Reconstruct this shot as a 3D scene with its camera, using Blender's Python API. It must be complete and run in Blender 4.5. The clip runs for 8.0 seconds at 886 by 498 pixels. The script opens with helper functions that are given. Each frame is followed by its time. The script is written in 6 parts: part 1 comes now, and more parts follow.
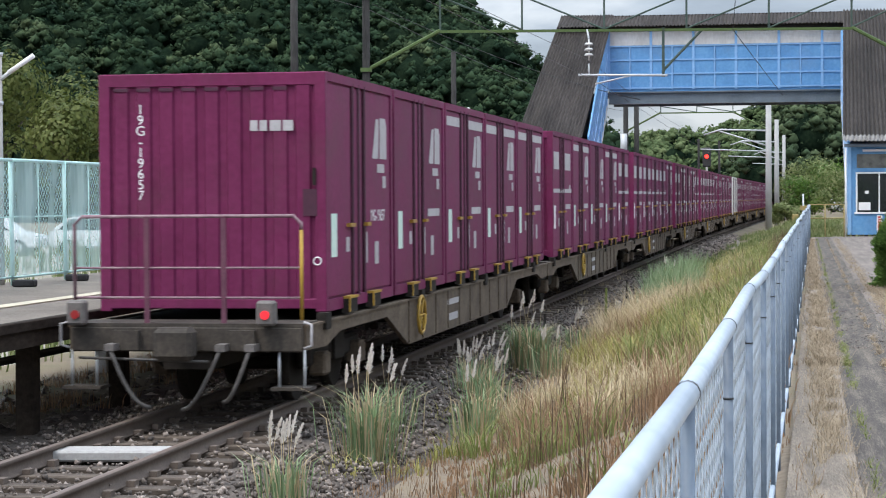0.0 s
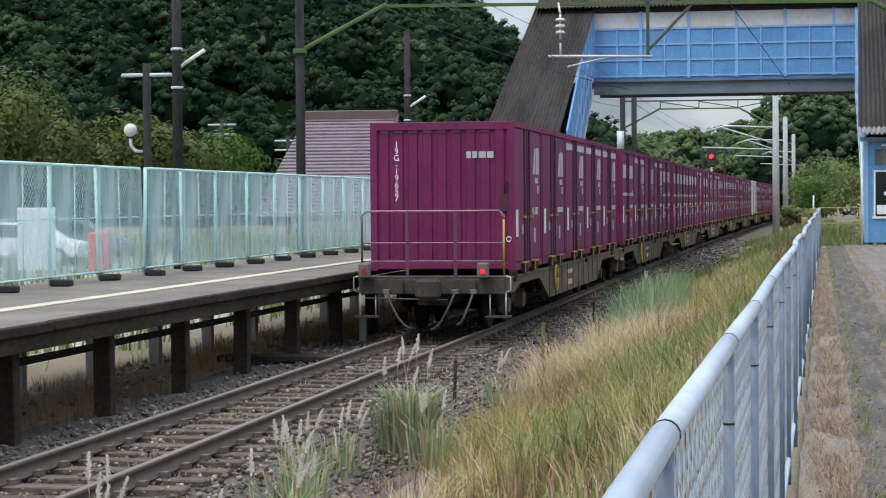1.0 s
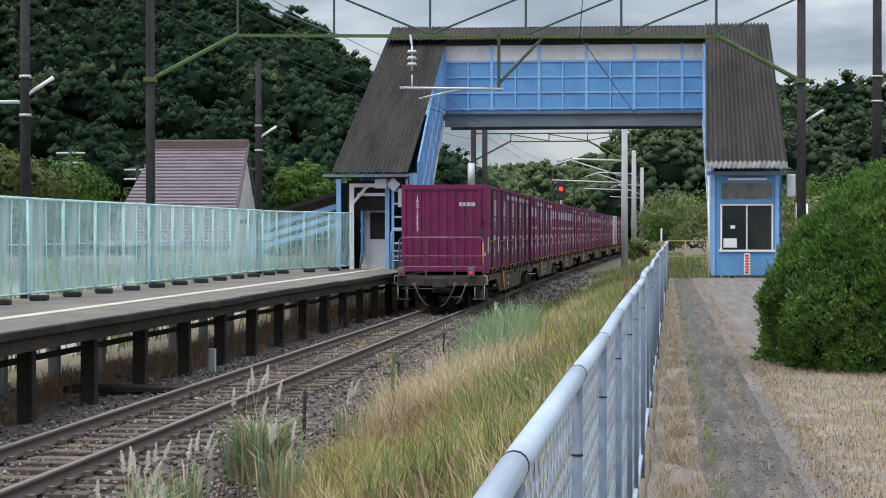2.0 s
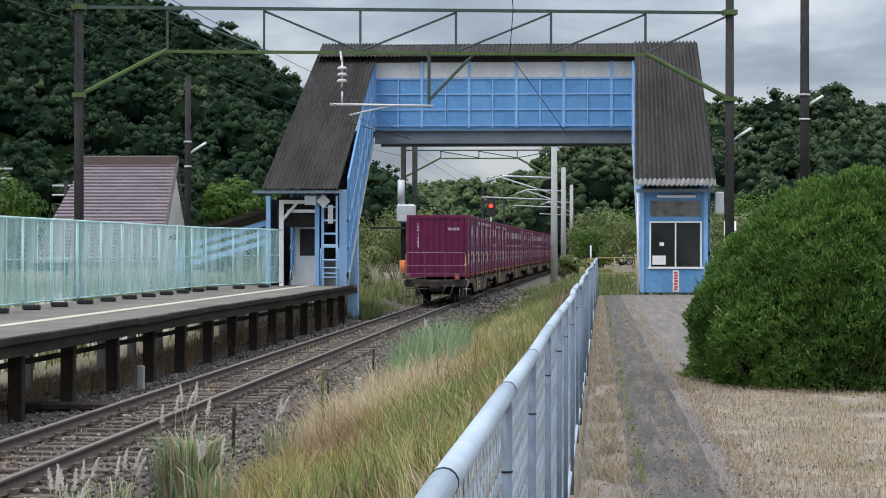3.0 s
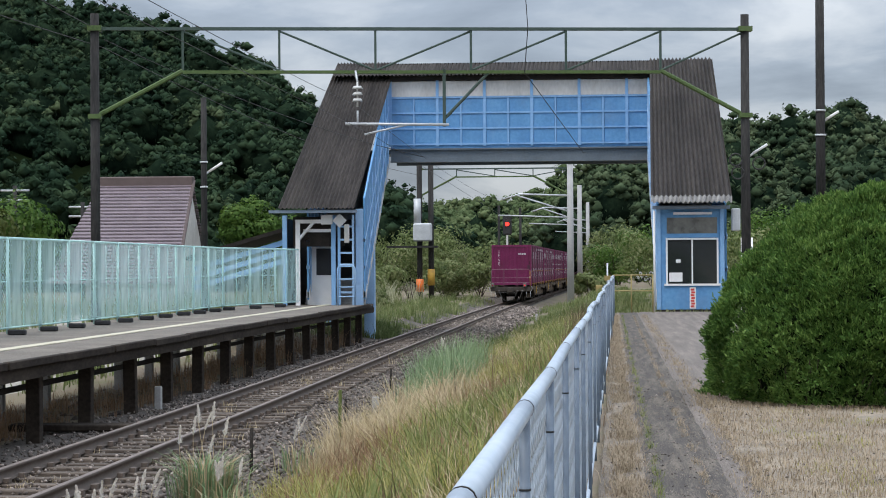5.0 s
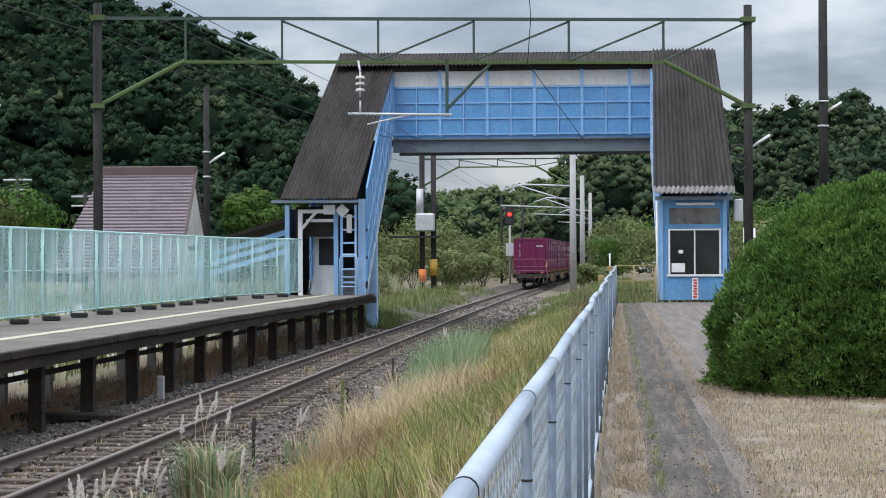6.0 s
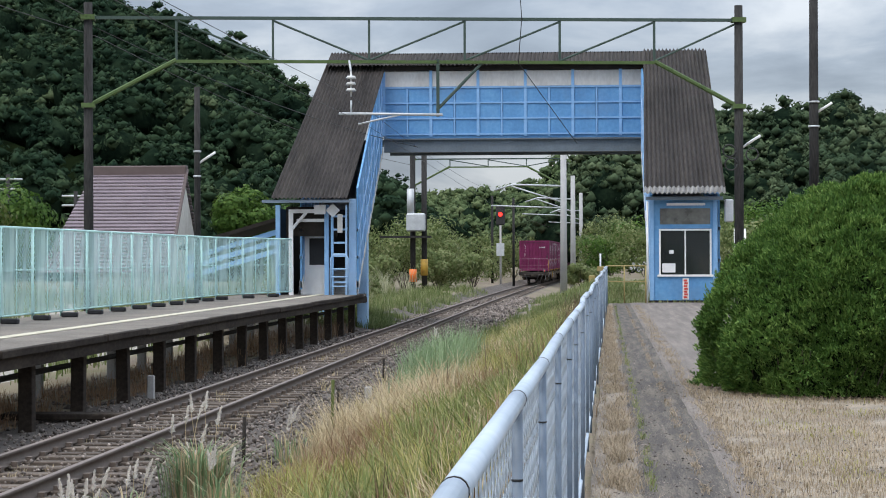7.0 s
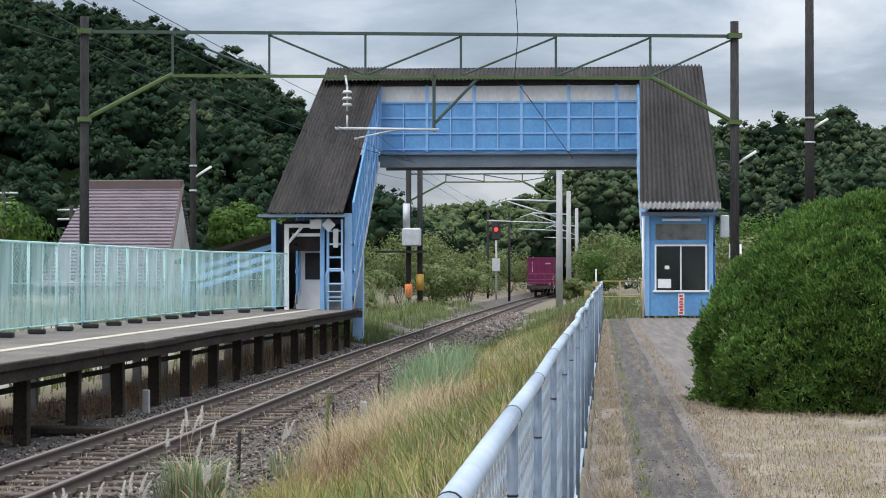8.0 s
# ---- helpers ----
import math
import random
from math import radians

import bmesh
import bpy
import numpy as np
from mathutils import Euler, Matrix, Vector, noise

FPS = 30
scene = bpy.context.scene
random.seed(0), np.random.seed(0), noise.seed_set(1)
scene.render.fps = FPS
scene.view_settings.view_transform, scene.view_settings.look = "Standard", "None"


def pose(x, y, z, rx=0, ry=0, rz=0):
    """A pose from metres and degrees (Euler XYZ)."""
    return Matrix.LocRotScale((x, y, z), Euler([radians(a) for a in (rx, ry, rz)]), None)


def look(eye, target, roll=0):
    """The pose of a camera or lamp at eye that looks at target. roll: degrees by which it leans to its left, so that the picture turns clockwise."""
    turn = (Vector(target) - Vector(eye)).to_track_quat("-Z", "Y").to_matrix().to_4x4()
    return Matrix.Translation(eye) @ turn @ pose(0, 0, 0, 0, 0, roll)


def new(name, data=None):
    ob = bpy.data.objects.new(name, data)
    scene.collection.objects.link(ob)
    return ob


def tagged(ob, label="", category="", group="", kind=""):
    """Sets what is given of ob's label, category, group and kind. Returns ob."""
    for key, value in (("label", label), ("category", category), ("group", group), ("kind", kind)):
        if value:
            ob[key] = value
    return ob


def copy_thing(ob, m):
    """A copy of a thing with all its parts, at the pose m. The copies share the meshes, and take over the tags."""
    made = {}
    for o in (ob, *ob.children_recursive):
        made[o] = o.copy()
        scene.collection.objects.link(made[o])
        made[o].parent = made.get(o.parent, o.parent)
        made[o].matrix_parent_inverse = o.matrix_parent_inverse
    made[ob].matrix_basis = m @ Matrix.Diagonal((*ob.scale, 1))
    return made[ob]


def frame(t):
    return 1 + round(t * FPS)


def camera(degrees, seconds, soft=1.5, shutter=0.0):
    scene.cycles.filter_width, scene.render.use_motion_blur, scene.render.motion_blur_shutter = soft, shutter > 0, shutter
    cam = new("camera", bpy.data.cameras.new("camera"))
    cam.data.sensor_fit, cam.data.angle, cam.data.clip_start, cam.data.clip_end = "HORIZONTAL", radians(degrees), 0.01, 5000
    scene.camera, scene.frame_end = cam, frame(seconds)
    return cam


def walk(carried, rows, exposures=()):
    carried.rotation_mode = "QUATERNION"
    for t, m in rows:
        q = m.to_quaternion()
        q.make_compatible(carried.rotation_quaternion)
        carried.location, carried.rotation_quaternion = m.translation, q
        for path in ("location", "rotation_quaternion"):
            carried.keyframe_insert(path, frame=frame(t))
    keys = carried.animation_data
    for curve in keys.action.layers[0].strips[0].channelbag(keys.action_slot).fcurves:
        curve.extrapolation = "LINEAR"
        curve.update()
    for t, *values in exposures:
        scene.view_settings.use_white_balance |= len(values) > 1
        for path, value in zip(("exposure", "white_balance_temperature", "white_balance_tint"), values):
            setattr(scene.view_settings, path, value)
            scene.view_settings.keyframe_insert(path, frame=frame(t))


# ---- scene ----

# World: x to the right, y along the railway, z up; z = 0 is the old platform path, the rail tops lie at RAIL.
RAIL, TRACK_X, EYE = -0.88, -6.17, 1.32


def track_x(y):
    """The line of the railway: straight along the platform, then a slow bend to the right."""
    return TRACK_X + 7e-5 * max(0.0, y - 80) ** 2


# ---- camera ----
cam = camera(23.31, 8.0, soft=1.0, shutter=0.12)
# seconds, way back along the fence, yaw, pitch, roll
PATH = [
    (0.0, 9.8, 9.54, -1.34, 0.35),
    (0.1, 9.0, 10.1, -1.38, 0.35),
    (0.2, 7.6, 10.8, -1.43, 0.35),
    (0.3, 5.4, 11.8, -1.65, 0.40),
    (0.4, 2.9, 12.5, -1.82, 0.42),
    (0.5, 0.6, 12.92, -1.885, 0.45),
    (0.6, 0.0, 12.48, -1.81, 0.48),
    (0.8, 0.0, 11.12, -1.56, 0.48),
    (1.0, 0.0, 9.83, -1.274, 0.429),
    (1.5, 0.0, 7.297, -0.776, 0.167),
    (2.0, 0.0, 5.851, -0.463, 0.034),
    (3.5, 0.0, 3.61, 0.15, 0.0),
    (4.0, 0.0, 3.659, 0.298, 0.12),
    (4.5, 0.0, 4.005, 0.442, 0.253),
    (5.0, 0.0, 4.421, 0.481, 0.353),
    (6.5, 0.0, 4.431, 0.127, 0.189),
    (7.0, 0.0, 4.237, 0.217, 0.176),
    (7.5, 0.0, 4.103, 0.4, 0.133),
    (8.0, 0.0, 4.121, 0.615, 0.019),
]
walk(cam, [(t, pose(-0.005 * d, -d, EYE, 90 + pitch, roll, yaw)) for t, d, yaw, pitch, roll in PATH],
     [(0.0, 0.62), (0.5, 0.42), (1.0, 0.33), (2.0, 0.28), (3.5, 0.22), (5.0, 0.23), (6.3, 0.33), (8.0, 0.35)])

# ---- light ----
SUN_EL, SUN_AZ = 60.0, 215.0
world = bpy.data.worlds.new("overcast_sky")
scene.world = world
world.use_nodes = True
wn, wl = world.node_tree.nodes, world.node_tree.links
wn.clear()
w_out = wn.new("ShaderNodeOutputWorld")
w_sky = wn.new("ShaderNodeTexSky")
w_sky.sky_type, w_sky.sun_disc = "NISHITA", False
w_sky.sun_elevation, w_sky.sun_rotation = radians(SUN_EL), radians(SUN_AZ)
w_bg = wn.new("ShaderNodeBackground")
w_bg.inputs["Strength"].default_value = 0.10
w_cloud = wn.new("ShaderNodeBackground")
w_cloud.inputs["Strength"].default_value = 1.0
w_co = wn.new("ShaderNodeTexCoord")
w_map = wn.new("ShaderNodeMapping")
w_map.inputs["Scale"].default_value = (1.0, 1.0, 3.2)
w_noise = wn.new("ShaderNodeTexNoise")
w_noise.inputs["Scale"].default_value = 5.0
w_noise.inputs["Detail"].default_value = 7.0
w_noise.inputs["Roughness"].default_value = 0.55
w_noise.inputs["Distortion"].default_value = 0.4
w_ramp = wn.new("ShaderNodeValToRGB")
w_ramp.color_ramp.elements[0].position, w_ramp.color_ramp.elements[0].color = 0.36, (0.27, 0.32, 0.41, 1)
w_ramp.color_ramp.elements[1].position, w_ramp.color_ramp.elements[1].color = 0.64, (0.82, 0.87, 0.94, 1)
w_mid = w_ramp.color_ramp.elements.new(0.5)
w_mid.color = (0.45, 0.52, 0.63, 1)
w_sep = wn.new("ShaderNodeSeparateXYZ")
wl.new(w_co.outputs["Generated"], w_sep.inputs["Vector"])
w_up = wn.new("ShaderNodeMath")
w_up.operation, w_up.use_clamp = "MULTIPLY", True
w_up.inputs[1].default_value = 1.0
wl.new(w_sep.outputs["Z"], w_up.inputs[0])
w_gain = wn.new("ShaderNodeMath")
w_gain.operation = "MULTIPLY_ADD"
w_gain.inputs[1].default_value, w_gain.inputs[2].default_value = 2.9, 0.50
wl.new(w_up.outputs[0], w_gain.inputs[0])
wl.new(w_gain.outputs[0], w_cloud.inputs["Strength"])
w_mix = wn.new("ShaderNodeMixShader")
w_mix.inputs[0].default_value = 0.85
wl.new(w_co.outputs["Generated"], w_map.inputs["Vector"])
wl.new(w_map.outputs["Vector"], w_noise.inputs["Vector"])
wl.new(w_noise.outputs["Fac"], w_ramp.inputs["Fac"])
wl.new(w_ramp.outputs["Color"], w_cloud.inputs["Color"])
wl.new(w_sky.outputs["Color"], w_bg.inputs["Color"])
wl.new(w_bg.outputs["Background"], w_mix.inputs[1])
wl.new(w_cloud.outputs["Background"], w_mix.inputs[2])
wl.new(w_mix.outputs["Shader"], w_out.inputs["Surface"])

sun_data = bpy.data.lights.new("sun", "SUN")
sun_data.energy, sun_data.angle, sun_data.color = 1.5, radians(25), (1.0, 0.93, 0.84)
sun = new("sun", sun_data)
az, el = radians(SUN_AZ), radians(SUN_EL)
sun.matrix_world = look((0, 0, 60), Vector((0, 0, 60)) - Vector((math.sin(az) * math.cos(el), math.cos(az) * math.cos(el), math.sin(el))))


# ---- materials ----
def mat(name, colors, scale=4.0, rough=0.7, metal=0.0, bump=0.1, fine=40.0, stain=None, stain_amount=0.5, spec=0.4, stretch=(1, 1, 1), rnd=0.0, island=False):
    """A procedural surface: two noises between the colours, stains on top, bump from the finer one, and a shift by piece."""
    m = bpy.data.materials.new(name)
    m.use_nodes = True
    n, l = m.node_tree.nodes, m.node_tree.links
    b = n["Principled BSDF"]
    b.inputs["Metallic"].default_value = metal
    b.inputs["Specular IOR Level"].default_value = spec
    co = n.new("ShaderNodeTexCoord")
    mp = n.new("ShaderNodeMapping")
    mp.inputs["Scale"].default_value = stretch
    l.new(co.outputs["Object"], mp.inputs["Vector"])
    big, small = n.new("ShaderNodeTexNoise"), n.new("ShaderNodeTexNoise")
    big.inputs["Scale"].default_value, big.inputs["Detail"].default_value = scale, 5
    small.inputs["Scale"].default_value, small.inputs["Detail"].default_value = fine, 4
    l.new(mp.outputs["Vector"], big.inputs["Vector"])
    l.new(mp.outputs["Vector"], small.inputs["Vector"])
    add = n.new("ShaderNodeMath")
    add.operation = "MULTIPLY_ADD"
    add.inputs[1].default_value = 0.45
    l.new(small.outputs["Fac"], add.inputs[0])
    half = n.new("ShaderNodeMath")
    half.operation = "MULTIPLY"
    half.inputs[1].default_value = 0.55
    l.new(big.outputs["Fac"], half.inputs[0])
    l.new(half.outputs[0], add.inputs[2])
    ramp = n.new("ShaderNodeValToRGB")
    els = ramp.color_ramp.elements
    els[0].position, els[1].position = 0.34, 0.66
    els[0].color, els[1].color = (*colors[0], 1), (*colors[-1], 1)
    for i, c in enumerate(colors[1:-1], 1):
        els.new(0.34 + 0.32 * i / (len(colors) - 1)).color = (*c, 1)
    l.new(add.outputs[0], ramp.inputs["Fac"])
    col = ramp.outputs["Color"]
    if stain:
        st = n.new("ShaderNodeTexNoise")
        st.inputs["Scale"].default_value, st.inputs["Detail"].default_value = scale * 0.6, 8
        st.inputs["Roughness"].default_value = 0.7
        l.new(mp.outputs["Vector"], st.inputs["Vector"])
        sr = n.new("ShaderNodeMapRange")
        sr.inputs["From Min"].default_value, sr.inputs["From Max"].default_value = 0.5, 0.72
        sr.inputs["To Max"].default_value = stain_amount
        l.new(st.outputs["Fac"], sr.inputs["Value"])
        mx = n.new("ShaderNodeMixRGB")
        mx.inputs[2].default_value = (*stain, 1)
        l.new(sr.outputs["Result"], mx.inputs[0])
        l.new(col, mx.inputs[1])
        col = mx.outputs[0]
    if rnd:
        hsv = n.new("ShaderNodeHueSaturation")
        vr = n.new("ShaderNodeMapRange")
        vr.inputs["To Min"].default_value, vr.inputs["To Max"].default_value = 1 - rnd, 1 + rnd
        if island:
            src = n.new("ShaderNodeNewGeometry").outputs["Random Per Island"]
        else:
            src = n.new("ShaderNodeObjectInfo").outputs["Random"]
        l.new(src, vr.inputs["Value"])
        l.new(vr.outputs["Result"], hsv.inputs["Value"])
        l.new(col, hsv.inputs["Color"])
        col = hsv.outputs["Color"]
    l.new(col, b.inputs["Base Color"])
    rr = n.new("ShaderNodeMapRange")
    rr.inputs["To Min"].default_value, rr.inputs["To Max"].default_value = max(0.02, rough - 0.12), min(1, rough + 0.12)
    l.new(big.outputs["Fac"], rr.inputs["Value"])
    l.new(rr.outputs["Result"], b.inputs["Roughness"])
    if bump:
        bp = n.new("ShaderNodeBump")
        bp.inputs["Strength"].default_value, bp.inputs["Distance"].default_value = bump, 0.02
        l.new(small.outputs["Fac"], bp.inputs["Height"])
        l.new(bp.outputs["Normal"], b.inputs["Normal"])
    return m


def leaf_mat(name, colors, rnd=0.35, translucent=0.3, rough=0.6, patch=0.35, spec=0.2):
    """Leaves or blades: a colour by leaf, some light through them."""
    m = bpy.data.materials.new(name)
    m.use_nodes = True
    n, l = m.node_tree.nodes, m.node_tree.links
    b, out = n["Principled BSDF"], n["Material Output"]
    b.inputs["Roughness"].default_value = rough
    b.inputs["Specular IOR Level"].default_value = spec
    geo = n.new("ShaderNodeNewGeometry")
    noise_big = n.new("ShaderNodeTexNoise")
    noise_big.inputs["Scale"].default_value, noise_big.inputs["Detail"].default_value = patch, 4
    co = n.new("ShaderNodeTexCoord")
    l.new(co.outputs["Object"], noise_big.inputs["Vector"])
    add = n.new("ShaderNodeMath")
    add.operation = "MULTIPLY_ADD"
    add.inputs[1].default_value = rnd
    l.new(geo.outputs["Random Per Island"], add.inputs[0])
    sc = n.new("ShaderNodeMapRange")
    sc.inputs["From Min"].default_value, sc.inputs["From Max"].default_value = 0.3, 0.7
    sc.inputs["To Max"].default_value = 1 - rnd
    l.new(noise_big.outputs["Fac"], sc.inputs["Value"])
    l.new(sc.outputs["Result"], add.inputs[2])
    ramp = n.new("ShaderNodeValToRGB")
    els = ramp.color_ramp.elements
    els[0].color, els[1].color = (*colors[0], 1), (*colors[-1], 1)
    for i, c in enumerate(colors[1:-1], 1):
        els.new(i / (len(colors) - 1)).color = (*c, 1)
    l.new(add.outputs[0], ramp.inputs["Fac"])
    l.new(ramp.outputs["Color"], b.inputs["Base Color"])
    tr = n.new("ShaderNodeBsdfTranslucent")
    l.new(ramp.outputs["Color"], tr.inputs["Color"])
    mix = n.new("ShaderNodeMixShader")
    mix.inputs[0].default_value = translucent
    l.new(b.outputs["BSDF"], mix.inputs[1])
    l.new(tr.outputs["BSDF"], mix.inputs[2])
    l.new(mix.outputs["Shader"], out.inputs["Surface"])
    return m


def glow_mat(name, color, strength):
    m = bpy.data.materials.new(name)
    m.use_nodes = True
    b = m.node_tree.nodes["Principled BSDF"]
    b.inputs["Base Color"].default_value = (*color, 1)
    b.inputs["Emission Color"].default_value = (*color, 1)
    b.inputs["Emission Strength"].default_value = strength
    return m


def glass_mat(name, color=(0.05, 0.06, 0.06)):
    m = bpy.data.materials.new(name)
    m.use_nodes = True
    b = m.node_tree.nodes["Principled BSDF"]
    b.inputs["Base Color"].default_value = (*color, 1)
    b.inputs["Roughness"].default_value = 0.05
    b.inputs["Transmission Weight"].default_value = 0.55
    return m


def net_mat(name):
    """A sheer mint-green net: most light passes between its threads."""
    m = bpy.data.materials.new(name)
    m.use_nodes = True
    n, l = m.node_tree.nodes, m.node_tree.links
    b, out = n["Principled BSDF"], n["Material Output"]
    co = n.new("ShaderNodeTexCoord")
    mp = n.new("ShaderNodeMapping")
    mp.inputs["Scale"].default_value = (1, 1, 0.25)
    l.new(co.outputs["Object"], mp.inputs["Vector"])
    no = n.new("ShaderNodeTexNoise")
    no.inputs["Scale"].default_value, no.inputs["Detail"].default_value = 2.2, 6
    l.new(mp.outputs["Vector"], no.inputs["Vector"])
    ramp = n.new("ShaderNodeValToRGB")
    ramp.color_ramp.elements[0].position, ramp.color_ramp.elements[0].color = 0.3, (0.50, 0.76, 0.76, 1)
    ramp.color_ramp.elements[1].position, ramp.color_ramp.elements[1].color = 0.7, (0.70, 0.90, 0.90, 1)
    l.new(no.outputs["Fac"], ramp.inputs["Fac"])
    l.new(ramp.outputs["Color"], b.inputs["Base Color"])
    b.inputs["Roughness"].default_value = 0.7
    tl = n.new("ShaderNodeBsdfTranslucent")
    l.new(ramp.outputs["Color"], tl.inputs["Color"])
    m1 = n.new("ShaderNodeMixShader")
    m1.inputs[0].default_value = 0.35
    l.new(b.outputs["BSDF"], m1.inputs[1])
    l.new(tl.outputs["BSDF"], m1.inputs[2])
    tp = n.new("ShaderNodeBsdfTransparent")
    op = n.new("ShaderNodeMapRange")
    op.inputs["From Min"].default_value, op.inputs["From Max"].default_value = 0.35, 0.65
    op.inputs["To Min"].default_value, op.inputs["To Max"].default_value = 0.20, 0.46
    l.new(no.outputs["Fac"], op.inputs["Value"])
    m2 = n.new("ShaderNodeMixShader")
    l.new(op.outputs["Result"], m2.inputs[0])
    l.new(tp.outputs["BSDF"], m2.inputs[1])
    l.new(m1.outputs["Shader"], m2.inputs[2])
    l.new(m2.outputs["Shader"], out.inputs["Surface"])
    return m


M_GROUND = mat("ground_earth", [(0.11, 0.085, 0.06), (0.19, 0.15, 0.105), (0.17, 0.15, 0.08)], 0.3, 0.95, fine=14, bump=0.5, stain=(0.10, 0.12, 0.045), stain_amount=0.8)
M_PATHDIRT = mat("trodden_tan_grit", [(0.115, 0.095, 0.076), (0.21, 0.175, 0.138), (0.33, 0.275, 0.215)], 2.6, 0.95, fine=50, bump=0.7, stain=(0.36, 0.295, 0.22), stain_amount=0.7, stretch=(2.4, 0.25, 1))
M_PATHGRIT = mat("brown_path_gravel", [(0.10, 0.084, 0.073), (0.165, 0.14, 0.121), (0.26, 0.222, 0.19)], 2.0, 0.95, fine=40, bump=0.7, stain=(0.12, 0.108, 0.098), stain_amount=0.6, stretch=(3, 0.15, 1))
M_PATH = mat("old_asphalt_path", [(0.035, 0.03, 0.026), (0.08, 0.068, 0.057), (0.19, 0.16, 0.13)], 4.0, 0.92, fine=45, bump=0.6, stain=(0.22, 0.18, 0.135), stain_amount=0.5, stretch=(3, 0.22, 1))
M_DRY = mat("dry_turf", [(0.15, 0.125, 0.098), (0.27, 0.225, 0.17), (0.40, 0.335, 0.25)], 1.6, 0.95, fine=40, bump=0.9, stain=(0.17, 0.155, 0.145), stain_amount=0.85)
M_BALLAST = mat("ballast_bed", [(0.042, 0.034, 0.028), (0.084, 0.069, 0.058), (0.14, 0.117, 0.099)], 1.2, 0.95, fine=22, bump=0.9)
M_STONE = mat("ballast_stone", [(0.07, 0.056, 0.047), (0.16, 0.132, 0.113), (0.33, 0.285, 0.25)], 3, 0.9, fine=40, rnd=0.7, island=True)
M_SLEEPER = mat("weathered_sleeper", [(0.042, 0.031, 0.024), (0.09, 0.07, 0.055), (0.155, 0.125, 0.10)], 3, 0.9, fine=30, bump=0.4, stretch=(0.3, 2, 1), rnd=0.3)
M_RAIL = mat("rail_side_rust", [(0.085, 0.063, 0.05), (0.14, 0.11, 0.09)], 6, 0.8, fine=50)
M_RAILTOP = mat("worn_rail_head", [(0.14, 0.105, 0.085), (0.2, 0.155, 0.13)], 3, 0.5, metal=0.3, fine=30, bump=0.05, stretch=(1, 0.1, 1))
M_PLUM = mat("plum_container_paint", [(0.122, 0.014, 0.056), (0.148, 0.019, 0.070), (0.18, 0.027, 0.088)], 1.6, 0.6, spec=0.2, fine=14, bump=0.06, stain=(0.10, 0.04, 0.055), stain_amount=0.5, rnd=0.14)
# Shade of door seams and header slots put into the paint; also one patch.
M_PLUM_DARK = mat("plum_seam_shade_and_patch", [(0.05, 0.014, 0.03), (0.075, 0.02, 0.042)], 3, 0.6, fine=20)
M_PALEBOX = mat("pale_container_paint", [(0.55, 0.52, 0.5), (0.68, 0.66, 0.63)], 2, 0.5)
M_WHITE = mat("white_marking", [(0.72, 0.72, 0.72), (0.82, 0.82, 0.82)], 4, 0.6, bump=0)
M_TAG = mat("mint_label", [(0.5, 0.72, 0.62), (0.72, 0.8, 0.74)], 9, 0.5, bump=0)
M_YELLOW = mat("yellow_fitting", [(0.34, 0.20, 0.028), (0.46, 0.285, 0.04)], 6, 0.55, fine=30, stain=(0.2, 0.12, 0.05), stain_amount=0.5)
M_FRAME = mat("dusty_wagon_frame", [(0.07, 0.052, 0.037), (0.12, 0.092, 0.068), (0.17, 0.136, 0.10)], 2.5, 0.85, spec=0.2, fine=25, stain=(0.06, 0.045, 0.035), stain_amount=0.7)
M_UNDER = mat("oily_running_gear", [(0.014, 0.012, 0.010), (0.036, 0.030, 0.026)], 5, 0.8, spec=0.15, fine=30)
M_HOSE = mat("grey_hose", [(0.045, 0.042, 0.04), (0.09, 0.083, 0.078)], 9, 0.6)
M_GREYBOX = mat("grey_lamp_case", [(0.10, 0.09, 0.085), (0.17, 0.152, 0.142)], 8, 0.6, fine=40)
M_RAILING = mat("worn_plum_railing", [(0.15, 0.075, 0.10), (0.30, 0.20, 0.22)], 8, 0.5, fine=40)
M_STANCHION = mat("plum_stanchion_paint", [(0.10, 0.03, 0.055), (0.15, 0.06, 0.085)], 8, 0.6, fine=40)
M_REDLENS = glow_mat("red_tail_lens", (0.8, 0.02, 0.03), 0.5)
M_REDOFF = mat("dull_red_lens", [(0.25, 0.02, 0.02), (0.33, 0.03, 0.03)], 9, 0.3, bump=0)
M_REDSIG = glow_mat("red_signal_lens", (1.0, 0.03, 0.02), 2.5)
M_LIGHTBLUE = mat("pale_blue_fence_paint", [(0.31, 0.375, 0.45), (0.39, 0.46, 0.535), (0.455, 0.52, 0.59)], 2.5, 0.42, fine=18, bump=0.05, stain=(0.36, 0.38, 0.40), stain_amount=0.35)
M_WIRE = mat("pale_blue_coated_wire", [(0.46, 0.53, 0.61), (0.58, 0.65, 0.71)], 6, 0.5, bump=0)
M_BLUE = mat("sky_blue_panel_paint", [(0.085, 0.235, 0.46), (0.11, 0.29, 0.54), (0.15, 0.35, 0.60)], 1.2, 0.5, fine=9, bump=0.04, stain=(0.18, 0.28, 0.42), stain_amount=0.45)
M_BLUE_TRIM = mat("sky_blue_trim_paint", [(0.19, 0.37, 0.62), (0.26, 0.46, 0.72)], 3, 0.5, fine=20)
M_CREAM = mat("weathered_white_board", [(0.50, 0.48, 0.45), (0.66, 0.64, 0.61)], 1.5, 0.7, fine=12, stain=(0.40, 0.35, 0.30), stain_amount=0.5, stretch=(1, 1, 0.4))
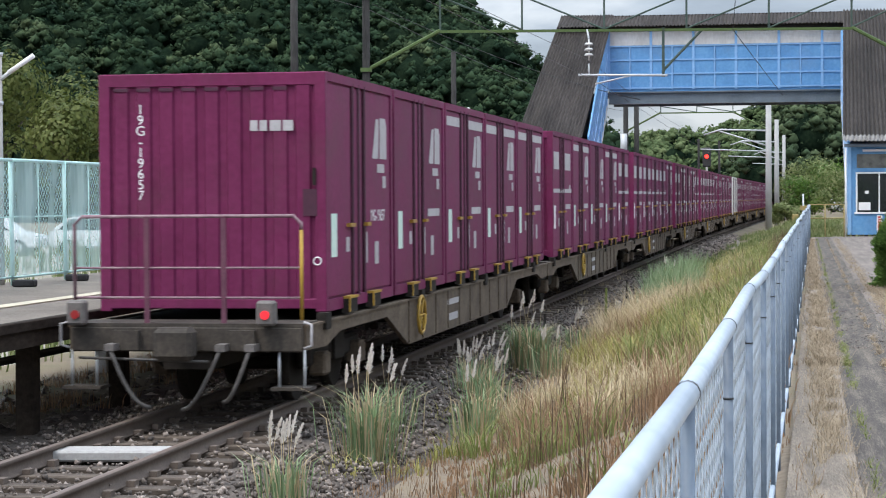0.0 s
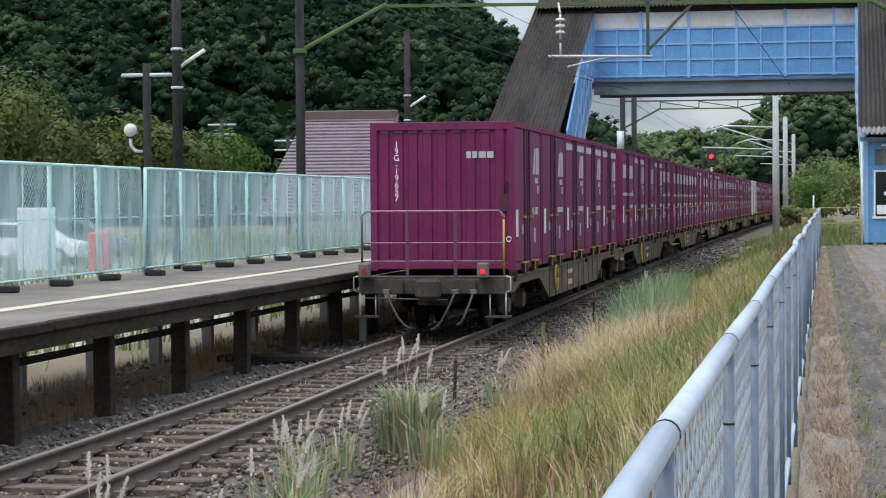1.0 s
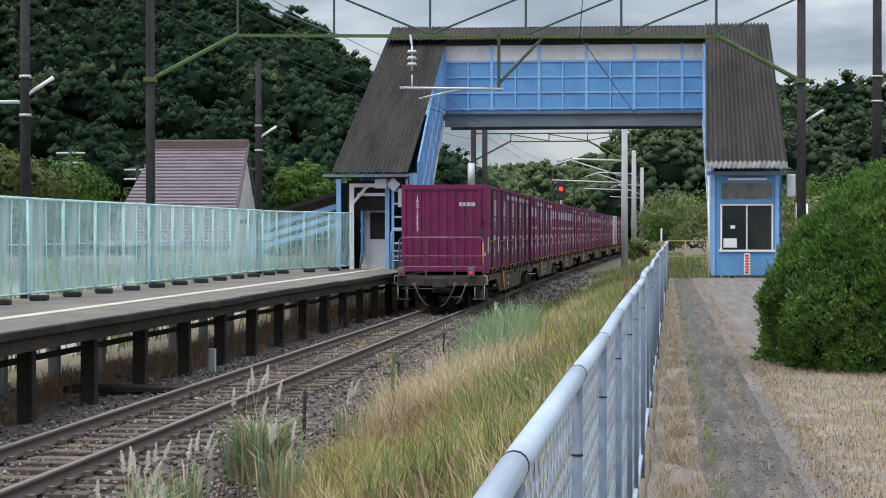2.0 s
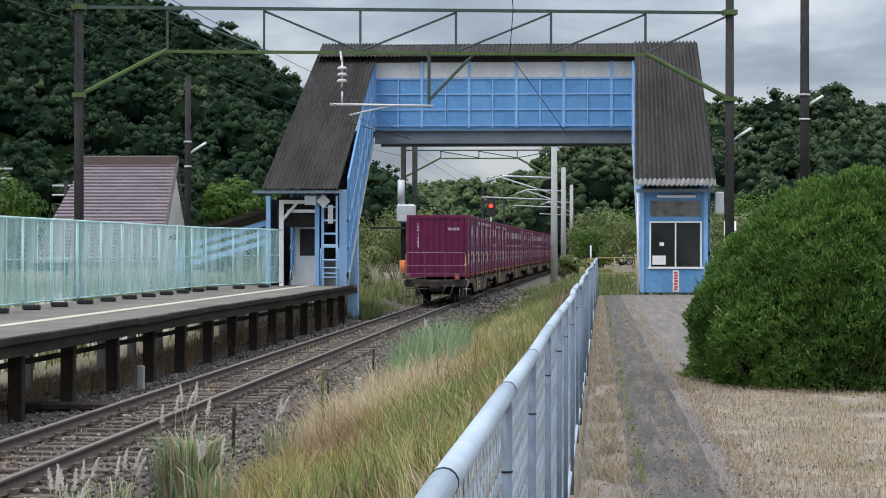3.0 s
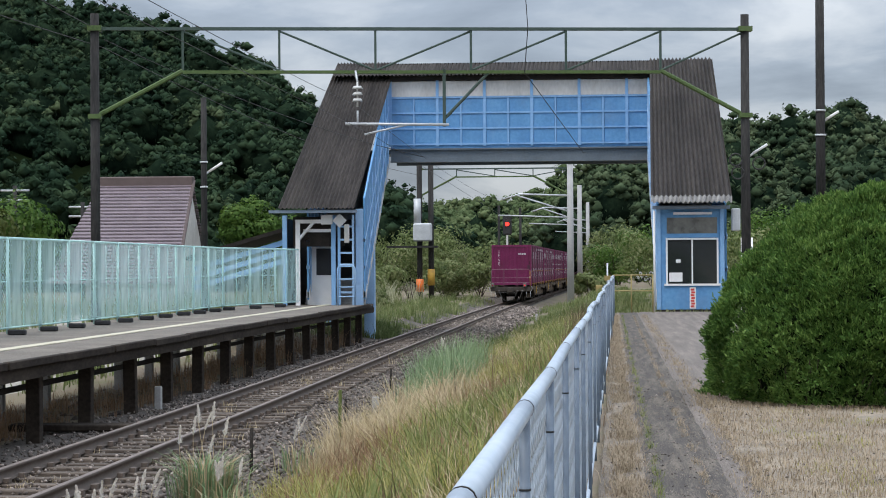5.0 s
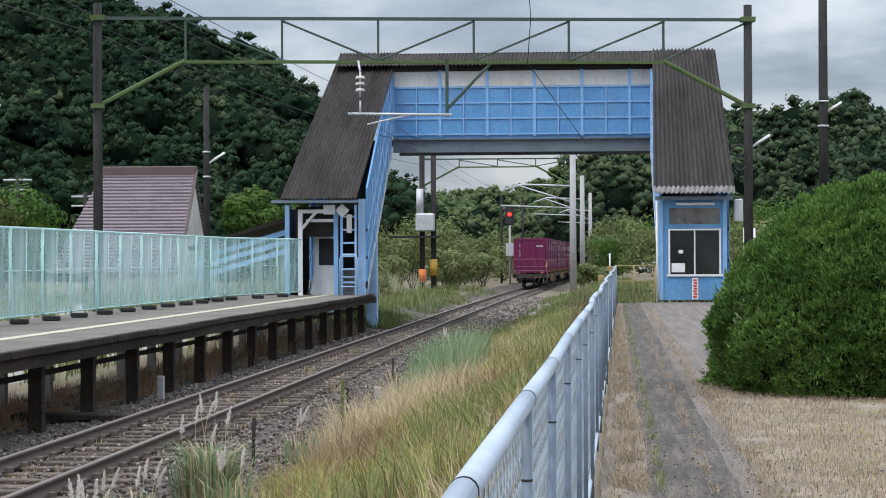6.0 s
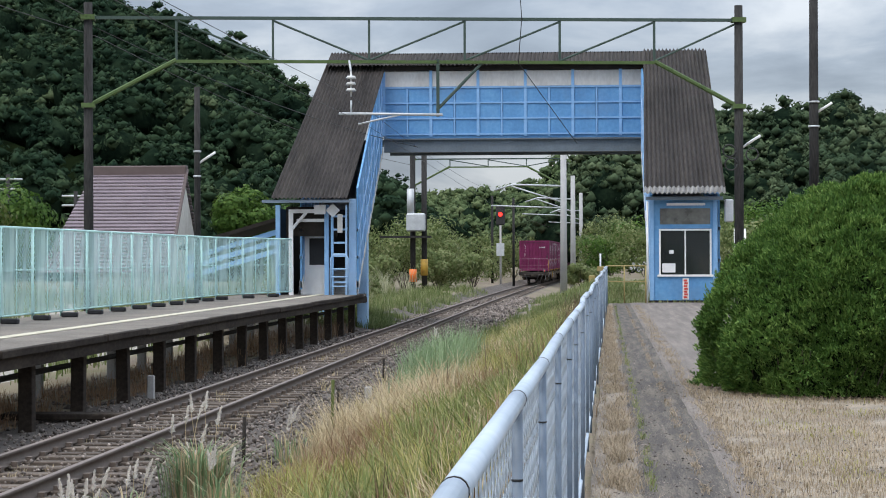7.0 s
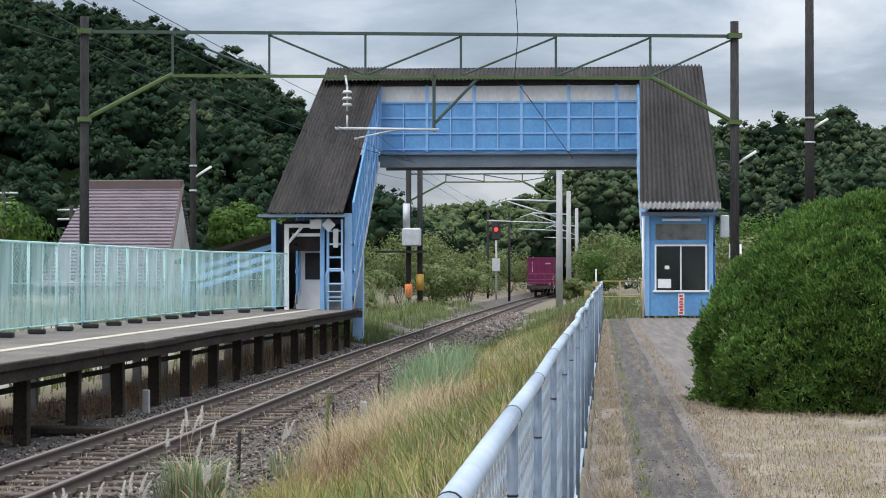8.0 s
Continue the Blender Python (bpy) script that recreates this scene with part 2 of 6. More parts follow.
M_BEAM = mat("grey_steel_girder", [(0.10, 0.125, 0.145), (0.16, 0.19, 0.215)], 1.4, 0.6, fine=16, stain=(0.10, 0.075, 0.055), stain_amount=0.45)
M_ROOF = mat("dark_corrugated_sheet", [(0.024, 0.021, 0.019), (0.046, 0.04, 0.037), (0.078, 0.068, 0.062)], 0.9, 0.85, spec=0.25, fine=10, stain=(0.10, 0.086, 0.072), stain_amount=0.45, stretch=(2.5, 0.25, 0.6))
M_ROOFEDGE = mat("bleached_sheet_edge", [(0.16, 0.155, 0.15), (0.40, 0.395, 0.385)], 4, 0.8)
# Near-black for unlit rooms: their shade is in the colour of sheets and panes.
M_DARKROOM = mat("unlit_room_shade", [(0.025, 0.025, 0.027), (0.04, 0.04, 0.042)], 2, 0.9)
M_CLOUDY = mat("dusty_clouded_pane", [(0.10, 0.10, 0.09), (0.24, 0.235, 0.21)], 1.6, 0.3, fine=6, bump=0.02)
M_GLASS = glass_mat("window_glass")
M_TIMBER = mat("tarred_platform_timber", [(0.016, 0.012, 0.010), (0.036, 0.028, 0.022), (0.062, 0.048, 0.038)], 1.5, 0.9, spec=0.12, fine=20, stretch=(1, 0.3, 1), stain=(0.11, 0.09, 0.07), stain_amount=0.5)
M_DECK = mat("platform_asphalt", [(0.09, 0.076, 0.063), (0.155, 0.134, 0.11), (0.22, 0.19, 0.158)], 0.8, 0.92, fine=30, bump=0.3, stain=(0.10, 0.09, 0.08), stain_amount=0.6)
M_TACTILE = mat("faded_yellow_tactile_line", [(0.42, 0.38, 0.27), (0.58, 0.54, 0.43)], 2, 0.85, fine=30, stain=(0.3, 0.27, 0.22), stain_amount=0.6)
M_CONC = mat("concrete_post", [(0.30, 0.29, 0.28), (0.44, 0.43, 0.415)], 2, 0.9, fine=30, stain=(0.2, 0.18, 0.16), stain_amount=0.5)
M_POLE = mat("dark_weathered_pole", [(0.018, 0.018, 0.018), (0.036, 0.035, 0.034), (0.058, 0.056, 0.054)], 2, 0.9, spec=0.12, fine=24, stretch=(1, 1, 0.2))
M_GANTRY = mat("moss_green_gantry_steel", [(0.045, 0.078, 0.022), (0.072, 0.118, 0.034), (0.09, 0.122, 0.054)], 2.5, 0.7, fine=20)
M_GANTRY_TOP = mat("dark_green_gantry_steel", [(0.035, 0.06, 0.05), (0.06, 0.09, 0.075)], 2.5, 0.7, fine=20)
M_CABLE = mat("dark_cable", [(0.02, 0.02, 0.02), (0.035, 0.035, 0.035)], 3, 0.7, bump=0)
M_GALV = mat("galvanised_steel", [(0.42, 0.44, 0.46), (0.58, 0.6, 0.62)], 3, 0.5, metal=0.3, fine=25)
M_PORCELAIN = mat("white_porcelain", [(0.5, 0.5, 0.49), (0.65, 0.65, 0.63)], 5, 0.3, bump=0)
M_MINT = mat("mint_fence_paint", [(0.42, 0.66, 0.62), (0.55, 0.78, 0.74)], 4, 0.5, fine=20)
M_NET = net_mat("mint_net")
M_RUBBER = mat("black_rubber_block", [(0.018, 0.018, 0.02), (0.035, 0.035, 0.037)], 6, 0.85)
M_HOUSEROOF = mat("faded_rose_metal_roof", [(0.15, 0.12, 0.137), (0.215, 0.173, 0.195)], 1, 0.55, fine=12, stain=(0.2, 0.16, 0.17), stain_amount=0.4)
M_RIDGE = mat("brown_ridge_cap", [(0.09, 0.065, 0.06), (0.13, 0.095, 0.09)], 2, 0.6)
M_RED = mat("red_paint", [(0.5, 0.05, 0.04), (0.62, 0.08, 0.06)], 4, 0.5)
M_ORANGE = mat("orange_plastic", [(0.75, 0.16, 0.03), (0.85, 0.22, 0.04)], 4, 0.5)
M_CARWHITE = mat("white_car_paint", [(0.72, 0.73, 0.74), (0.8, 0.81, 0.82)], 1, 0.25, bump=0)
M_CARGREY = mat("grey_car_paint", [(0.12, 0.13, 0.14), (0.16, 0.17, 0.18)], 1, 0.3, bump=0)
M_BARK = mat("bark", [(0.05, 0.04, 0.03), (0.09, 0.072, 0.055)], 4, 0.95, fine=20, bump=0.5)
# Shade under the trees and inside the hedge, put into a near-black green.
M_HILL = mat("shaded_floor_and_hedge_core", [(0.008, 0.014, 0.007), (0.016, 0.026, 0.01)], 0.1, 1.0, fine=2, spec=0.0)
# Near-black: the shade between the leaves painted onto the crown cores.
M_CROWN = mat("crown_core_shade", [(0.003, 0.007, 0.005), (0.009, 0.017, 0.010), (0.02, 0.033, 0.018)], 0.25, 1.0, fine=2.6, bump=1.0, spec=0.0)
L_HILL = leaf_mat("wood_leaves", [(0.008, 0.019, 0.012), (0.019, 0.038, 0.021), (0.04, 0.066, 0.034), (0.088, 0.115, 0.058)], rnd=0.2, patch=0.13, translucent=0.15, rough=0.85, spec=0.03)
# Paler copy of the wood leaves, with distance haze mixed into the colour.
L_EAST = leaf_mat("hazed_wood_leaves", [(0.02, 0.037, 0.021), (0.042, 0.067, 0.036), (0.076, 0.105, 0.055), (0.125, 0.152, 0.082)], rnd=0.2, patch=0.13, translucent=0.15, rough=0.85, spec=0.03)
L_TREE = leaf_mat("tree_leaves", [(0.024, 0.06, 0.010), (0.068, 0.135, 0.022), (0.18, 0.25, 0.055)], rnd=0.45)
L_OLIVE = leaf_mat("olive_leaves", [(0.045, 0.066, 0.017), (0.095, 0.118, 0.03), (0.165, 0.175, 0.058)], rnd=0.5)
L_SCRUB = leaf_mat("scrub_leaves", [(0.065, 0.10, 0.03), (0.16, 0.20, 0.07), (0.34, 0.34, 0.18)], rnd=0.55)
# Light green of the far hill, lightened further to paint in haze.
L_FAR = leaf_mat("hazed_far_leaves", [(0.07, 0.11, 0.05), (0.12, 0.165, 0.075), (0.19, 0.225, 0.11)], rnd=0.4, patch=0.08, spec=0.03, rough=0.9)
L_HEDGE = leaf_mat("yew_needles", [(0.022, 0.056, 0.012), (0.085, 0.17, 0.033), (0.25, 0.36, 0.095)], rnd=0.65, patch=2.2)
L_GRASS = leaf_mat("meadow_grass", [(0.16, 0.17, 0.045), (0.335, 0.315, 0.095), (0.56, 0.47, 0.23)], rnd=0.45, patch=0.8)
L_STRAW = leaf_mat("dry_straw_grass", [(0.33, 0.25, 0.14), (0.52, 0.42, 0.26), (0.66, 0.56, 0.39)], rnd=0.6, patch=0.9)
L_TURF = leaf_mat("dry_turf_blades", [(0.19, 0.145, 0.095), (0.36, 0.285, 0.195), (0.50, 0.41, 0.30)], rnd=0.6, patch=1.2)
L_RUST = leaf_mat("rust_brown_weed", [(0.18, 0.105, 0.06), (0.31, 0.195, 0.115), (0.4, 0.28, 0.175)], rnd=0.6)
L_PALE = leaf_mat("pale_seeding_grass", [(0.19, 0.21, 0.10), (0.36, 0.36, 0.22), (0.56, 0.54, 0.41)], rnd=0.6)
L_VERGE = leaf_mat("yellowing_green_grass", [(0.09, 0.125, 0.035), (0.20, 0.235, 0.075), (0.36, 0.35, 0.15)], rnd=0.5)
L_STALK = leaf_mat("dead_brown_stalks", [(0.06, 0.038, 0.024), (0.13, 0.085, 0.055), (0.2, 0.14, 0.09)], rnd=0.7)
L_REED = leaf_mat("blue_green_reed", [(0.13, 0.20, 0.095), (0.23, 0.32, 0.16), (0.39, 0.46, 0.29)], rnd=0.7)
L_PLUME = leaf_mat("silver_grass_plume", [(0.72, 0.66, 0.59), (0.88, 0.84, 0.79)], rnd=0.8)
# Darker and greyer than the pale blue of the fence rails.
M_POSTBLUE = mat("dark_grey_blue", [(0.12, 0.16, 0.215), (0.19, 0.24, 0.30)], 3, 0.5, fine=24, stain=(0.15, 0.16, 0.17), stain_amount=0.5)
M_MARK = mat("dulled_white_marking", [(0.36, 0.34, 0.35), (0.50, 0.48, 0.49)], 6, 0.6, bump=0)
M_LOT = mat("pale_gravel_lot", [(0.21, 0.19, 0.16), (0.32, 0.29, 0.25), (0.42, 0.385, 0.34)], 0.4, 0.95, fine=12, bump=0.4, stain=(0.13, 0.14, 0.07), stain_amount=0.6)
M_MAST = mat("pale_concrete_mast", [(0.32, 0.32, 0.32), (0.42, 0.42, 0.415)], 2, 0.8, fine=20)
M_PALEBLUE = mat("pale_sky_blue_paint", [(0.30, 0.48, 0.72), (0.38, 0.57, 0.80)], 2, 0.5, fine=20, stain=(0.3, 0.4, 0.5), stain_amount=0.3)
# Grimy frame brown, darkened so that the end's shade is in its colour.
M_ENDFRAME = mat("shaded_grimy_end_frame", [(0.028, 0.023, 0.019), (0.052, 0.043, 0.035), (0.085, 0.07, 0.056)], 3, 0.85, fine=25, stain=(0.03, 0.025, 0.02), stain_amount=0.7)


# ---- mesh helpers ----
def link(name, bm, material, parent=None, label=""):
    me = bpy.data.meshes.new(name)
    bm.normal_update()
    bm.to_mesh(me)
    bm.free()
    for m in (material if isinstance(material, (list, tuple)) else [material]):
        me.materials.append(m)
    ob = new(name, me)
    if parent:
        ob.parent = parent
    if label:
        ob["label"] = label
    return ob


def part(name, bm, material, parent, label=""):
    """One mesh object under a thing or under a part."""
    return link(name, bm, material, parent, label)


def again(name, ob, parent, m):
    """A like piece on the same mesh."""
    o = new(name, ob.data)
    o.parent = parent
    o.matrix_basis = m
    return o


def raw(name, verts, faces, material, parent=None, smooth=False):
    me = bpy.data.meshes.new(name)
    verts, faces = np.asarray(verts, dtype=np.float32), np.asarray(faces, dtype=np.int32)
    k = faces.shape[1]
    me.vertices.add(len(verts))
    me.vertices.foreach_set("co", verts.ravel())
    me.loops.add(faces.size)
    me.loops.foreach_set("vertex_index", faces.ravel())
    me.polygons.add(len(faces))
    me.polygons.foreach_set("loop_start", np.arange(0, faces.size, k, dtype=np.int32))
    me.polygons.foreach_set("loop_total", np.full(len(faces), k, dtype=np.int32))
    me.update(calc_edges=True)
    me.validate()
    me.materials.append(material)
    ob = new(name, me)
    if parent:
        ob.parent = parent
    return ob


def box(bm, x0, x1, y0, y1, z0, z1, bevel=0.0, mi=0):
    r = bmesh.ops.create_cube(bm, size=1, matrix=Matrix.Translation(((x0 + x1) / 2, (y0 + y1) / 2, (z0 + z1) / 2)) @ Matrix.Diagonal((x1 - x0, y1 - y0, z1 - z0, 1)))
    faces = {f for v in r["verts"] for f in v.link_faces}
    for f in faces:
        f.material_index = mi
    if bevel:
        bmesh.ops.bevel(bm, geom=list({e for f in faces for e in f.edges}), offset=bevel, segments=1, affect="EDGES")
    return bm


def rod(bm, a, b, r, seg=8, r2=None, mi=0):
    a, b = Vector(a), Vector(b)
    d = b - a
    m = Matrix.Translation((a + b) / 2) @ d.to_track_quat("Z", "Y").to_matrix().to_4x4()
    res = bmesh.ops.create_cone(bm, cap_ends=True, segments=seg, radius1=r, radius2=r if r2 is None else r2, depth=d.length, matrix=m)
    for f in {f for v in res["verts"] for f in v.link_faces}:
        f.material_index = mi
        f.smooth = seg > 6 and len(f.verts) == 4
    return bm


def tube(bm, pts, r, seg=7):
    """One round tube swept along the points."""
    pts = [Vector(p) for p in pts]
    rings = []
    for i, p in enumerate(pts):
        d = (pts[min(i + 1, len(pts) - 1)] - pts[max(i - 1, 0)]).normalized()
        u = d.cross(Vector((0.31, 0.87, 0.38))).normalized()
        v = d.cross(u)
        rings.append([bm.verts.new(p + (u * math.cos(a) + v * math.sin(a)) * r) for a in (6.2832 * k / seg for k in range(seg))])
    for a, b in zip(rings, rings[1:]):
        for k in range(seg):
            bm.faces.new((a[k], a[(k + 1) % seg], b[(k + 1) % seg], b[k])).smooth = True
    bm.faces.new(rings[0])
    bm.faces.new(list(reversed(rings[-1])))
    bmesh.ops.recalc_face_normals(bm, faces=bm.faces)
    return bm


def prism(bm, poly, axis, a, b, mi=0):
    """A polygon of 2D points pushed along an axis from a to b."""
    def place(p, t):
        return {"x": (t, p[0], p[1]), "y": (p[0], t, p[1]), "z": (p[0], p[1], t)}[axis]
    va = [bm.verts.new(place(p, a)) for p in poly]
    vb = [bm.verts.new(place(p, b)) for p in poly]
    fs = [bm.faces.new(va), bm.faces.new(list(reversed(vb)))]
    for i in range(len(poly)):
        j = (i + 1) % len(poly)
        fs.append(bm.faces.new((va[j], va[i], vb[i], vb[j])))
    for f in fs:
        f.material_index = mi
    bmesh.ops.recalc_face_normals(bm, faces=fs)
    return bm


def B():
    return bmesh.new()


def empty(name, m=None):
    ob = new(name)
    if m is not None:
        ob.matrix_basis = m
    return ob


def structure(ob, label="", category=""):
    return tagged(ob, label, category, kind="structure")


rng = np.random.default_rng(7)
M_GATE = mat("dull_ochre_pipe_paint", [(0.26, 0.2, 0.07), (0.36, 0.29, 0.12)], 5, 0.6, fine=30, stain=(0.2, 0.15, 0.1), stain_amount=0.5)


# ---- ground ----
PROFILE_X = [-2500, -400, -60, -21, -14, -12, -9.5, -7.9, -7.2, -4.9, -4.1, -3.0, -1.6, -0.6, -0.15, 0.3, 4, 60, 400, 2500]
PROFILE_Z = [-0.7, -0.7, -0.75, -0.8, -1.4, -1.35, -1.2, -1.1, -1.10, -1.10, -1.25, -1.05, -0.55, -0.15, -0.02, -0.01, -0.02, -0.2, -0.5, -0.6]


def bend(y):
    return min(track_x(min(y, 420)) - TRACK_X, 12.0)


def profile(x, y):
    """Height across the line; beyond the platform's end a low bank lies beside the track."""
    z = float(np.interp(x, PROFILE_X, PROFILE_Z))
    if -40 < x < -7.4 and y > 69.5:
        bank = float(np.interp(x, [-40, -14, -8.6, -7.4], [-0.78, -0.72, -0.78, -1.1]))
        z += (max(z, bank) - z) * min(1.0, (y - 69.5) / 2.0)
    return z


def ground_z(x, y):
    return profile(x - bend(y), y)


def make_ground():
    xs = sorted(set(PROFILE_X + list(np.arange(-16, 6.1, 0.5)) + [-150, -90, -30, 12, 25, 120]))
    ys = [-2500, -600, -150, -60] + list(np.arange(-30, 130, 1.5)) + [140, 160, 190, 220, 260, 300, 350, 420, 600, 1200, 2500]
    verts = []
    for y in ys:
        for x in xs:
            z = profile(x, y)
            if -4.3 < x < -0.3 or -60 < x < -8.5:
                z += 0.05 * noise.noise((x * 0.9, y * 0.5, 0))
            verts.append((x + bend(y), y, z))
    w = len(xs)
    faces = [(j * w + i, j * w + i + 1, (j + 1) * w + i + 1, (j + 1) * w + i) for j in range(len(ys) - 1) for i in range(w - 1)]
    ob = raw("ground", verts, faces, M_GROUND)
    ob.data.materials.append(M_DRY)
    ob.data.materials.append(M_BALLAST)
    ob.data.materials.append(M_LOT)
    for f in ob.data.polygons:
        cx = f.center.x - bend(f.center.y)
        f.material_index = 1 if cx > 0.0 and f.center.y < 61 else 2 if -8.6 < cx < (-3.6 if f.center.y < 100 else -4.7) else 3 if -60 < cx < -13.2 and 5 < f.center.y < 95 else 0
        f.use_smooth = True
    structure(ob, "rough trackside ground of earth, dry turf and ballast", "ground")


make_ground()


def make_path():
    edge = [(-16, 0.9), (6, 0.9), (14, 0.88), (20, 0.9), (23.8, 1.0), (26, 2.3), (30, 3.2), (61.4, 3.6)]
    verts, faces = [], []
    for y in np.arange(-16, 61.5, 0.35):
        r = np.interp(y, [e[0] for e in edge], [e[1] for e in edge])
        cols = [-0.13 + 0.005 * y, 0.06 + 0.003 * y, 0.2 + 0.0012 * y, 0.3 + 0.0012 * y, 0.43 + 0.0012 * y, 0.57 + 0.0012 * y, 0.7 + 0.0012 * y]
        cols = cols + [max(0.75, r) * 0.5 + 0.37, r]
        for k, x in enumerate(cols):
            x += 0.02 * noise.noise((k * 7.0, y * 1.3, 5))
            verts.append((x, y, (0.004 if k in (0, 8) else 0.012) + 0.006 * noise.noise((x * 2, y, 3))))
    n = len(verts) // 9
    faces = [(j * 9 + i, j * 9 + i + 1, j * 9 + i + 10, j * 9 + i + 9) for j in range(n - 1) for i in range(8)]
    ob = raw("pavement", verts, faces, M_PATH)
    ob.data.materials.append(M_PATHDIRT)
    ob.data.materials.append(M_PATHGRIT)
    for q, f in enumerate(ob.data.polygons):
        f.material_index = (1, 1, 0, 0, 0, 0, 2, 2)[q % 8]
    structure(ob, "worn asphalt path with dry weeds in its cracks", "path")


make_path()


# ---- railway ----
def make_track():
    track = tagged(empty("railway_track"), "single narrow-gauge railway track on weathered sleepers and ballast", "railway track", kind="structure")
    ys = list(np.arange(-20, 80, 10)) + list(np.arange(80, 520, 8))
    prof = [(-0.06, -0.15), (0.06, -0.15), (0.062, -0.135), (0.012, -0.115), (0.012, -0.045), (0.034, -0.035), (0.034, -0.004), (0.028, 0.0), (-0.028, 0.0), (-0.034, -0.004), (-0.034, -0.035), (-0.012, -0.045), (-0.012, -0.115), (-0.062, -0.135)]
    for side in (-0.566, 0.566):
        verts = [(track_x(y) + side + px, y, RAIL + pz) for y in ys for px, pz in prof]
        k = len(prof)
        faces = [(j * k + i, j * k + (i + 1) % k, (j + 1) * k + (i + 1) % k, (j + 1) * k + i) for j in range(len(ys) - 1) for i in range(k)]
        ob = raw("rail", verts, faces, M_RAIL, track)
        ob.data.materials.append(M_RAILTOP)
        for f in ob.data.polygons:
            if f.center.z > RAIL - 0.003:
                f.material_index = 1
        ob.data.update()
    bm = box(B(), -1.05, 1.05, -0.11, 0.11, -0.14, 0.0, bevel=0.012)
    first = part("sleeper", bm, M_SLEEPER, track)
    y0 = -4.0
    first.matrix_basis = pose(TRACK_X, y0, RAIL - 0.155)
    for i in range(1, 290):
        y = y0 + 0.62 * i
        again("sleeper", first, track, pose(track_x(y) + rng.normal(0, 0.02), y + rng.normal(0, 0.012), RAIL - 0.155 + rng.normal(0, 0.006), 0, 0, rng.normal(0, 0.6)))
    # spikes and base plates, joined
    bm = B()
    for i in range(200):
        y = y0 + 0.62 * i
        for side in (-0.566, 0.566):
            for dx in (-0.1, 0.1):
                box(bm, track_x(y) + side + dx - 0.035, track_x(y) + side + dx + 0.035, y - 0.06, y + 0.06, RAIL - 0.155, RAIL - 0.1)
    part("fastenings", bm, M_RAIL, track, "rusty rail fastenings")["kind"] = "stuff"


make_track()


def make_stones():
    """Loose ballast: eight-sided stones strewn on the bed."""
    n = 45000
    y = 2 + 125 * rng.random(n) ** 1.8
    u = rng.random(n)
    x = TRACK_X - 1.9 + 4.4 * u + 7e-5 * np.clip(y - 80, 0, None) ** 2
    mid = TRACK_X + 7e-5 * np.clip(y - 80, 0, None) ** 2
    near_sleeper = np.abs(x - mid) < 1.05
    z = np.full(n, RAIL - 0.2) + rng.normal(0, 0.025, n)
    z = np.where(near_sleeper, RAIL - 0.195 + rng.normal(0, 0.03, n), z)
    out = np.abs(x - mid)
    z -= np.clip(out - 1.35, 0, 3) * 0.10
    s = (0.017 + 0.028 * rng.random(n) ** 1.5) * (1 + np.clip(y - 50, 0, 60) * 0.02)
    base = np.array([(1, 0, 0), (-1, 0, 0), (0, 1, 0), (0, -1, 0), (0, 0, 1), (0, 0, -1)], dtype=np.float32)
    v = base[None] * (s[:, None, None] * (0.45 + 0.95 * rng.random((n, 6, 1))))
    a = rng.random(n) * 6.28
    b = rng.random(n) * 6.28
    ca, sa, cb, sb = np.cos(a)[:, None], np.sin(a)[:, None], np.cos(b)[:, None], np.sin(b)[:, None]
    vx, vy, vz = v[..., 0], v[..., 1], v[..., 2]
    vx, vy = vx * ca - vy * sa, vx * sa + vy * ca
    vy, vz = vy * cb - vz * sb, vy * sb + vz * cb
    v = np.stack([vx + x[:, None], vy + y[:, None], vz * 0.8 + z[:, None]], -1).reshape(-1, 3)
    f = np.array([(0, 2, 4), (2, 1, 4), (1, 3, 4), (3, 0, 4), (2, 0, 5), (1, 2, 5), (3, 1, 5), (0, 3, 5)])
    f = (f[None] + 6 * np.arange(n)[:, None, None]).reshape(-1, 3)
    tagged(raw("ballast", v, f, M_STONE), "loose grey-brown ballast stones beside the rails", "gravel", kind="stuff")


make_stones()


# ---- far platform ----
DECK_Z, EDGE_X = 0.12, -7.68


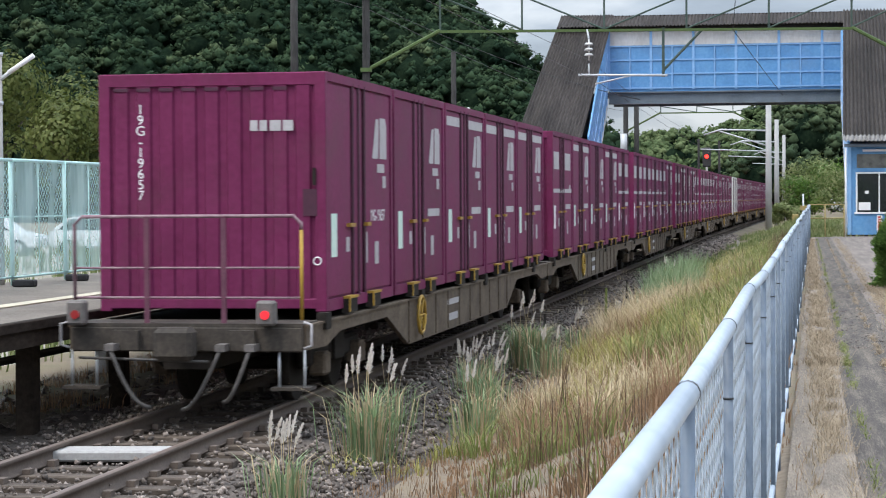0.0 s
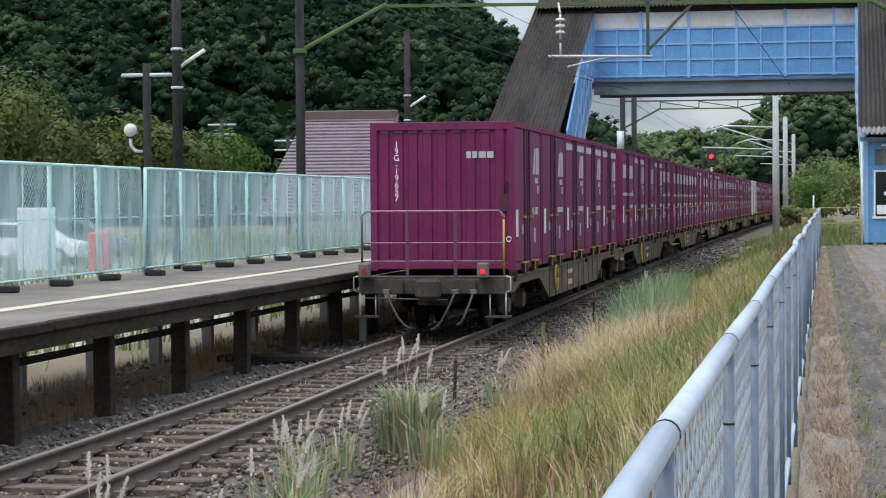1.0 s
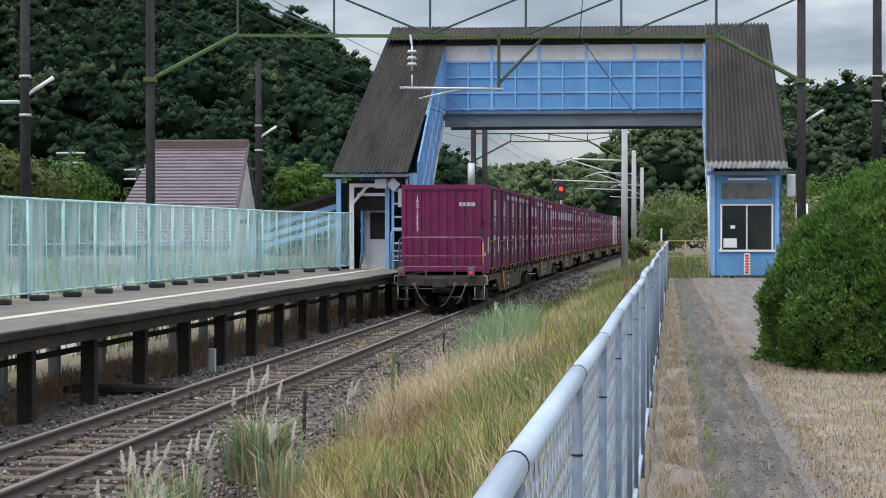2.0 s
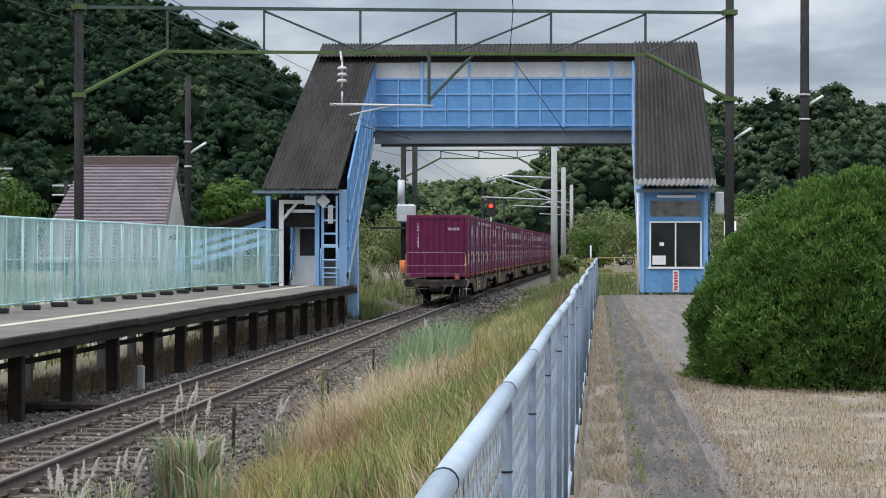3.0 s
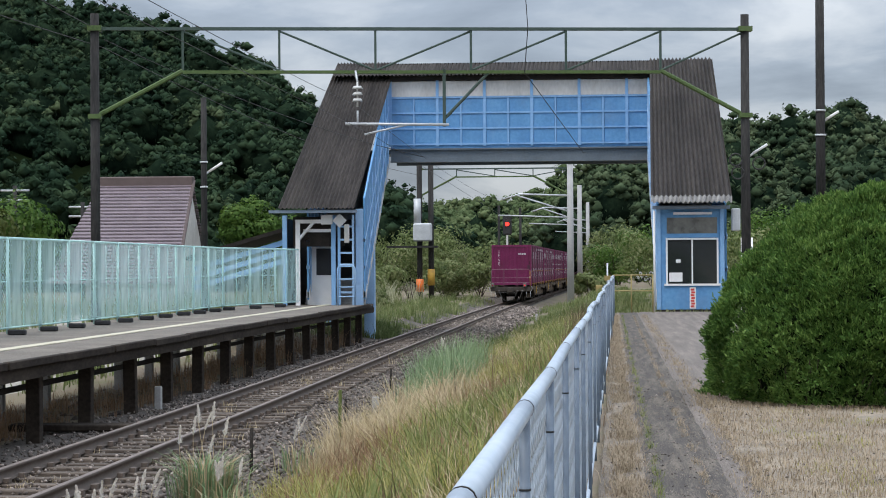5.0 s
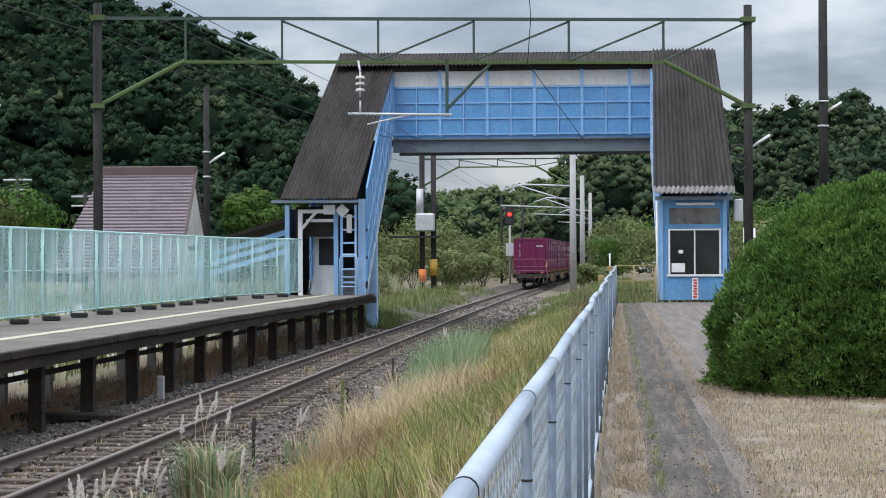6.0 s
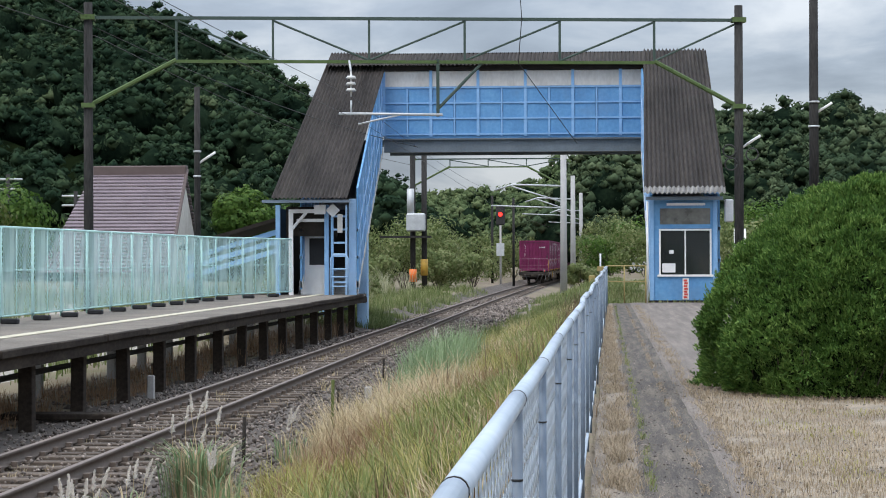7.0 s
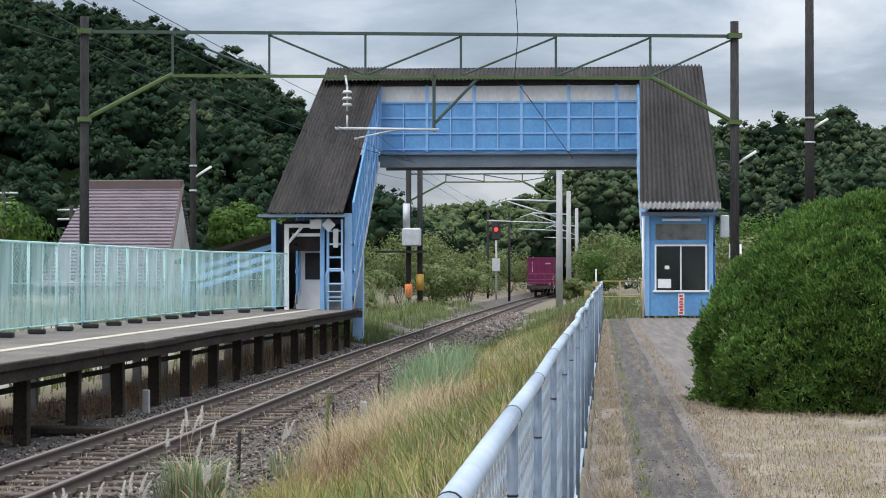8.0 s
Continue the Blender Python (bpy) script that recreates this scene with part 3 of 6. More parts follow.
def make_platform():
    p = structure(empty("platform"), "raised platform of tarred timber with an asphalt deck and a faded yellow line", "platform")
    part("deck", box(B(), -11.7, EDGE_X - 0.1, -12, 70.5, DECK_Z - 0.08, DECK_Z), M_DECK, p)
    part("tactile_line", box(B(), -9.15, -8.9, -12, 70.3, DECK_Z + 0.001, DECK_Z + 0.014), M_TACTILE, p, "faded yellow tactile line")
    plank = part("edge_plank", box(B(), EDGE_X - 0.1, EDGE_X, 0, 2.98, DECK_Z - 0.1, DECK_Z + 0.008, bevel=0.012), M_TIMBER, p, "dark tarred edge plank")
    plank.matrix_basis = pose(0, -12, 0)
    for i in range(1, 27):
        again("edge_plank", plank, p, pose(rng.normal(0, 0.008), -12 + 3.0 * i, rng.normal(0, 0.006)))
    part("edge_beam", box(B(), EDGE_X - 0.22, EDGE_X - 0.06, -12, 70.5, DECK_Z - 0.27, DECK_Z - 0.101), M_TIMBER, p, "recessed tarred beam")
    part("end_beam", box(B(), -11.7, EDGE_X - 0.1, 70.5, 70.62, DECK_Z - 0.3, DECK_Z + 0.005), M_TIMBER, p)
    bm = box(B(), -0.1, 0.1, -0.1, 0.1, -1.25, DECK_Z - 0.241, bevel=0.01)
    post, cross, back = None, None, None
    for i in range(28):
        y = -9.5 + 3.0 * i
        if y > 70:
            break
        if post is None:
            post = part("post", bm, M_TIMBER, p)
            post.matrix_basis = pose(-8.02, y, 0)
            cross = part("cross_beam", box(B(), -11.6, -7.85, -0.09, 0.09, DECK_Z - 0.24, DECK_Z - 0.085), M_TIMBER, p)
            cross.matrix_basis = pose(0, y, 0)
            back = part("concrete_post", box(B(), -0.09, 0.09, -0.09, 0.09, -1.25, DECK_Z - 0.25, bevel=0.01), M_CONC, p, "pale concrete post")
            back.matrix_basis = pose(-10.4, y + 0.5, 0)
        else:
            again("post", post, p, pose(-8.02, y, 0, rng.normal(0, 0.5), rng.normal(0, 0.5), 0))
            again("cross_beam", cross, p, pose(0, y, 0))
            again("concrete_post", back, p, pose(-10.4, y + 0.5, 0))
    part("pipe", rod(B(), (-8.35, -12, -0.36), (-8.35, 70, -0.36), 0.045), M_UNDER, p)
    part("pipe", rod(B(), (-9.6, -12, -0.62), (-9.6, 70, -0.62), 0.04), M_CONC, p)
    part("pipe", rod(B(), (-9.3, -12, -0.34), (-9.3, 70, -0.34), 0.05), M_UNDER, p)


make_platform()


def make_screen_fence():
    """Mint mesh fence with a sheer net along the back of the platform."""
    fx = -11.0
    first = tagged(empty("screen_fence"), "mint-green mesh fence panel draped with a sheer net", "fence", "fence along the platform")
    L, top = 2.2, 1.78
    bm = rod(B(), (0, 0, 0.02), (0, 0, top), 0.03)
    part("post", bm, M_MINT, first)
    part("top_rail", rod(B(), (0, 0, top), (0, L, top), 0.024), M_MINT, first)
    part("bottom_rail", rod(B(), (0, 0, 0.13), (0, L, 0.13), 0.018), M_MINT, first)
    part("stay", rod(B(), (0, L / 2, 0.13), (0, L / 2, top), 0.009), M_MINT, first)
    part("stay", rod(B(), (0, 0, top * 0.55), (0, L, top * 0.55), 0.010), M_MINT, first)
    bm = B()
    k = 14
    grid = [[bm.verts.new((0.035 + 0.02 * math.sin(i * 1.9 + j * 0.6) * (1 - j / 6), L * i / k, 0.15 + (top - 0.17) * j / 5)) for j in range(6)] for i in range(k + 1)]
    for i in range(k):
        for j in range(5):
            bm.faces.new((grid[i][j], grid[i + 1][j], grid[i + 1][j + 1], grid[i][j + 1]))
    part("net", bm, M_NET, first, "sheer mint net")
    bm = B()
    m = 0.11
    for i in range(int((L + top) / m)):
        for sgn in (1, -1):
            y0, z0 = m * i - top, 0.15
            a, b = (y0, z0), (y0 + top - 0.15, top)
            t0, t1 = max(0, -a[0] / (b[0] - a[0])), min(1, (L - a[0]) / (b[0] - a[0]))
            if t1 <= t0:
                continue
            p, q = [(a[0] + t * (b[0] - a[0]), a[1] + t * (b[1] - a[1])) for t in (t0, t1)]
            if sgn < 0:
                p, q = (L - p[0], p[1]), (L - q[0], q[1])
            rod(bm, (-0.01, p[0], p[1]), (-0.01, q[0], q[1]), 0.0026, seg=3)
    part("wire_mesh", bm, M_MINT, first, "mint wire mesh")
    part("foot", box(B(), 0.02, 0.34, -0.09, 0.09, 0, 0.1, bevel=0.02), M_RUBBER, first, "black rubber foot")
    first.matrix_basis = pose(fx, 12.3, DECK_Z)
    for i in range(1, 22):
        copy_thing(first, pose(fx + rng.normal(0, 0.012), 12.3 + L * i, DECK_Z + 0.001, 0, rng.normal(0, 0.4), 0))
    for i in range(3):
        copy_thing(first, pose(fx + 0.41 * i, 12.3 + L * 22 + 2.16 * i, DECK_Z + 0.001, 0, 0, -10.7))
    for i in range(1, 8):
        copy_thing(first, pose(fx, 12.3 - L * i, DECK_Z + 0.001))


make_screen_fence()


# ---- footbridge ----
def corrugated(bl, br, tl, tr, n, amp, thick=0.012):
    """A corrugated sheet between four corners, waves running from bottom to top."""
    bl, br, tl, tr = map(Vector, (bl, br, tl, tr))
    nor = (br - bl).cross(tl - bl).normalized()
    bm = B()
    rows = []
    steps = 6
    for j in range(steps + 1):
        a, b = bl.lerp(tl, j / steps), br.lerp(tr, j / steps)
        rows.append([bm.verts.new(a.lerp(b, i / (4 * n)) + nor * amp * (0, 1, 0, -1)[i % 4]) for i in range(4 * n + 1)])
    for j in range(steps):
        for i in range(4 * n):
            bm.faces.new((rows[j][i], rows[j][i + 1], rows[j + 1][i + 1], rows[j + 1][i]))
    return bm


SPAN_Y = 76.0


def make_bridge():
    br = tagged(empty("footbridge"), "sky-blue covered railway footbridge with dark corrugated stair roofs", "footbridge")
    x0, x1 = -7.72, 1.5
    # span
    y = SPAN_Y
    bm = prism(B(), [(y - 0.09, 5.04), (y + 0.2, 5.04), (y + 0.2, 5.09), (y + 0.1, 5.09), (y + 0.1, 5.48), (y + 0.2, 5.48), (y + 0.2, 5.53), (y - 0.09, 5.53), (y - 0.09, 5.48), (y + 0.01, 5.48), (y + 0.01, 5.09), (y - 0.09, 5.09)], "x", x0, x1)
    part("girder", bm, M_BEAM, br, "grey steel girder with rust streaks")
    part("girder", box(B(), x0, x1, SPAN_Y + 2.2, SPAN_Y + 2.4, 5.04, 5.53), M_BEAM, br)
    part("floor_slab", box(B(), -10.0, 3.5, SPAN_Y + 0.21, SPAN_Y + 2.19, 5.36, 5.5), M_BEAM, br)
    part("wall", box(B(), x0, x1, SPAN_Y + 0.03, SPAN_Y + 0.08, 5.54, 7.9), M_BLUE, br, "sky-blue board wall")
    part("wall", box(B(), x0, x1, SPAN_Y + 2.25, SPAN_Y + 2.3, 5.54, 7.9), M_BLUE, br)
    part("upper_wall", box(B(), x0, x1, SPAN_Y, SPAN_Y + 0.028, 7.38, 7.92), M_CREAM, br, "weathered white upper boards")
    bays = np.linspace(x0, x1, 12)
    levels = [5.68, 6.24, 6.79, 7.34]
    for i in range(11):
        for j in range(3):
            part("panel", box(B(), bays[i] + 0.035, bays[i + 1] - 0.035, SPAN_Y + 0.005, SPAN_Y + 0.029, levels[j] + 0.03, levels[j + 1] - 0.03, bevel=0.006), M_BLUE, br)
    for i, x in enumerate(bays):
        w = 0.05 if i % 2 == 0 else 0.028
        part("batten", box(B(), x - w, x + w, SPAN_Y - 0.045, SPAN_Y + 0.027, 5.6, 7.98 if i % 2 == 0 else 7.34), M_BLUE_TRIM, br)
    for z in levels:
        part("rail", box(B(), x0, x1, SPAN_Y - 0.03, SPAN_Y + 0.026, z - 0.028, z + 0.028), M_BLUE_TRIM, br)
    # roofs
    part("span_roof", corrugated((-9.75, SPAN_Y - 0.35, 8.12), (3.7, SPAN_Y - 0.35, 8.12), (-9.75, SPAN_Y + 1.2, 8.66), (3.7, SPAN_Y + 1.2, 8.66), 96, 0.035), M_ROOF, br, "dark corrugated roof")
    part("span_roof", corrugated((-9.75, SPAN_Y + 2.75, 8.12), (3.7, SPAN_Y + 2.75, 8.12), (-9.75, SPAN_Y + 1.2, 8.66), (3.7, SPAN_Y + 1.2, 8.66), 96, 0.035), M_ROOF, br)
    part("eaves_board", box(B(), x0, x1, SPAN_Y - 0.12, SPAN_Y - 0.05, 7.95, 8.1), M_UNDER, br)
    part("stair_roof", corrugated((-10.45, 67.4, 3.2), (-8.02, 67.4, 3.2), (-9.75, 77.2, 8.72), (-7.62, 77.2, 8.72), 19, 0.035), M_ROOF, br, "dark corrugated stair roof")
    part("stair_roof", corrugated((1.2, 61.5, 3.28), (3.5, 61.5, 3.28), (1.5, 77.2, 8.72), (3.72, 77.2, 8.72), 17, 0.055), M_ROOF, br, "dark corrugated stair roof")
    part("roof_edge", corrugated((1.2, 61.34, 3.12), (3.5, 61.34, 3.12), (1.2, 61.5, 3.31), (3.5, 61.5, 3.31), 17, 0.05), M_ROOFEDGE, br, "bleached lower sheet edge")
    # stairs, sides and columns
    for xa, xb, ya in ((-9.9, -7.95, 69.5), (1.5, 3.3, 64.0)):
        n = 28
        run = (75.8 - ya) / n
        line = [(ya, -0.2)]
        for i in range(n):
            line += [(ya + run * i, 5.4 * (i + 1) / n), (ya + run * (i + 1), 5.4 * (i + 1) / n)]
        line += [(75.8, 5.0)]
        part("stair", prism(B(), line, "x", xa, xb), M_CONC, br)
    for xs, ya, yb, low in ((-7.8, 68.3, 76.0, 0.3), (-9.62, 68.3, 76.0, 0.3), (1.42, 62.4, 76.0, 0.1), (3.36, 62.4, 76.0, 0.1)):
        bm = B()
        up = 0.45 if xs == -7.8 else 0.0
        prism(bm, [(ya, low), (yb, 5.0), (yb, 8.0), (ya, 3.1 + up)], "x", xs - 0.03, xs + 0.03)
        part("stair_side", bm, M_BLUE, br, "sky-blue slanted stair side")
        for k in range(9):
            y = ya + (yb - ya) * (k + 0.5) / 9
            zl, zh = low + (5.0 - low) * (k + 0.5) / 9, 3.1 + 4.9 * (k + 0.5) / 9
            part("batten", box(B(), xs - 0.055, xs + 0.055, y - 0.03, y + 0.03, zl, zh), M_PALEBLUE, br)
        for f in (0.02, 0.35, 0.66):
            bm = B()
            za, zb = low + (3.1 - low) * f, 5.0 + 3.0 * f
            prism(bm, [(ya, za), (yb, zb), (yb, zb + (0.2 if f < 0.1 else 0.09)), (ya, za + (0.2 if f < 0.1 else 0.09))], "x", xs - 0.05, xs + 0.05)
            part("stringer", bm, M_CREAM if f < 0.1 else M_PALEBLUE, br)
    for x, y in ((-9.9, 75.9), (1.7, 75.9), (3.2, 75.9)):
        part("column", box(B(), x - 0.13, x + 0.13, y - 0.13, y + 0.13, -1.2, 5.2, bevel=0.01), M_BLUE_TRIM, br, "sky-blue steel column")
    part("column", box(B(), -8.12, -7.76, 70.9, 71.2, -1.2, 3.1, bevel=0.02), M_PALEBLUE, br, "broad sky-blue column")
    # shelter at the foot of the far stair
    part("eaves_board", box(B(), -10.75, -7.95, 67.45, 67.6, 3.06, 3.15), M_POSTBLUE, br)
    part("lintel", box(B(), -10.1, -8.45, 68.3, 68.38, 2.0, 2.95), M_UNDER, br, "dark boarded lintel")
    for x in (-10.35, -8.78):
        part("shelter_post", box(B(), x - 0.07, x + 0.07, 68.15, 68.29, DECK_Z, 3.0), M_BLUE_TRIM, br)
    part("shelter_frame", box(B(), -9.98, -9.84, 68.02, 68.12, DECK_Z, 2.86), M_WHITE, br, "white post with a bracket")
    part("shelter_frame", box(B(), -9.84, -8.85, 68.02, 68.12, 2.74, 2.86), M_WHITE, br)
    part("shelter_frame", rod(B(), (-9.86, 68.07, 2.25), (-9.4, 68.07, 2.78), 0.05, 6), M_WHITE, br)
    part("lamp_tube", box(B(), -9.75, -8.75, 68.2, 68.27, 2.46, 2.56), M_WHITE, br, "white tube lamp")
    part("notice", box(B(), -9.15, -8.78, 67.93, 68.01, 2.7, 3.0, bevel=0.01), M_WHITE, br, "white sign plate")
    part("notice", box(B(), -0.16, 0.16, -0.02, 0.02, -0.16, 0.16), M_WHITE, br).matrix_basis = pose(-8.55, 67.95, 2.82, 0, 45, 0)
    part("side_panel", box(B(), -8.08, -7.84, 68.3, 68.36, DECK_Z, 3.2), M_PALEBLUE, br)
    # near-black sheets carry the shade inside the shelter
    part("shelter_shade_sheet", box(B(), -10.3, -8.4, 70.6, 70.66, DECK_Z, 2.9), M_DARKROOM, br)
    part("shelter_shade_sheet", box(B(), -10.36, -10.3, 68.3, 70.6, DECK_Z, 2.9), M_DARKROOM, br)
    door = part("door", box(B(), -9.72, -8.88, 68.9, 68.96, DECK_Z, 2.0), M_WHITE, br, "white door with a dark pane")
    part("pane", box(B(), -9.43, -8.92, 68.885, 68.898, 1.08, 1.94), M_DARKROOM, door)
    part("pane", box(B(), -9.66, -9.58, 68.885, 68.898, 1.08, 1.94), M_DARKROOM, door)
    # lean-to behind the platform fence
    bm = prism(B(), [(-13.6, 1.7), (-10.4, 2.62), (-10.4, 2.5), (-13.6, 1.58)], "y", 68.4, 72.4)
    part("lean_to_roof", bm, M_UNDER, br, "dark sloping lean-to roof")
    for k in range(3):
        z = 0.24 + 0.3 * k
        bm = prism(B(), [(-13.4, 1.62 - z), (-10.45, 2.47 - z), (-10.45, 2.3 - z), (-13.4, 1.45 - z)], "y", 68.6, 68.7)
        part("lean_to_board", bm, M_BLUE_TRIM, br)
    # ladder tower beside the stair
    tower = part("ladder_tower", box(B(), -8.62, -8.54, 68.0, 68.08, DECK_Z, 3.0), M_BLUE_TRIM, br, "sky-blue ladder frame")
    part("ladder_rail", box(B(), -8.16, -8.1, 68.0, 68.08, DECK_Z, 3.0), M_PALEBLUE, tower)
    for k in range(6):
        part("rung", box(B(), -8.54, -8.16, 68.02, 68.06, 0.5 + 0.42 * k, 0.56 + 0.42 * k), M_PALEBLUE, tower)
    part("meter_box", box(B(), -8.4, -8.24, 67.9, 68.0, 2.1, 2.7, bevel=0.02), M_CREAM, tower)
    # booth at the foot of the near stair
    zb = -0.08
    f = 62.0
    for a in ((1.38, 3.3, zb, 0.74), (1.38, 1.66, 0.74, 3.0), (3.1, 3.3, 0.74, 3.0), (1.66, 3.1, 2.12, 2.24), (1.66, 3.1, 2.7, 3.0)):
        part("booth_panel", box(B(), a[0], a[1], f, f + 0.1, a[2], a[3]), M_BLUE, br, "blue booth panel")
    part("plinth", box(B(), 1.34, 3.34, f - 0.04, f - 0.002, zb, zb + 0.14), M_UNDER, br)
    for x in (1.42, 3.24):
        part("booth_post", box(B(), x - 0.06, x + 0.06, f - 0.05, f - 0.002, zb + 0.14, 3.02), M_BLUE_TRIM, br)
    part("eaves_board", box(B(), 1.25, 3.45, f - 0.35, f - 0.27, 2.93, 3.03), M_POSTBLUE, br)
    part("lamp_tube", box(B(), 1.85, 2.95, f - 0.12, f - 0.055, 2.78, 2.85), M_WHITE, br)
    win = part("window", box(B(), 1.58, 3.18, f - 0.05, f - 0.001, 0.74, 0.80), M_WHITE, br, "white sliding window")
    for a in ((1.63, 1.68, 0.80, 2.06), (3.08, 3.13, 0.80, 2.06), (1.63, 3.13, 2.06, 2.11), (2.36, 2.40, 0.80, 2.06)):
        part("window_frame", box(B(), a[0], a[1], f - 0.03, f - 0.001, a[2], a[3]), M_WHITE, win)
    for a in ((1.68, 2.35), (2.4, 3.08)):
        part("pane", box(B(), a[0], a[1], f + 0.02, f + 0.03, 0.82, 2.06), M_GLASS, win)
    part("pane", box(B(), 1.66, 3.1, f + 0.02, f + 0.03, 2.24, 2.7), M_CLOUDY, br, "clouded upper pane")
    part("notice", box(B(), 1.72, 2.1, f + 0.012, f + 0.016, 0.86, 1.12), M_WHITE, br, "white paper notice")
    part("notice", box(B(), 1.92, 2.05, f + 0.012, f + 0.016, 1.4, 1.5), M_WHITE, br)
    # near-black sheets behind the window, painted as the booth's inner shade
    part("booth_shade_sheet", box(B(), 1.45, 3.28, f + 1.4, f + 1.45, zb, 3.0), M_DARKROOM, br)
    part("booth_shade_sheet", box(B(), 1.42, 1.47, f + 0.1, f + 1.4, zb, 3.0), M_DARKROOM, br)
    part("booth_shade_sheet", box(B(), 3.25, 3.30, f + 0.1, f + 1.4, zb, 3.0), M_DARKROOM, br)
    sign = part("sign_plate", box(B(), 2.3, 2.48, f - 0.02, f - 0.002, 0.08, 0.7, bevel=0.008), M_WHITE, br, "red and white dotted warning strip")
    for k in range(7):
        part("sign_bar", box(B(), 2.33 + 0.015 * (k % 2), 2.435 + 0.015 * (k % 2), f - 0.026, f - 0.021, 0.12 + 0.08 * k, 0.178 + 0.08 * k), M_RED, sign)
    part("downpipe", rod(B(), (1.3, f - 0.1, 0.0), (1.3, f - 0.1, 2.9), 0.03), M_WHITE, br, "white downpipe")
    part("loudspeaker", box(B(), 3.5, 3.75, f - 0.2, f + 0.1, 2.3, 2.95, bevel=0.03), M_GALV, br, "grey metal horn box")
    # ladder at the far foot
    lad = part("ladder", tube(B(), [(-8.6, 67.8, DECK_Z), (-8.6, 67.8, 1.3), (-8.5, 67.8, 1.42), (-8.15, 67.8, 1.42), (-8.05, 67.8, 1.3), (-8.05, 67.8, DECK_Z)], 0.03), M_PALEBLUE, br, "white tubular guard")
    for z in (0.4, 0.7, 0.95):
        part("rung", rod(B(), (-8.6, 67.8, z), (-8.05, 67.8, z), 0.02), M_PALEBLUE, lad)


make_bridge()


# ---- near fence ----
def fence_x(y):
    return -0.178 + 0.005 * y


def make_near_fence():
    fen = tagged(empty("chain_link_fence"), "pale blue tubular fence with chain-link mesh along the path", "fence")
    step = 1.55
    ys = [-14.0 + step * i for i in range(48)]
    ys = [y for y in ys if y < 59.5]
    shift = 3.95 - min(ys, key=lambda v: abs(v - 3.95))
    ys = [y + shift for y in ys]
    tops = [(fence_x(y) + rng.normal(0, 0.003 + 0.0003 * max(0, y)), y, 1.055 + rng.normal(0, 0.005)) for y in ys]
    for i, (x, y, z) in enumerate(tops):
        part("post", rod(B(), (x, y, -0.1), (x, y, z - 0.012), 0.0105, 10), M_POSTBLUE, fen)
        part("band", rod(B(), (x, y, z - 0.15), (x, y, z - 0.146), 0.0115, 10), M_CABLE, fen)
        part("joint_ring", rod(B(), (x, y - 0.006, z), (x, y + 0.006, z), 0.0178, 14), M_UNDER, fen, "dark rail joint")
        if i + 1 < len(tops):
            part("top_rail", rod(B(), (x, y, z), tops[i + 1], 0.0172, 14), M_LIGHTBLUE, fen)
    part("bottom_rail", rod(B(), (fence_x(ys[0]), ys[0], 0.1), (fence_x(ys[-1]), ys[-1], 0.1), 0.012), M_LIGHTBLUE, fen)
    # woven wire
    lo, hi, r, pitch, rise = 0.1, 1.03, 0.0024, 0.05, 0.04
    verts, faces = [], []

    def strand(pts):
        k = len(verts)
        for x, y, z in pts:
            for a in (0, 2.09, 4.19):
                verts.append((x + r * math.cos(a), y + r * math.sin(a) * 1.2, z))
        for s in range(len(pts) - 1):
            for a in range(3):
                faces.append((k + 3 * s + a, k + 3 * s + (a + 1) % 3, k + 3 * s + 3 + (a + 1) % 3, k + 3 * s + 3 + a))

    # flattened spirals, hooked into one another at every bend
    near, far = -12.0, 30.0
    for i in range(int((far - near) / pitch)):
        y0 = near + pitch * i
        strand([(fence_x(y0) - 0.019 + 0.003 * (-1) ** (q // 2 + i), y0 + 0.5 * (pitch + 0.006) * (-1) ** (q + i), lo + rise * q) for q in range(int((hi - lo) / rise) + 1)])
    # the far run, straight wires crossing
    for i in range(int((ys[-1] - far) / 0.085)):
        for sgn in (1, -1):
            y0 = far + 0.085 * i
            y1 = y0 + sgn * (hi - lo) * 0.95
            if far - 0.9 <= y1 <= ys[-1]:
                strand([(fence_x(y0) - 0.019 + 0.0015 * sgn, y0, lo), (fence_x(y1) - 0.019 + 0.0015 * sgn, y1, hi)])
    ob = raw("wire_mesh", verts, faces, M_WIRE, fen)
    ob["label"], ob["kind"] = "pale blue chain-link mesh", "stuff"


make_near_fence()


def make_gate():
    g = tagged(empty("pipe_gate"), "yellow-brown pipe barrier between fence and booth", "gate")
    for x in (0.12, 0.62, 1.22):
        part("post", rod(B(), (x, 60.5, -0.1), (x, 60.5, 1.06), 0.022), M_GATE, g)
    for z in (0.62, 1.06):
        part("rail", rod(B(), (0.12, 60.5, z), (1.22, 60.5, z), 0.018), M_GATE, g)


make_gate()


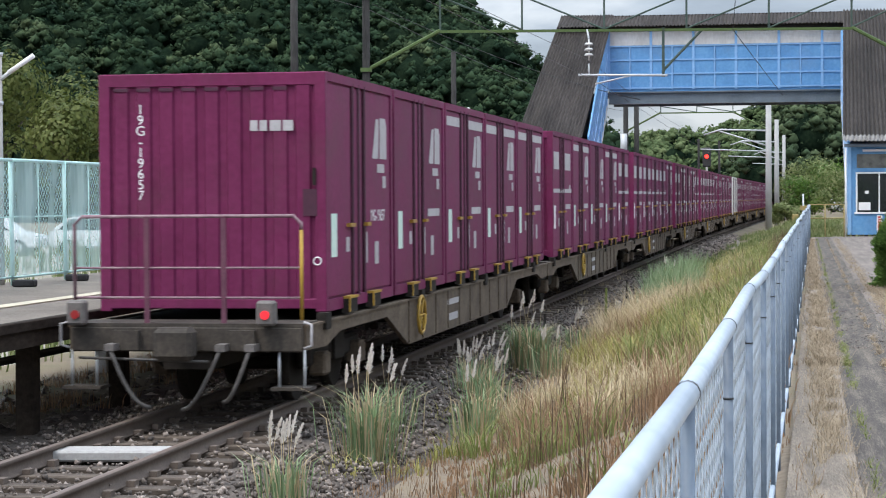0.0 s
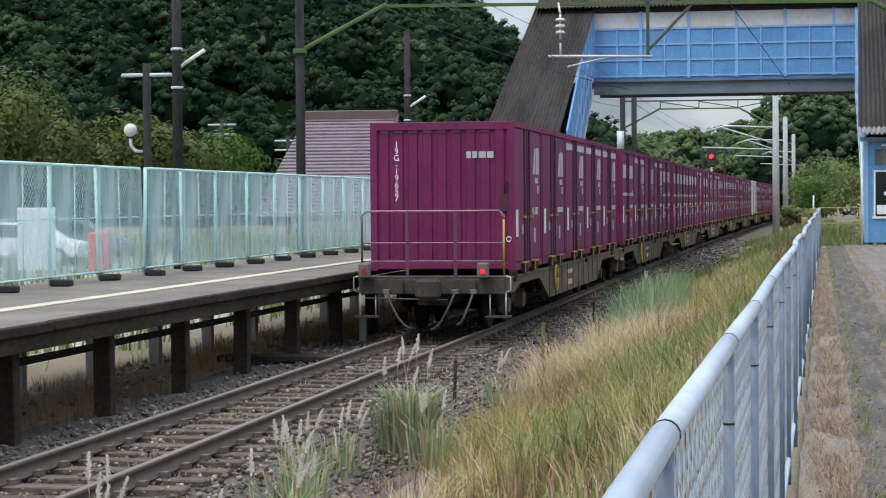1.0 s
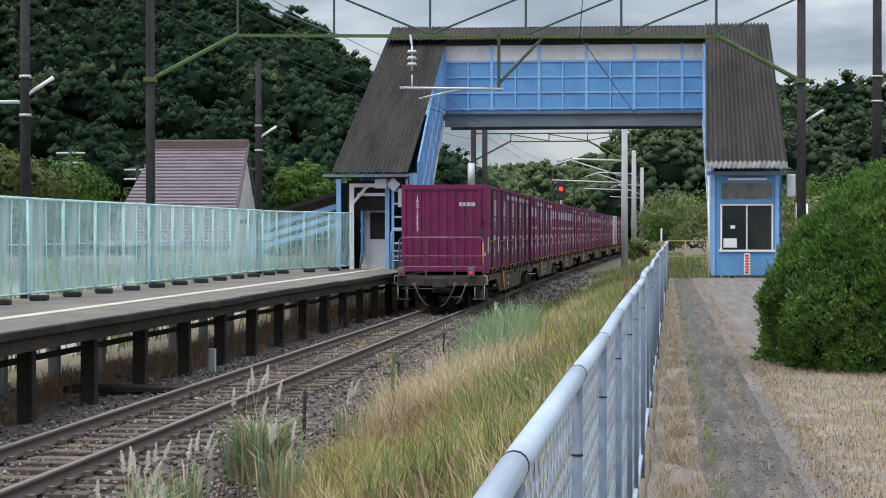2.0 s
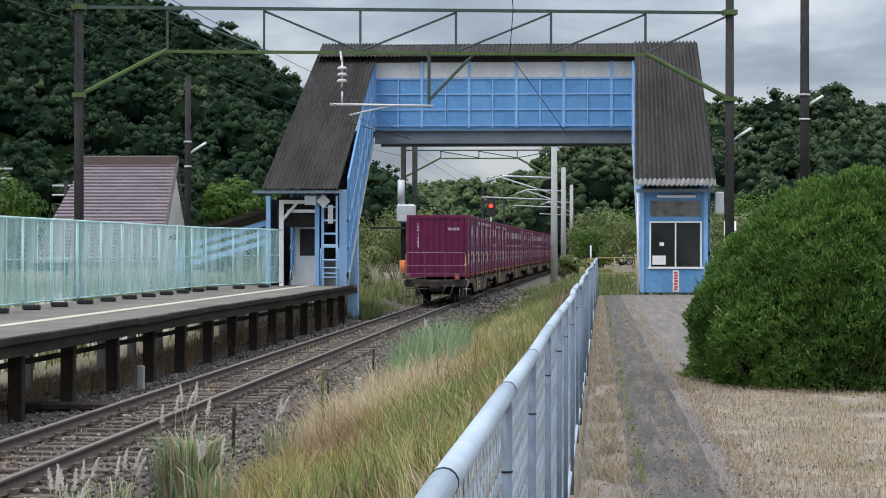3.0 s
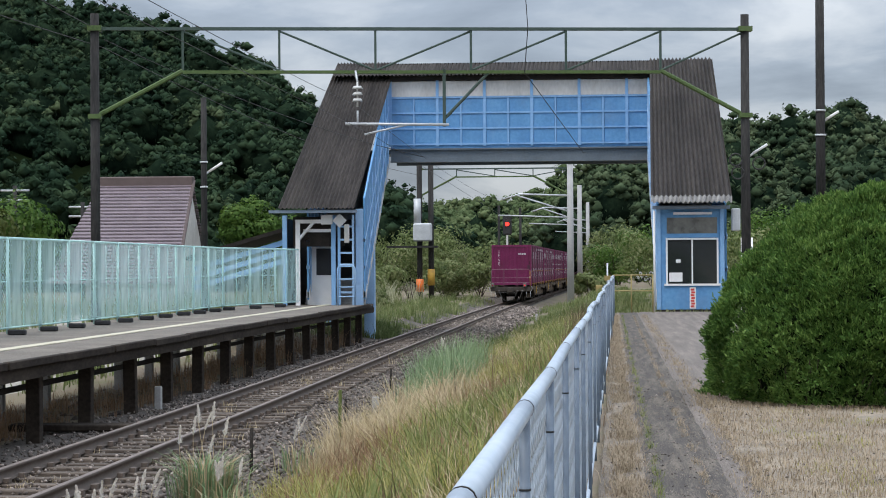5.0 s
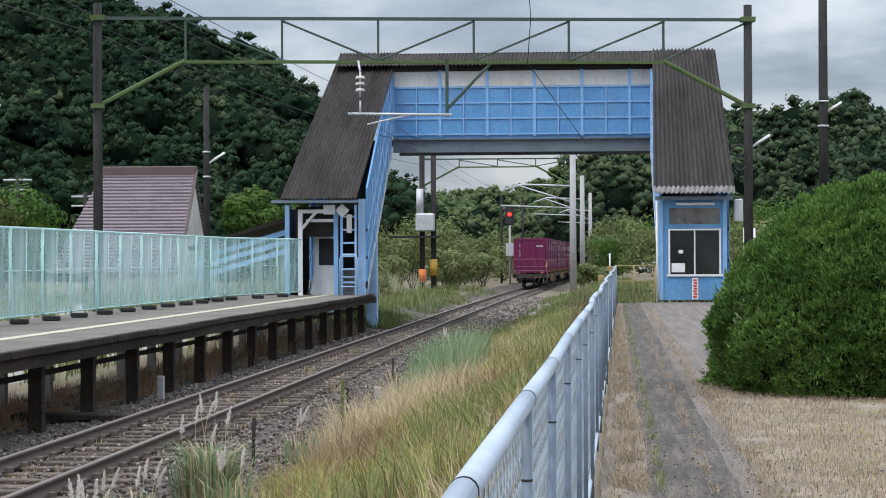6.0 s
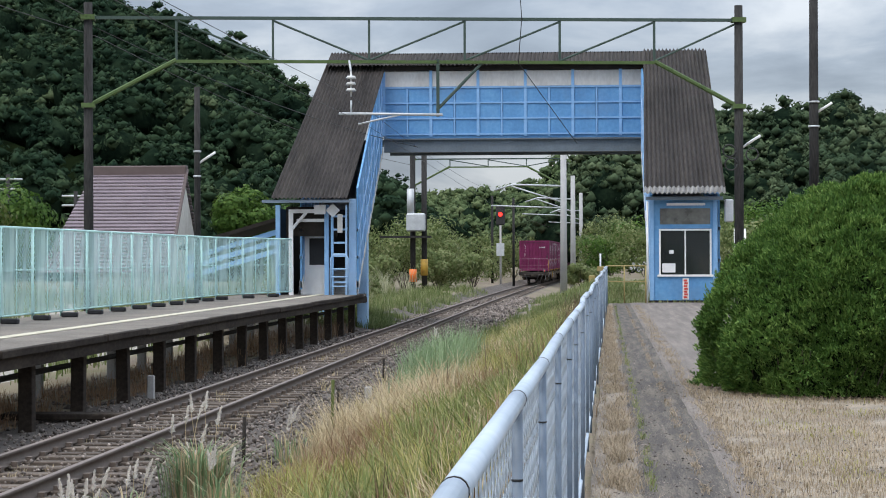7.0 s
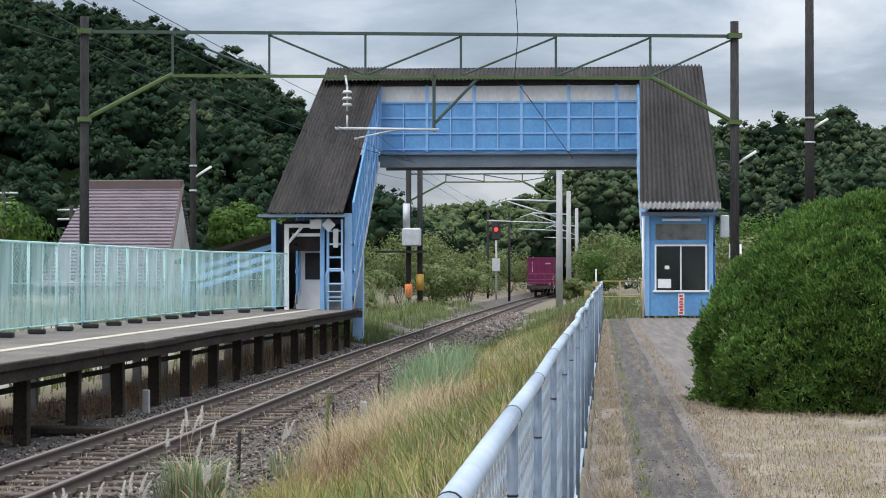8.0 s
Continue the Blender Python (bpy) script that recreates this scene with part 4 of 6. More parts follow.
# ---- wooded hills ----
def leaf_cloud(centers, radii, n_each, size, squash=0.8, rs=None, open_side=False):
    """Leaf quads spread over the upper shells of many crowns, tilted at random."""
    rs = rs or rng
    c = np.repeat(np.asarray(centers, float), n_each, axis=0)
    r = np.repeat(np.asarray(radii, float), n_each)
    n = len(c)
    d = rs.normal(size=(n, 3))
    d[:, 2] = d[:, 2] * 0.9 + 0.25
    d /= np.linalg.norm(d, axis=1)[:, None]
    if open_side:
        keep = 0.8 * d[:, 2] - 0.6 * d[:, 1] > -0.3
        c, r, d, n = c[keep], r[keep], d[keep], int(keep.sum())
    lump = 0.86 + 0.2 * np.sin(d[:, 0] * 6 + c[:, 0]) * np.cos(d[:, 1] * 6 + c[:, 1]) + 0.12 * np.sin(d[:, 2] * 9 + d[:, 0] * 8 + c[:, 1]) + rs.normal(0, 0.05, n)
    p = c + d * (r * lump)[:, None] * np.array([1, 1, squash])
    nrm = d + rs.normal(0, 0.2, (n, 3))
    nrm /= np.linalg.norm(nrm, axis=1)[:, None]
    t = np.cross(nrm, rs.normal(size=(n, 3)))
    t /= np.linalg.norm(t, axis=1)[:, None]
    b = np.cross(nrm, t)
    s = (np.asarray(size) * (0.6 + 0.8 * rs.random(n)))[:, None]
    v = np.stack([p - t * s, p - b * s * 0.55, p + t * s, p + b * s * 0.55], 1).reshape(-1, 3)
    return v, np.arange(4 * n).reshape(-1, 4)


def hillside(name, label, crest, d0, d1, spacing, n_each, leaf, size, seed, crown=1.0, material=L_HILL):
    """A slope below a crest line, given by bearing and rise (both as slopes seen from the path), with its wood."""
    rs = np.random.default_rng(seed)
    bx, be = [c[0] for c in crest], [c[1] for c in crest]

    def z_at(b, d):
        u = min(1.0, max(0.0, (d - d0) / (d1 - d0)))
        top = np.interp(b, bx, be) * d1 + EYE - 3.0 * crown
        return -0.8 + (top + 0.8) * (u ** 0.8) * (1 if d <= d1 else 1)
    hill = structure(empty(name), label, "hill")
    bs = np.linspace(bx[0], bx[-1], 40)
    ds = list(np.linspace(d0, d1, 10)) + [d1 * 1.25]
    verts = [(b * d, d, z_at(b, min(d, d1)) - 3.6) for d in ds for b in bs]
    w = len(bs)
    faces = [(j * w + i, j * w + i + 1, (j + 1) * w + i + 1, (j + 1) * w + i) for j in range(len(ds) - 1) for i in range(w - 1)]
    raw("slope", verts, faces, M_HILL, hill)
    cs, rr = [], []
    d = d0 + 2
    while d < d1 * 1.03:
        b = bx[0]
        while b < bx[-1]:
            dd = d + rs.normal(0, spacing * 0.35)
            bb = b + rs.normal(0, 0.3) * spacing / d
            r = spacing * (0.5 + 0.32 * rs.random()) * crown
            if rs.random() < 0.06:
                b += spacing / d
                continue
            cs.append((bb * dd, dd, z_at(bb, min(dd, d1)) + 1.2 + r * (0.1 + 0.9 * rs.random())))
            rr.append(r)
            b += spacing / d
        d += spacing * 0.95
    # each crown is a heap of leaf clumps
    k = 26
    d3 = rs.normal(size=(len(cs) * k, 3))
    d3[:, 2] = np.abs(d3[:, 2]) * 0.9 - 0.1
    d3 /= np.linalg.norm(d3, axis=1)[:, None]
    r3 = np.repeat(np.array(rr), k)
    c3 = np.repeat(np.array(cs), k, axis=0) + d3 * (r3 * (0.60 + 0.36 * rs.random(len(r3))))[:, None]
    keep = 0.8 * d3[:, 2] - 0.6 * d3[:, 1] > -0.2
    r3, c3 = r3[keep], c3[keep]
    bm = B()
    bmesh.ops.create_icosphere(bm, subdivisions=1, radius=1)
    base = np.array([v.co[:] for v in bm.verts])
    tri = np.array([[v.index for v in f.verts] for f in bm.faces])
    bm.free()
    rk = r3 * (0.17 + 0.16 * rs.random(len(r3)))
    v, f = leaf_cloud(c3, rk, n_each // k, size, 0.8, rs, True)
    ob = raw("wood", v, f, material, hill)
    ob["kind"], ob["label"] = "stuff", "dense broadleaf wood"
    # the mass of each leaf clump
    octa = np.array([(1, 0, 0), (0, 1, 0), (-1, 0, 0), (0, -1, 0), (0, 0, 1), (0, 0, -1)], float)
    eight = np.array([(0, 1, 4), (1, 2, 4), (2, 3, 4), (3, 0, 4), (1, 0, 5), (2, 1, 5), (3, 2, 5), (0, 3, 5)])
    a3 = rs.random(len(rk)) * 6.28
    turn = np.stack([np.stack([np.cos(a3), -np.sin(a3)], -1), np.stack([np.sin(a3), np.cos(a3)], -1)], 1)
    vv = np.repeat(octa[None], len(rk), 0)
    vv[:, :, :2] = np.einsum("nij,nkj->nki", turn, vv[:, :, :2])
    vv = vv * (rk[:, None, None] * 0.78) * (1 + rs.normal(0, 0.16, (len(rk), 6, 1))) * np.array([1, 1, 0.75]) + c3[:, None]
    ob = raw("leaf_clumps", vv.reshape(-1, 3), (eight[None] + 6 * np.arange(len(rk))[:, None, None]).reshape(-1, 3), material, hill)
    ob["kind"] = "stuff"
    # dark cores: the shade inside the crowns put into a near-black colour
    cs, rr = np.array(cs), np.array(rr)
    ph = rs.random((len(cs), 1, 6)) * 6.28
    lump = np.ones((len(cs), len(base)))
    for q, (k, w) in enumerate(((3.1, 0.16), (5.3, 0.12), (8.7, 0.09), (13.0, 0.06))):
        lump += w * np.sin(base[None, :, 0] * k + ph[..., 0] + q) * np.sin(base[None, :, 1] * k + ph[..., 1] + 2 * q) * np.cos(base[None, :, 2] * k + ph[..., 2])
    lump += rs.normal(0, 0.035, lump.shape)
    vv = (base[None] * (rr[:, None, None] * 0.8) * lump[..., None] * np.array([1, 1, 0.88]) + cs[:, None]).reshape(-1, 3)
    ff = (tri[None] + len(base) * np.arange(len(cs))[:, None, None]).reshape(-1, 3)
    raw("crown_shade_cores", vv, ff, M_CROWN, hill)["kind"] = "stuff"


S = 1 / 3800
hillside("hill_west", "steep hill covered with dark green broadleaf wood", [(-2066 * S, 505 * S), (-1591 * S, 530 * S), (-1269 * S, 485 * S), (-930 * S, 440 * S), (-760 * S, 382 * S), (-650 * S, 334 * S), (-560 * S, 292 * S), (-510 * S, 235 * S), (-450 * S, 140 * S), (-380 * S, 80 * S), (-310 * S, 25 * S)], 185, 330, 5.2, 416, 0, 0.25, 3)
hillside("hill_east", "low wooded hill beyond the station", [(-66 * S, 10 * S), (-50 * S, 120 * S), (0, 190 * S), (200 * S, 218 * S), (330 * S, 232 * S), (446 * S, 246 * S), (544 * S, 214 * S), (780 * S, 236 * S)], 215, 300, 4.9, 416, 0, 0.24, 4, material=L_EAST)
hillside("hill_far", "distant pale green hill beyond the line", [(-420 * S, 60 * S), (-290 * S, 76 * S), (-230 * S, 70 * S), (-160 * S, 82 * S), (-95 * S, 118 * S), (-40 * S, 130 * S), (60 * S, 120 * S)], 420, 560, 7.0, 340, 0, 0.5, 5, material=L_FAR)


# ---- trees and scrub ----
def tree(name, label, x, y, h, r, leaf_m, n=1500, size=0.22, group="", trunk=True, seed=0):
    rs = np.random.default_rng(seed)
    gz = ground_z(x, y)
    t = tagged(empty(name, pose(x, y, gz)), label, "tree" if trunk else "bush", group)
    bm = B()
    top = h * 0.75
    if trunk:
        rod(bm, (0, 0, -0.1), (0.1, 0, top * 0.55), 0.035 * h * 0.8, 8, 0.02 * h)
        for k in range(6):
            a = k * 1.05 + seed
            rod(bm, (0.1, 0, top * (0.35 + 0.04 * k)), (0.6 * r * math.cos(a), 0.6 * r * math.sin(a), top * (0.75 + 0.04 * k)), 0.012 * h, 6, 0.004 * h)
    else:
        for k in range(7):
            a = k * 0.9 + seed
            part("stem", rod(B(), (0.1 * math.cos(a), 0.1 * math.sin(a), -0.05), (0.5 * r * math.cos(a), 0.5 * r * math.sin(a), h * 0.6), 0.03, 5, 0.01), M_BARK, t)
    if trunk:
        part("trunk", bm, M_BARK, t)
    cs, rr = [], []
    for k in range(16):
        a, q = rs.random() * 6.28, rs.random() ** 0.5
        zz = h * (0.35 + 0.55 * rs.random()) if trunk else h * (0.2 + 0.6 * rs.random())
        w = r * (1 - 0.5 * abs(zz / h - 0.5))
        cs.append((q * w * 0.75 * math.cos(a), q * w * 0.75 * math.sin(a), zz))
        rr.append(r * (0.28 + 0.22 * rs.random()))
    v, f = leaf_cloud(cs, rr, n // 16, size, 0.9, rs)
    v = np.asarray(v)
    v[:, 2] = np.maximum(v[:, 2], 0.02)
    raw("crown", v, f, leaf_m, t)


# beyond the parking ground
for i, (x, y, h, r, m) in enumerate([(-33.5, 88, 7.6, 4.4, L_OLIVE), (-39.5, 90, 9.0, 4.8, L_OLIVE), (-45.5, 86, 9.6, 4.8, L_OLIVE), (-29, 92, 5.8, 3.2, L_OLIVE), (-52, 92, 10.0, 5.2, L_OLIVE), (-30, 104, 5.0, 3.6, L_TREE)]):
    tree("tree", "olive-green broadleaf tree behind the car park", x, y, h, r, m, 11000, 0.12, "trees behind the car park", seed=20 + i)
tree("tree", "bright green rounded tree beside the gabled house", -20.6, 122, 6.0, 2.3, L_TREE, 12000, 0.105, seed=31)
tree("tree", "bright green rounded tree beside the gabled house", -17.8, 124, 4.8, 2.2, L_TREE, 8000, 0.105, seed=32)
for i, (x, y, h, r) in enumerate([(-13.6, 112, 3.2, 1.9), (-15.5, 120, 4.6, 2.8), (-13.0, 140, 4.8, 2.6), (-14.5, 134, 5.0, 3.0), (-10.4, 136, 2.6, 1.9), (-10.8, 143, 4.2, 2.6), (-13.8, 129, 2.4, 1.7), (-11.6, 155, 5.2, 3.0), (-10.2, 170, 4.0, 2.4), (-9.4, 190, 4.4, 2.8), (-11.7, 104, 1.5, 1.2), (-12.6, 108, 1.9, 1.5), (-9.0, 150, 2.4, 1.8), (-8.8, 215, 4.5, 3.2)]):
    tree("bush", "pale green trackside scrub", x, y, h, r, L_SCRUB, 4400, 0.092, "scrub along the line", False, 40 + i)
for i, (x, y, h, r) in enumerate([(0.6, 150, 3.6, 2.4), (2.8, 140, 3.4, 2.4), (-0.6, 170, 3.6, 2.6), (4.4, 150, 4.5, 3.0), (1.0, 190, 5.0, 3.4), (7.5, 130, 4.0, 3.0), (10, 125, 5.0, 3.2), (5.5, 110, 2.8, 2.0), (8, 100, 3.5, 2.5), (4.9, 118, 1.9, 1.4), (12.5, 110, 4.4, 3.0), (-1.3, 136, 1.5, 1.1)]):
    tree("bush", "green bush at the edge of the station ground", x, y, h, r, L_SCRUB if i % 3 else L_TREE, 4400, 0.098, "bushes beyond the station", False, 60 + i)


def make_hedge():
    """The clipped yew dome."""
    cx, cy, rx, ry, h = 2.72, 21.7, 1.76, 1.8, 2.11
    hed = tagged(empty("hedge", pose(cx, cy, 0)), "large clipped dome of dense dark green yew", "hedge")
    rs = np.random.default_rng(5)

    def shell(n, lo, hi):
        z = rs.random(n) ** 0.9 * h
        a = np.where(rs.random(n) < 0.72, 3.0 + 3.4 * rs.random(n), rs.random(n) * 6.2832)
        u = z / h
        rad = np.where(u < 0.22, 0.94 + 0.06 * u / 0.22, np.clip(1 - (np.clip(u - 0.2, 0, 1) / 0.8) ** 1.6, 0, 1) ** 0.6)
        lump = 1 + 0.05 * np.sin(a * 5 + z * 3) + 0.035 * np.sin(a * 11 - z * 7) + rs.normal(0, 0.012, n)
        k = rad * lump * (lo + (hi - lo) * rs.random(n))
        return np.stack([rx * k * np.cos(a), ry * k * np.sin(a), z], 1), a, u
    # sprigs: each a fan of short needles; the surface swells and dips from sprig to sprig
    m, per = 25000, 8
    p, a, u = shell(m, 0.985, 1.015)
    dip = np.array([0.55 * noise.noise((q[0] * 3.2, q[1] * 3.2, q[2] * 3.2)) + 0.6 * noise.noise((q[0] * 8.5, q[1] * 8.5, q[2] * 8.5 + 7)) for q in p])
    face = np.stack([np.cos(a), np.sin(a), 0.1 + u * 1.6], 1)
    face /= np.linalg.norm(face, axis=1)[:, None]
    p = p + face * (0.155 * dip - 0.035 + rs.normal(0, 0.012, m))[:, None]
    grow = face + np.array([0, 0, 0.55]) + rs.normal(0, 0.35, (m, 3))
    k = np.repeat(np.arange(m), per)
    n = len(k)
    out = grow[k] + rs.normal(0, 0.55, (n, 3))
    out /= np.linalg.norm(out, axis=1)[:, None]
    side = np.cross(out, rs.normal(size=(n, 3)))
    side /= np.linalg.norm(side, axis=1)[:, None]
    p = p[k] + rs.normal(0, 0.014, (n, 3))
    p[:, 2] = np.maximum(p[:, 2], 0.02)
    s = (0.022 + 0.024 * rs.random(n))[:, None]
    v = np.stack([p - side * s * 0.2, p + out * s * 0.6 - side * s * 0.2, p + out * s * 1.2, p + side * s * 0.2], 1).reshape(-1, 3)
    ob = raw("needles", v, np.arange(4 * n).reshape(-1, 4), L_HEDGE, hed)
    # dark core: the shade behind the needles, put into its colour
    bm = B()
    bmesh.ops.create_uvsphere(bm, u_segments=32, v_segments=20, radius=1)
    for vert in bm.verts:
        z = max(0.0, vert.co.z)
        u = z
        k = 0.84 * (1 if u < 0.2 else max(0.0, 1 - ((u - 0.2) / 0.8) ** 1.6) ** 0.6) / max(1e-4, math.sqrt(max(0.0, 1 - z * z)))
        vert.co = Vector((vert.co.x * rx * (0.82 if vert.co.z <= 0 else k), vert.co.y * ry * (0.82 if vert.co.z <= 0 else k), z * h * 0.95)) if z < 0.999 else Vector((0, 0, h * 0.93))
    part("inner_shade_mass", bm, M_HILL, hed)
    for k in range(40):
        q = rs.random() * 3.1416 + 3.1416
        part("stem", rod(B(), (rx * 0.85 * math.cos(q), ry * 0.85 * math.sin(q), 0.0), (rx * 0.97 * math.cos(q + 0.1), ry * 0.97 * math.sin(q + 0.1), 0.25 + 0.2 * rs.random()), 0.008, 4, 0.003), M_BARK, hed)


make_hedge()


# ---- grasses ----
def blades(name, label, x, y, h, material, lean=0.35, width=0.006, zs=None, way=None):
    """Bent grass blades, three faces each."""
    n = len(x)
    z = np.array([ground_z(a, b) for a, b in zip(x, y)]) if zs is None else zs
    a = rng.random(n) * 6.2832 if way is None else way
    dx, dy = np.cos(a), np.sin(a)
    l = lean * h * (0.3 + rng.random(n))
    w = width * (0.6 + 0.8 * rng.random(n))
    px, py = -dy * w, dx * w
    rows = [np.stack([x - px, y - py, z - 0.02], 1), np.stack([x + px, y + py, z - 0.02], 1),
            np.stack([x + dx * l * 0.3 + px * 0.8, y + dy * l * 0.3 + py * 0.8, z + h * 0.6], 1), np.stack([x + dx * l * 0.3 - px * 0.8, y + dy * l * 0.3 - py * 0.8, z + h * 0.6], 1),
            np.stack([x + dx * l, y + dy * l, z + h], 1)]
    v = np.stack(rows, 1).reshape(-1, 3)
    f = np.array([(0, 1, 2), (0, 2, 3), (3, 2, 4)])
    f = (f[None] + 5 * np.arange(n)[:, None, None]).reshape(-1, 3)
    return tagged(raw(name, v, f, material), label, "grass", kind="stuff")


def patchy(n, x0, x1, y0, y1, seed, power=1.5, cut=0.0, scale=0.8):
    rs = np.random.default_rng(seed)
    y = y0 + (y1 - y0) * rs.random(n) ** power
    x = x0 + (x1 - x0) * rs.random(n)
    keep = np.array([noise.noise((a * scale, b * scale * 0.6, seed)) for a, b in zip(x, y)]) > cut
    return x[keep], y[keep]


def tufts(name, label, n_tufts, per, x0, x1, y0, y1, hmin, hmax, spread, material, seed, power=1.4, cut=-1.0, lean=0.55, width=0.005):
    """Grass in tufts: blades spring from a centre and bend outwards."""
    rs = np.random.default_rng(seed)
    cx, cy = patchy(n_tufts, x0, x1, y0, y1, seed, power, cut)
    size = 0.4 + 1.0 * rs.random(len(cx)) ** 1.6
    k = np.repeat(np.arange(len(cx)), per)
    dx, dy = rs.normal(0, spread, len(k)), rs.normal(0, spread, len(k))
    h = (hmin + (hmax - hmin) * rs.random(len(k))) * size[k]
    return blades(name, label, cx[k] + dx, cy[k] + dy, h, material, lean, width, way=np.arctan2(dy, dx) + rs.normal(0, 0.7, len(k)))


tufts("meadow_grass", "knee-high yellowing meadow grass beside the track", 1600, 36, -3.3, -0.8, 12, 60, 0.12, 0.46, 0.085, L_GRASS, 11, cut=0.13, lean=0.95, width=0.0042)
tufts("meadow_grass", "sparse yellowing tufts on bare brown ground", 150, 46, -3.6, -0.9, -3, 13, 0.10, 0.42, 0.10, L_VERGE, 31, power=1.0, cut=0.12, lean=0.9)
tufts("weed_stalks", "thin dead brown weed stalks among the grass", 330, 7, -3.6, -0.35, 2, 55, 0.25, 0.62, 0.07, L_STALK, 32, cut=-0.1, lean=0.25, width=0.004)
tufts("rust_weeds", "orange-brown patch of dry weeds", 110, 34, -2.9, -2.2, 19.5, 26, 0.12, 0.36, 0.1, L_RUST, 35, power=1.0, lean=0.8)
tufts("weed_stalks", "dead brown stalks along the foot of the fence", 260, 6, -0.85, -0.3, 12, 52, 0.25, 0.6, 0.05, L_STALK, 36, lean=0.3, width=0.004)
tufts("low_grass", "short withered grass between the taller tufts", 2200, 14, -3.8, -0.25, -2, 50, 0.04, 0.15, 0.10, L_RUST, 27)
tufts("green_grass", "fresh yellow-green grass close to the fence", 460, 36, -2.0, -0.8, 14, 50, 0.2, 0.52, 0.09, L_VERGE, 28, cut=0.05, lean=0.8)
tufts("straw_grass", "dry straw-coloured grass beside the fence", 1300, 30, -3.3, -0.5, 9, 60, 0.10, 0.42, 0.11, L_STRAW, 12, cut=0.1, lean=0.9)
tufts("straw_grass", "pale dry grass beside the ballast", 400, 40, -3.5, -2.4, 24, 36, 0.25, 0.6, 0.13, L_STRAW, 21, power=1.0, cut=0.0, lean=0.85)
tufts("rust_weeds", "rust-brown dry weeds beside the fence", 1100, 26, -3.2, -0.3, 0, 50, 0.12, 0.4, 0.12, L_RUST, 22, cut=0.1)
tufts("low_grass", "short grass growing into the ballast", 450, 18, -4.3, -3.3, 4, 60, 0.06, 0.22, 0.07, L_GRASS, 23, cut=0.15, lean=0.9)
tufts("reed_grass", "tall blue-green reeds beside the track", 150, 45, -3.5, -2.6, 35.5, 44, 0.4, 0.85, 0.13, L_REED, 13, power=1.0, cut=-0.25, width=0.008, lean=0.4)
tufts("track_weeds", "small weeds between the rails and sleepers", 60, 25, -7.0, -5.0, 14, 60, 0.05, 0.2, 0.08, L_STRAW, 24)
x, y = patchy(84000, 0.82, 5.0, 8, 24, 14, 1.5, -0.3, 1.5)
blades("dry_turf", "short dry turf beside the path", x, y, 0.008 + 0.05 * rng.random(len(x)) ** 2.2, L_TURF, 1.7, 0.0022, np.full(len(x), -0.004))
x, y = patchy(16000, 1.2, 5.0, 8, 22, 26, 1.5, 0.12, 1.6)
blades("dry_turf", "greenish tufts in the dry turf", x, y, 0.01 + 0.03 * rng.random(len(x)) ** 2, L_GRASS, 1.6, 0.0025, np.full(len(x), -0.004))
for sx, sw, cnt, tall in ((0.09, 0.06, 34000, 0.09), (0.27, 0.016, 4000, 0.05), (0.56, 0.018, 5000, 0.03), (0.84, 0.06, 11000, 0.055)):
    y = np.concatenate([7 + 50 * rng.random(cnt) ** 1.7, -4 + 11 * rng.random(cnt // 4)])
    x = sx + 0.0012 * y + rng.normal(0, sw, len(y))
    k = np.array([noise.noise((a * 6, b * 1.6, 9)) for a, b in zip(x, y)]) > -0.12
    x, y = x[k], y[k]
    blades("path_weeds", "dry weeds along the cracks of the path", x, y, 0.008 + tall * rng.random(len(x)) ** 2.5, L_VERGE if sx == 0.27 else L_TURF, 1.8, 0.0022, np.full(len(x), 0.012))
def scatter(name, label, n, x0, x1, y0, y1, lo, hi, z, material, seed):
    """Small stones strewn on the ground."""
    rs = np.random.default_rng(seed)
    octa = np.array([(1, 0, 0), (0, 1, 0), (-1, 0, 0), (0, -1, 0), (0, 0, 0.7), (0, 0, -0.5)], float)
    tri = np.array([(0, 1, 4), (1, 2, 4), (2, 3, 4), (3, 0, 4), (1, 0, 5), (2, 1, 5), (3, 2, 5), (0, 3, 5)])
    x, y = x0 + (x1 - x0) * rs.random(n), y0 + (y1 - y0) * rs.random(n) ** 1.6
    s = lo + (hi - lo) * rs.random(n) ** 3
    pts = octa[None] * s[:, None, None] * (0.6 + 0.8 * rs.random((n, 6, 3)))
    zz = np.array([ground_z(p, q) for p, q in zip(x, y)]) if z is None else np.full(n, z)
    pts += np.stack([x, y, zz], 1)[:, None]
    return tagged(raw(name, pts.reshape(-1, 3), (tri[None] + 6 * np.arange(n)[:, None, None]).reshape(-1, 3), material), label, "gravel", kind="stuff")


scatter("path_gravel", "loose grey-brown grit strewn over the path", 5000, 0.0, 1.0, 9, 40, 0.003, 0.012, 0.013, M_STONE, 61)
scatter("path_gravel", "loose grit between the dry turf", 5000, 0.85, 4.5, 8, 26, 0.003, 0.013, -0.004, M_STONE, 62)
scatter("rubble", "stones and rubble under the platform", 2600, -11.0, -8.0, 12, 70, 0.02, 0.09, None, M_STONE, 63)
tufts("under_platform_grass", "brown weeds under the platform", 200, 34, -10.6, -8.1, 14, 70, 0.15, 0.5, 0.14, L_RUST, 15)
tufts("verge_grass", "grass at the end of the platform", 90, 40, -9.2, -7.3, 70.7, 74, 0.25, 0.6, 0.14, L_SCRUB, 33, power=1.0, width=0.01)
tufts("verge_grass", "green verge beside the far line", 500, 26, -11.5, -7.5, 71, 140, 0.15, 0.5, 0.16, L_SCRUB, 16, cut=-0.2, width=0.012)
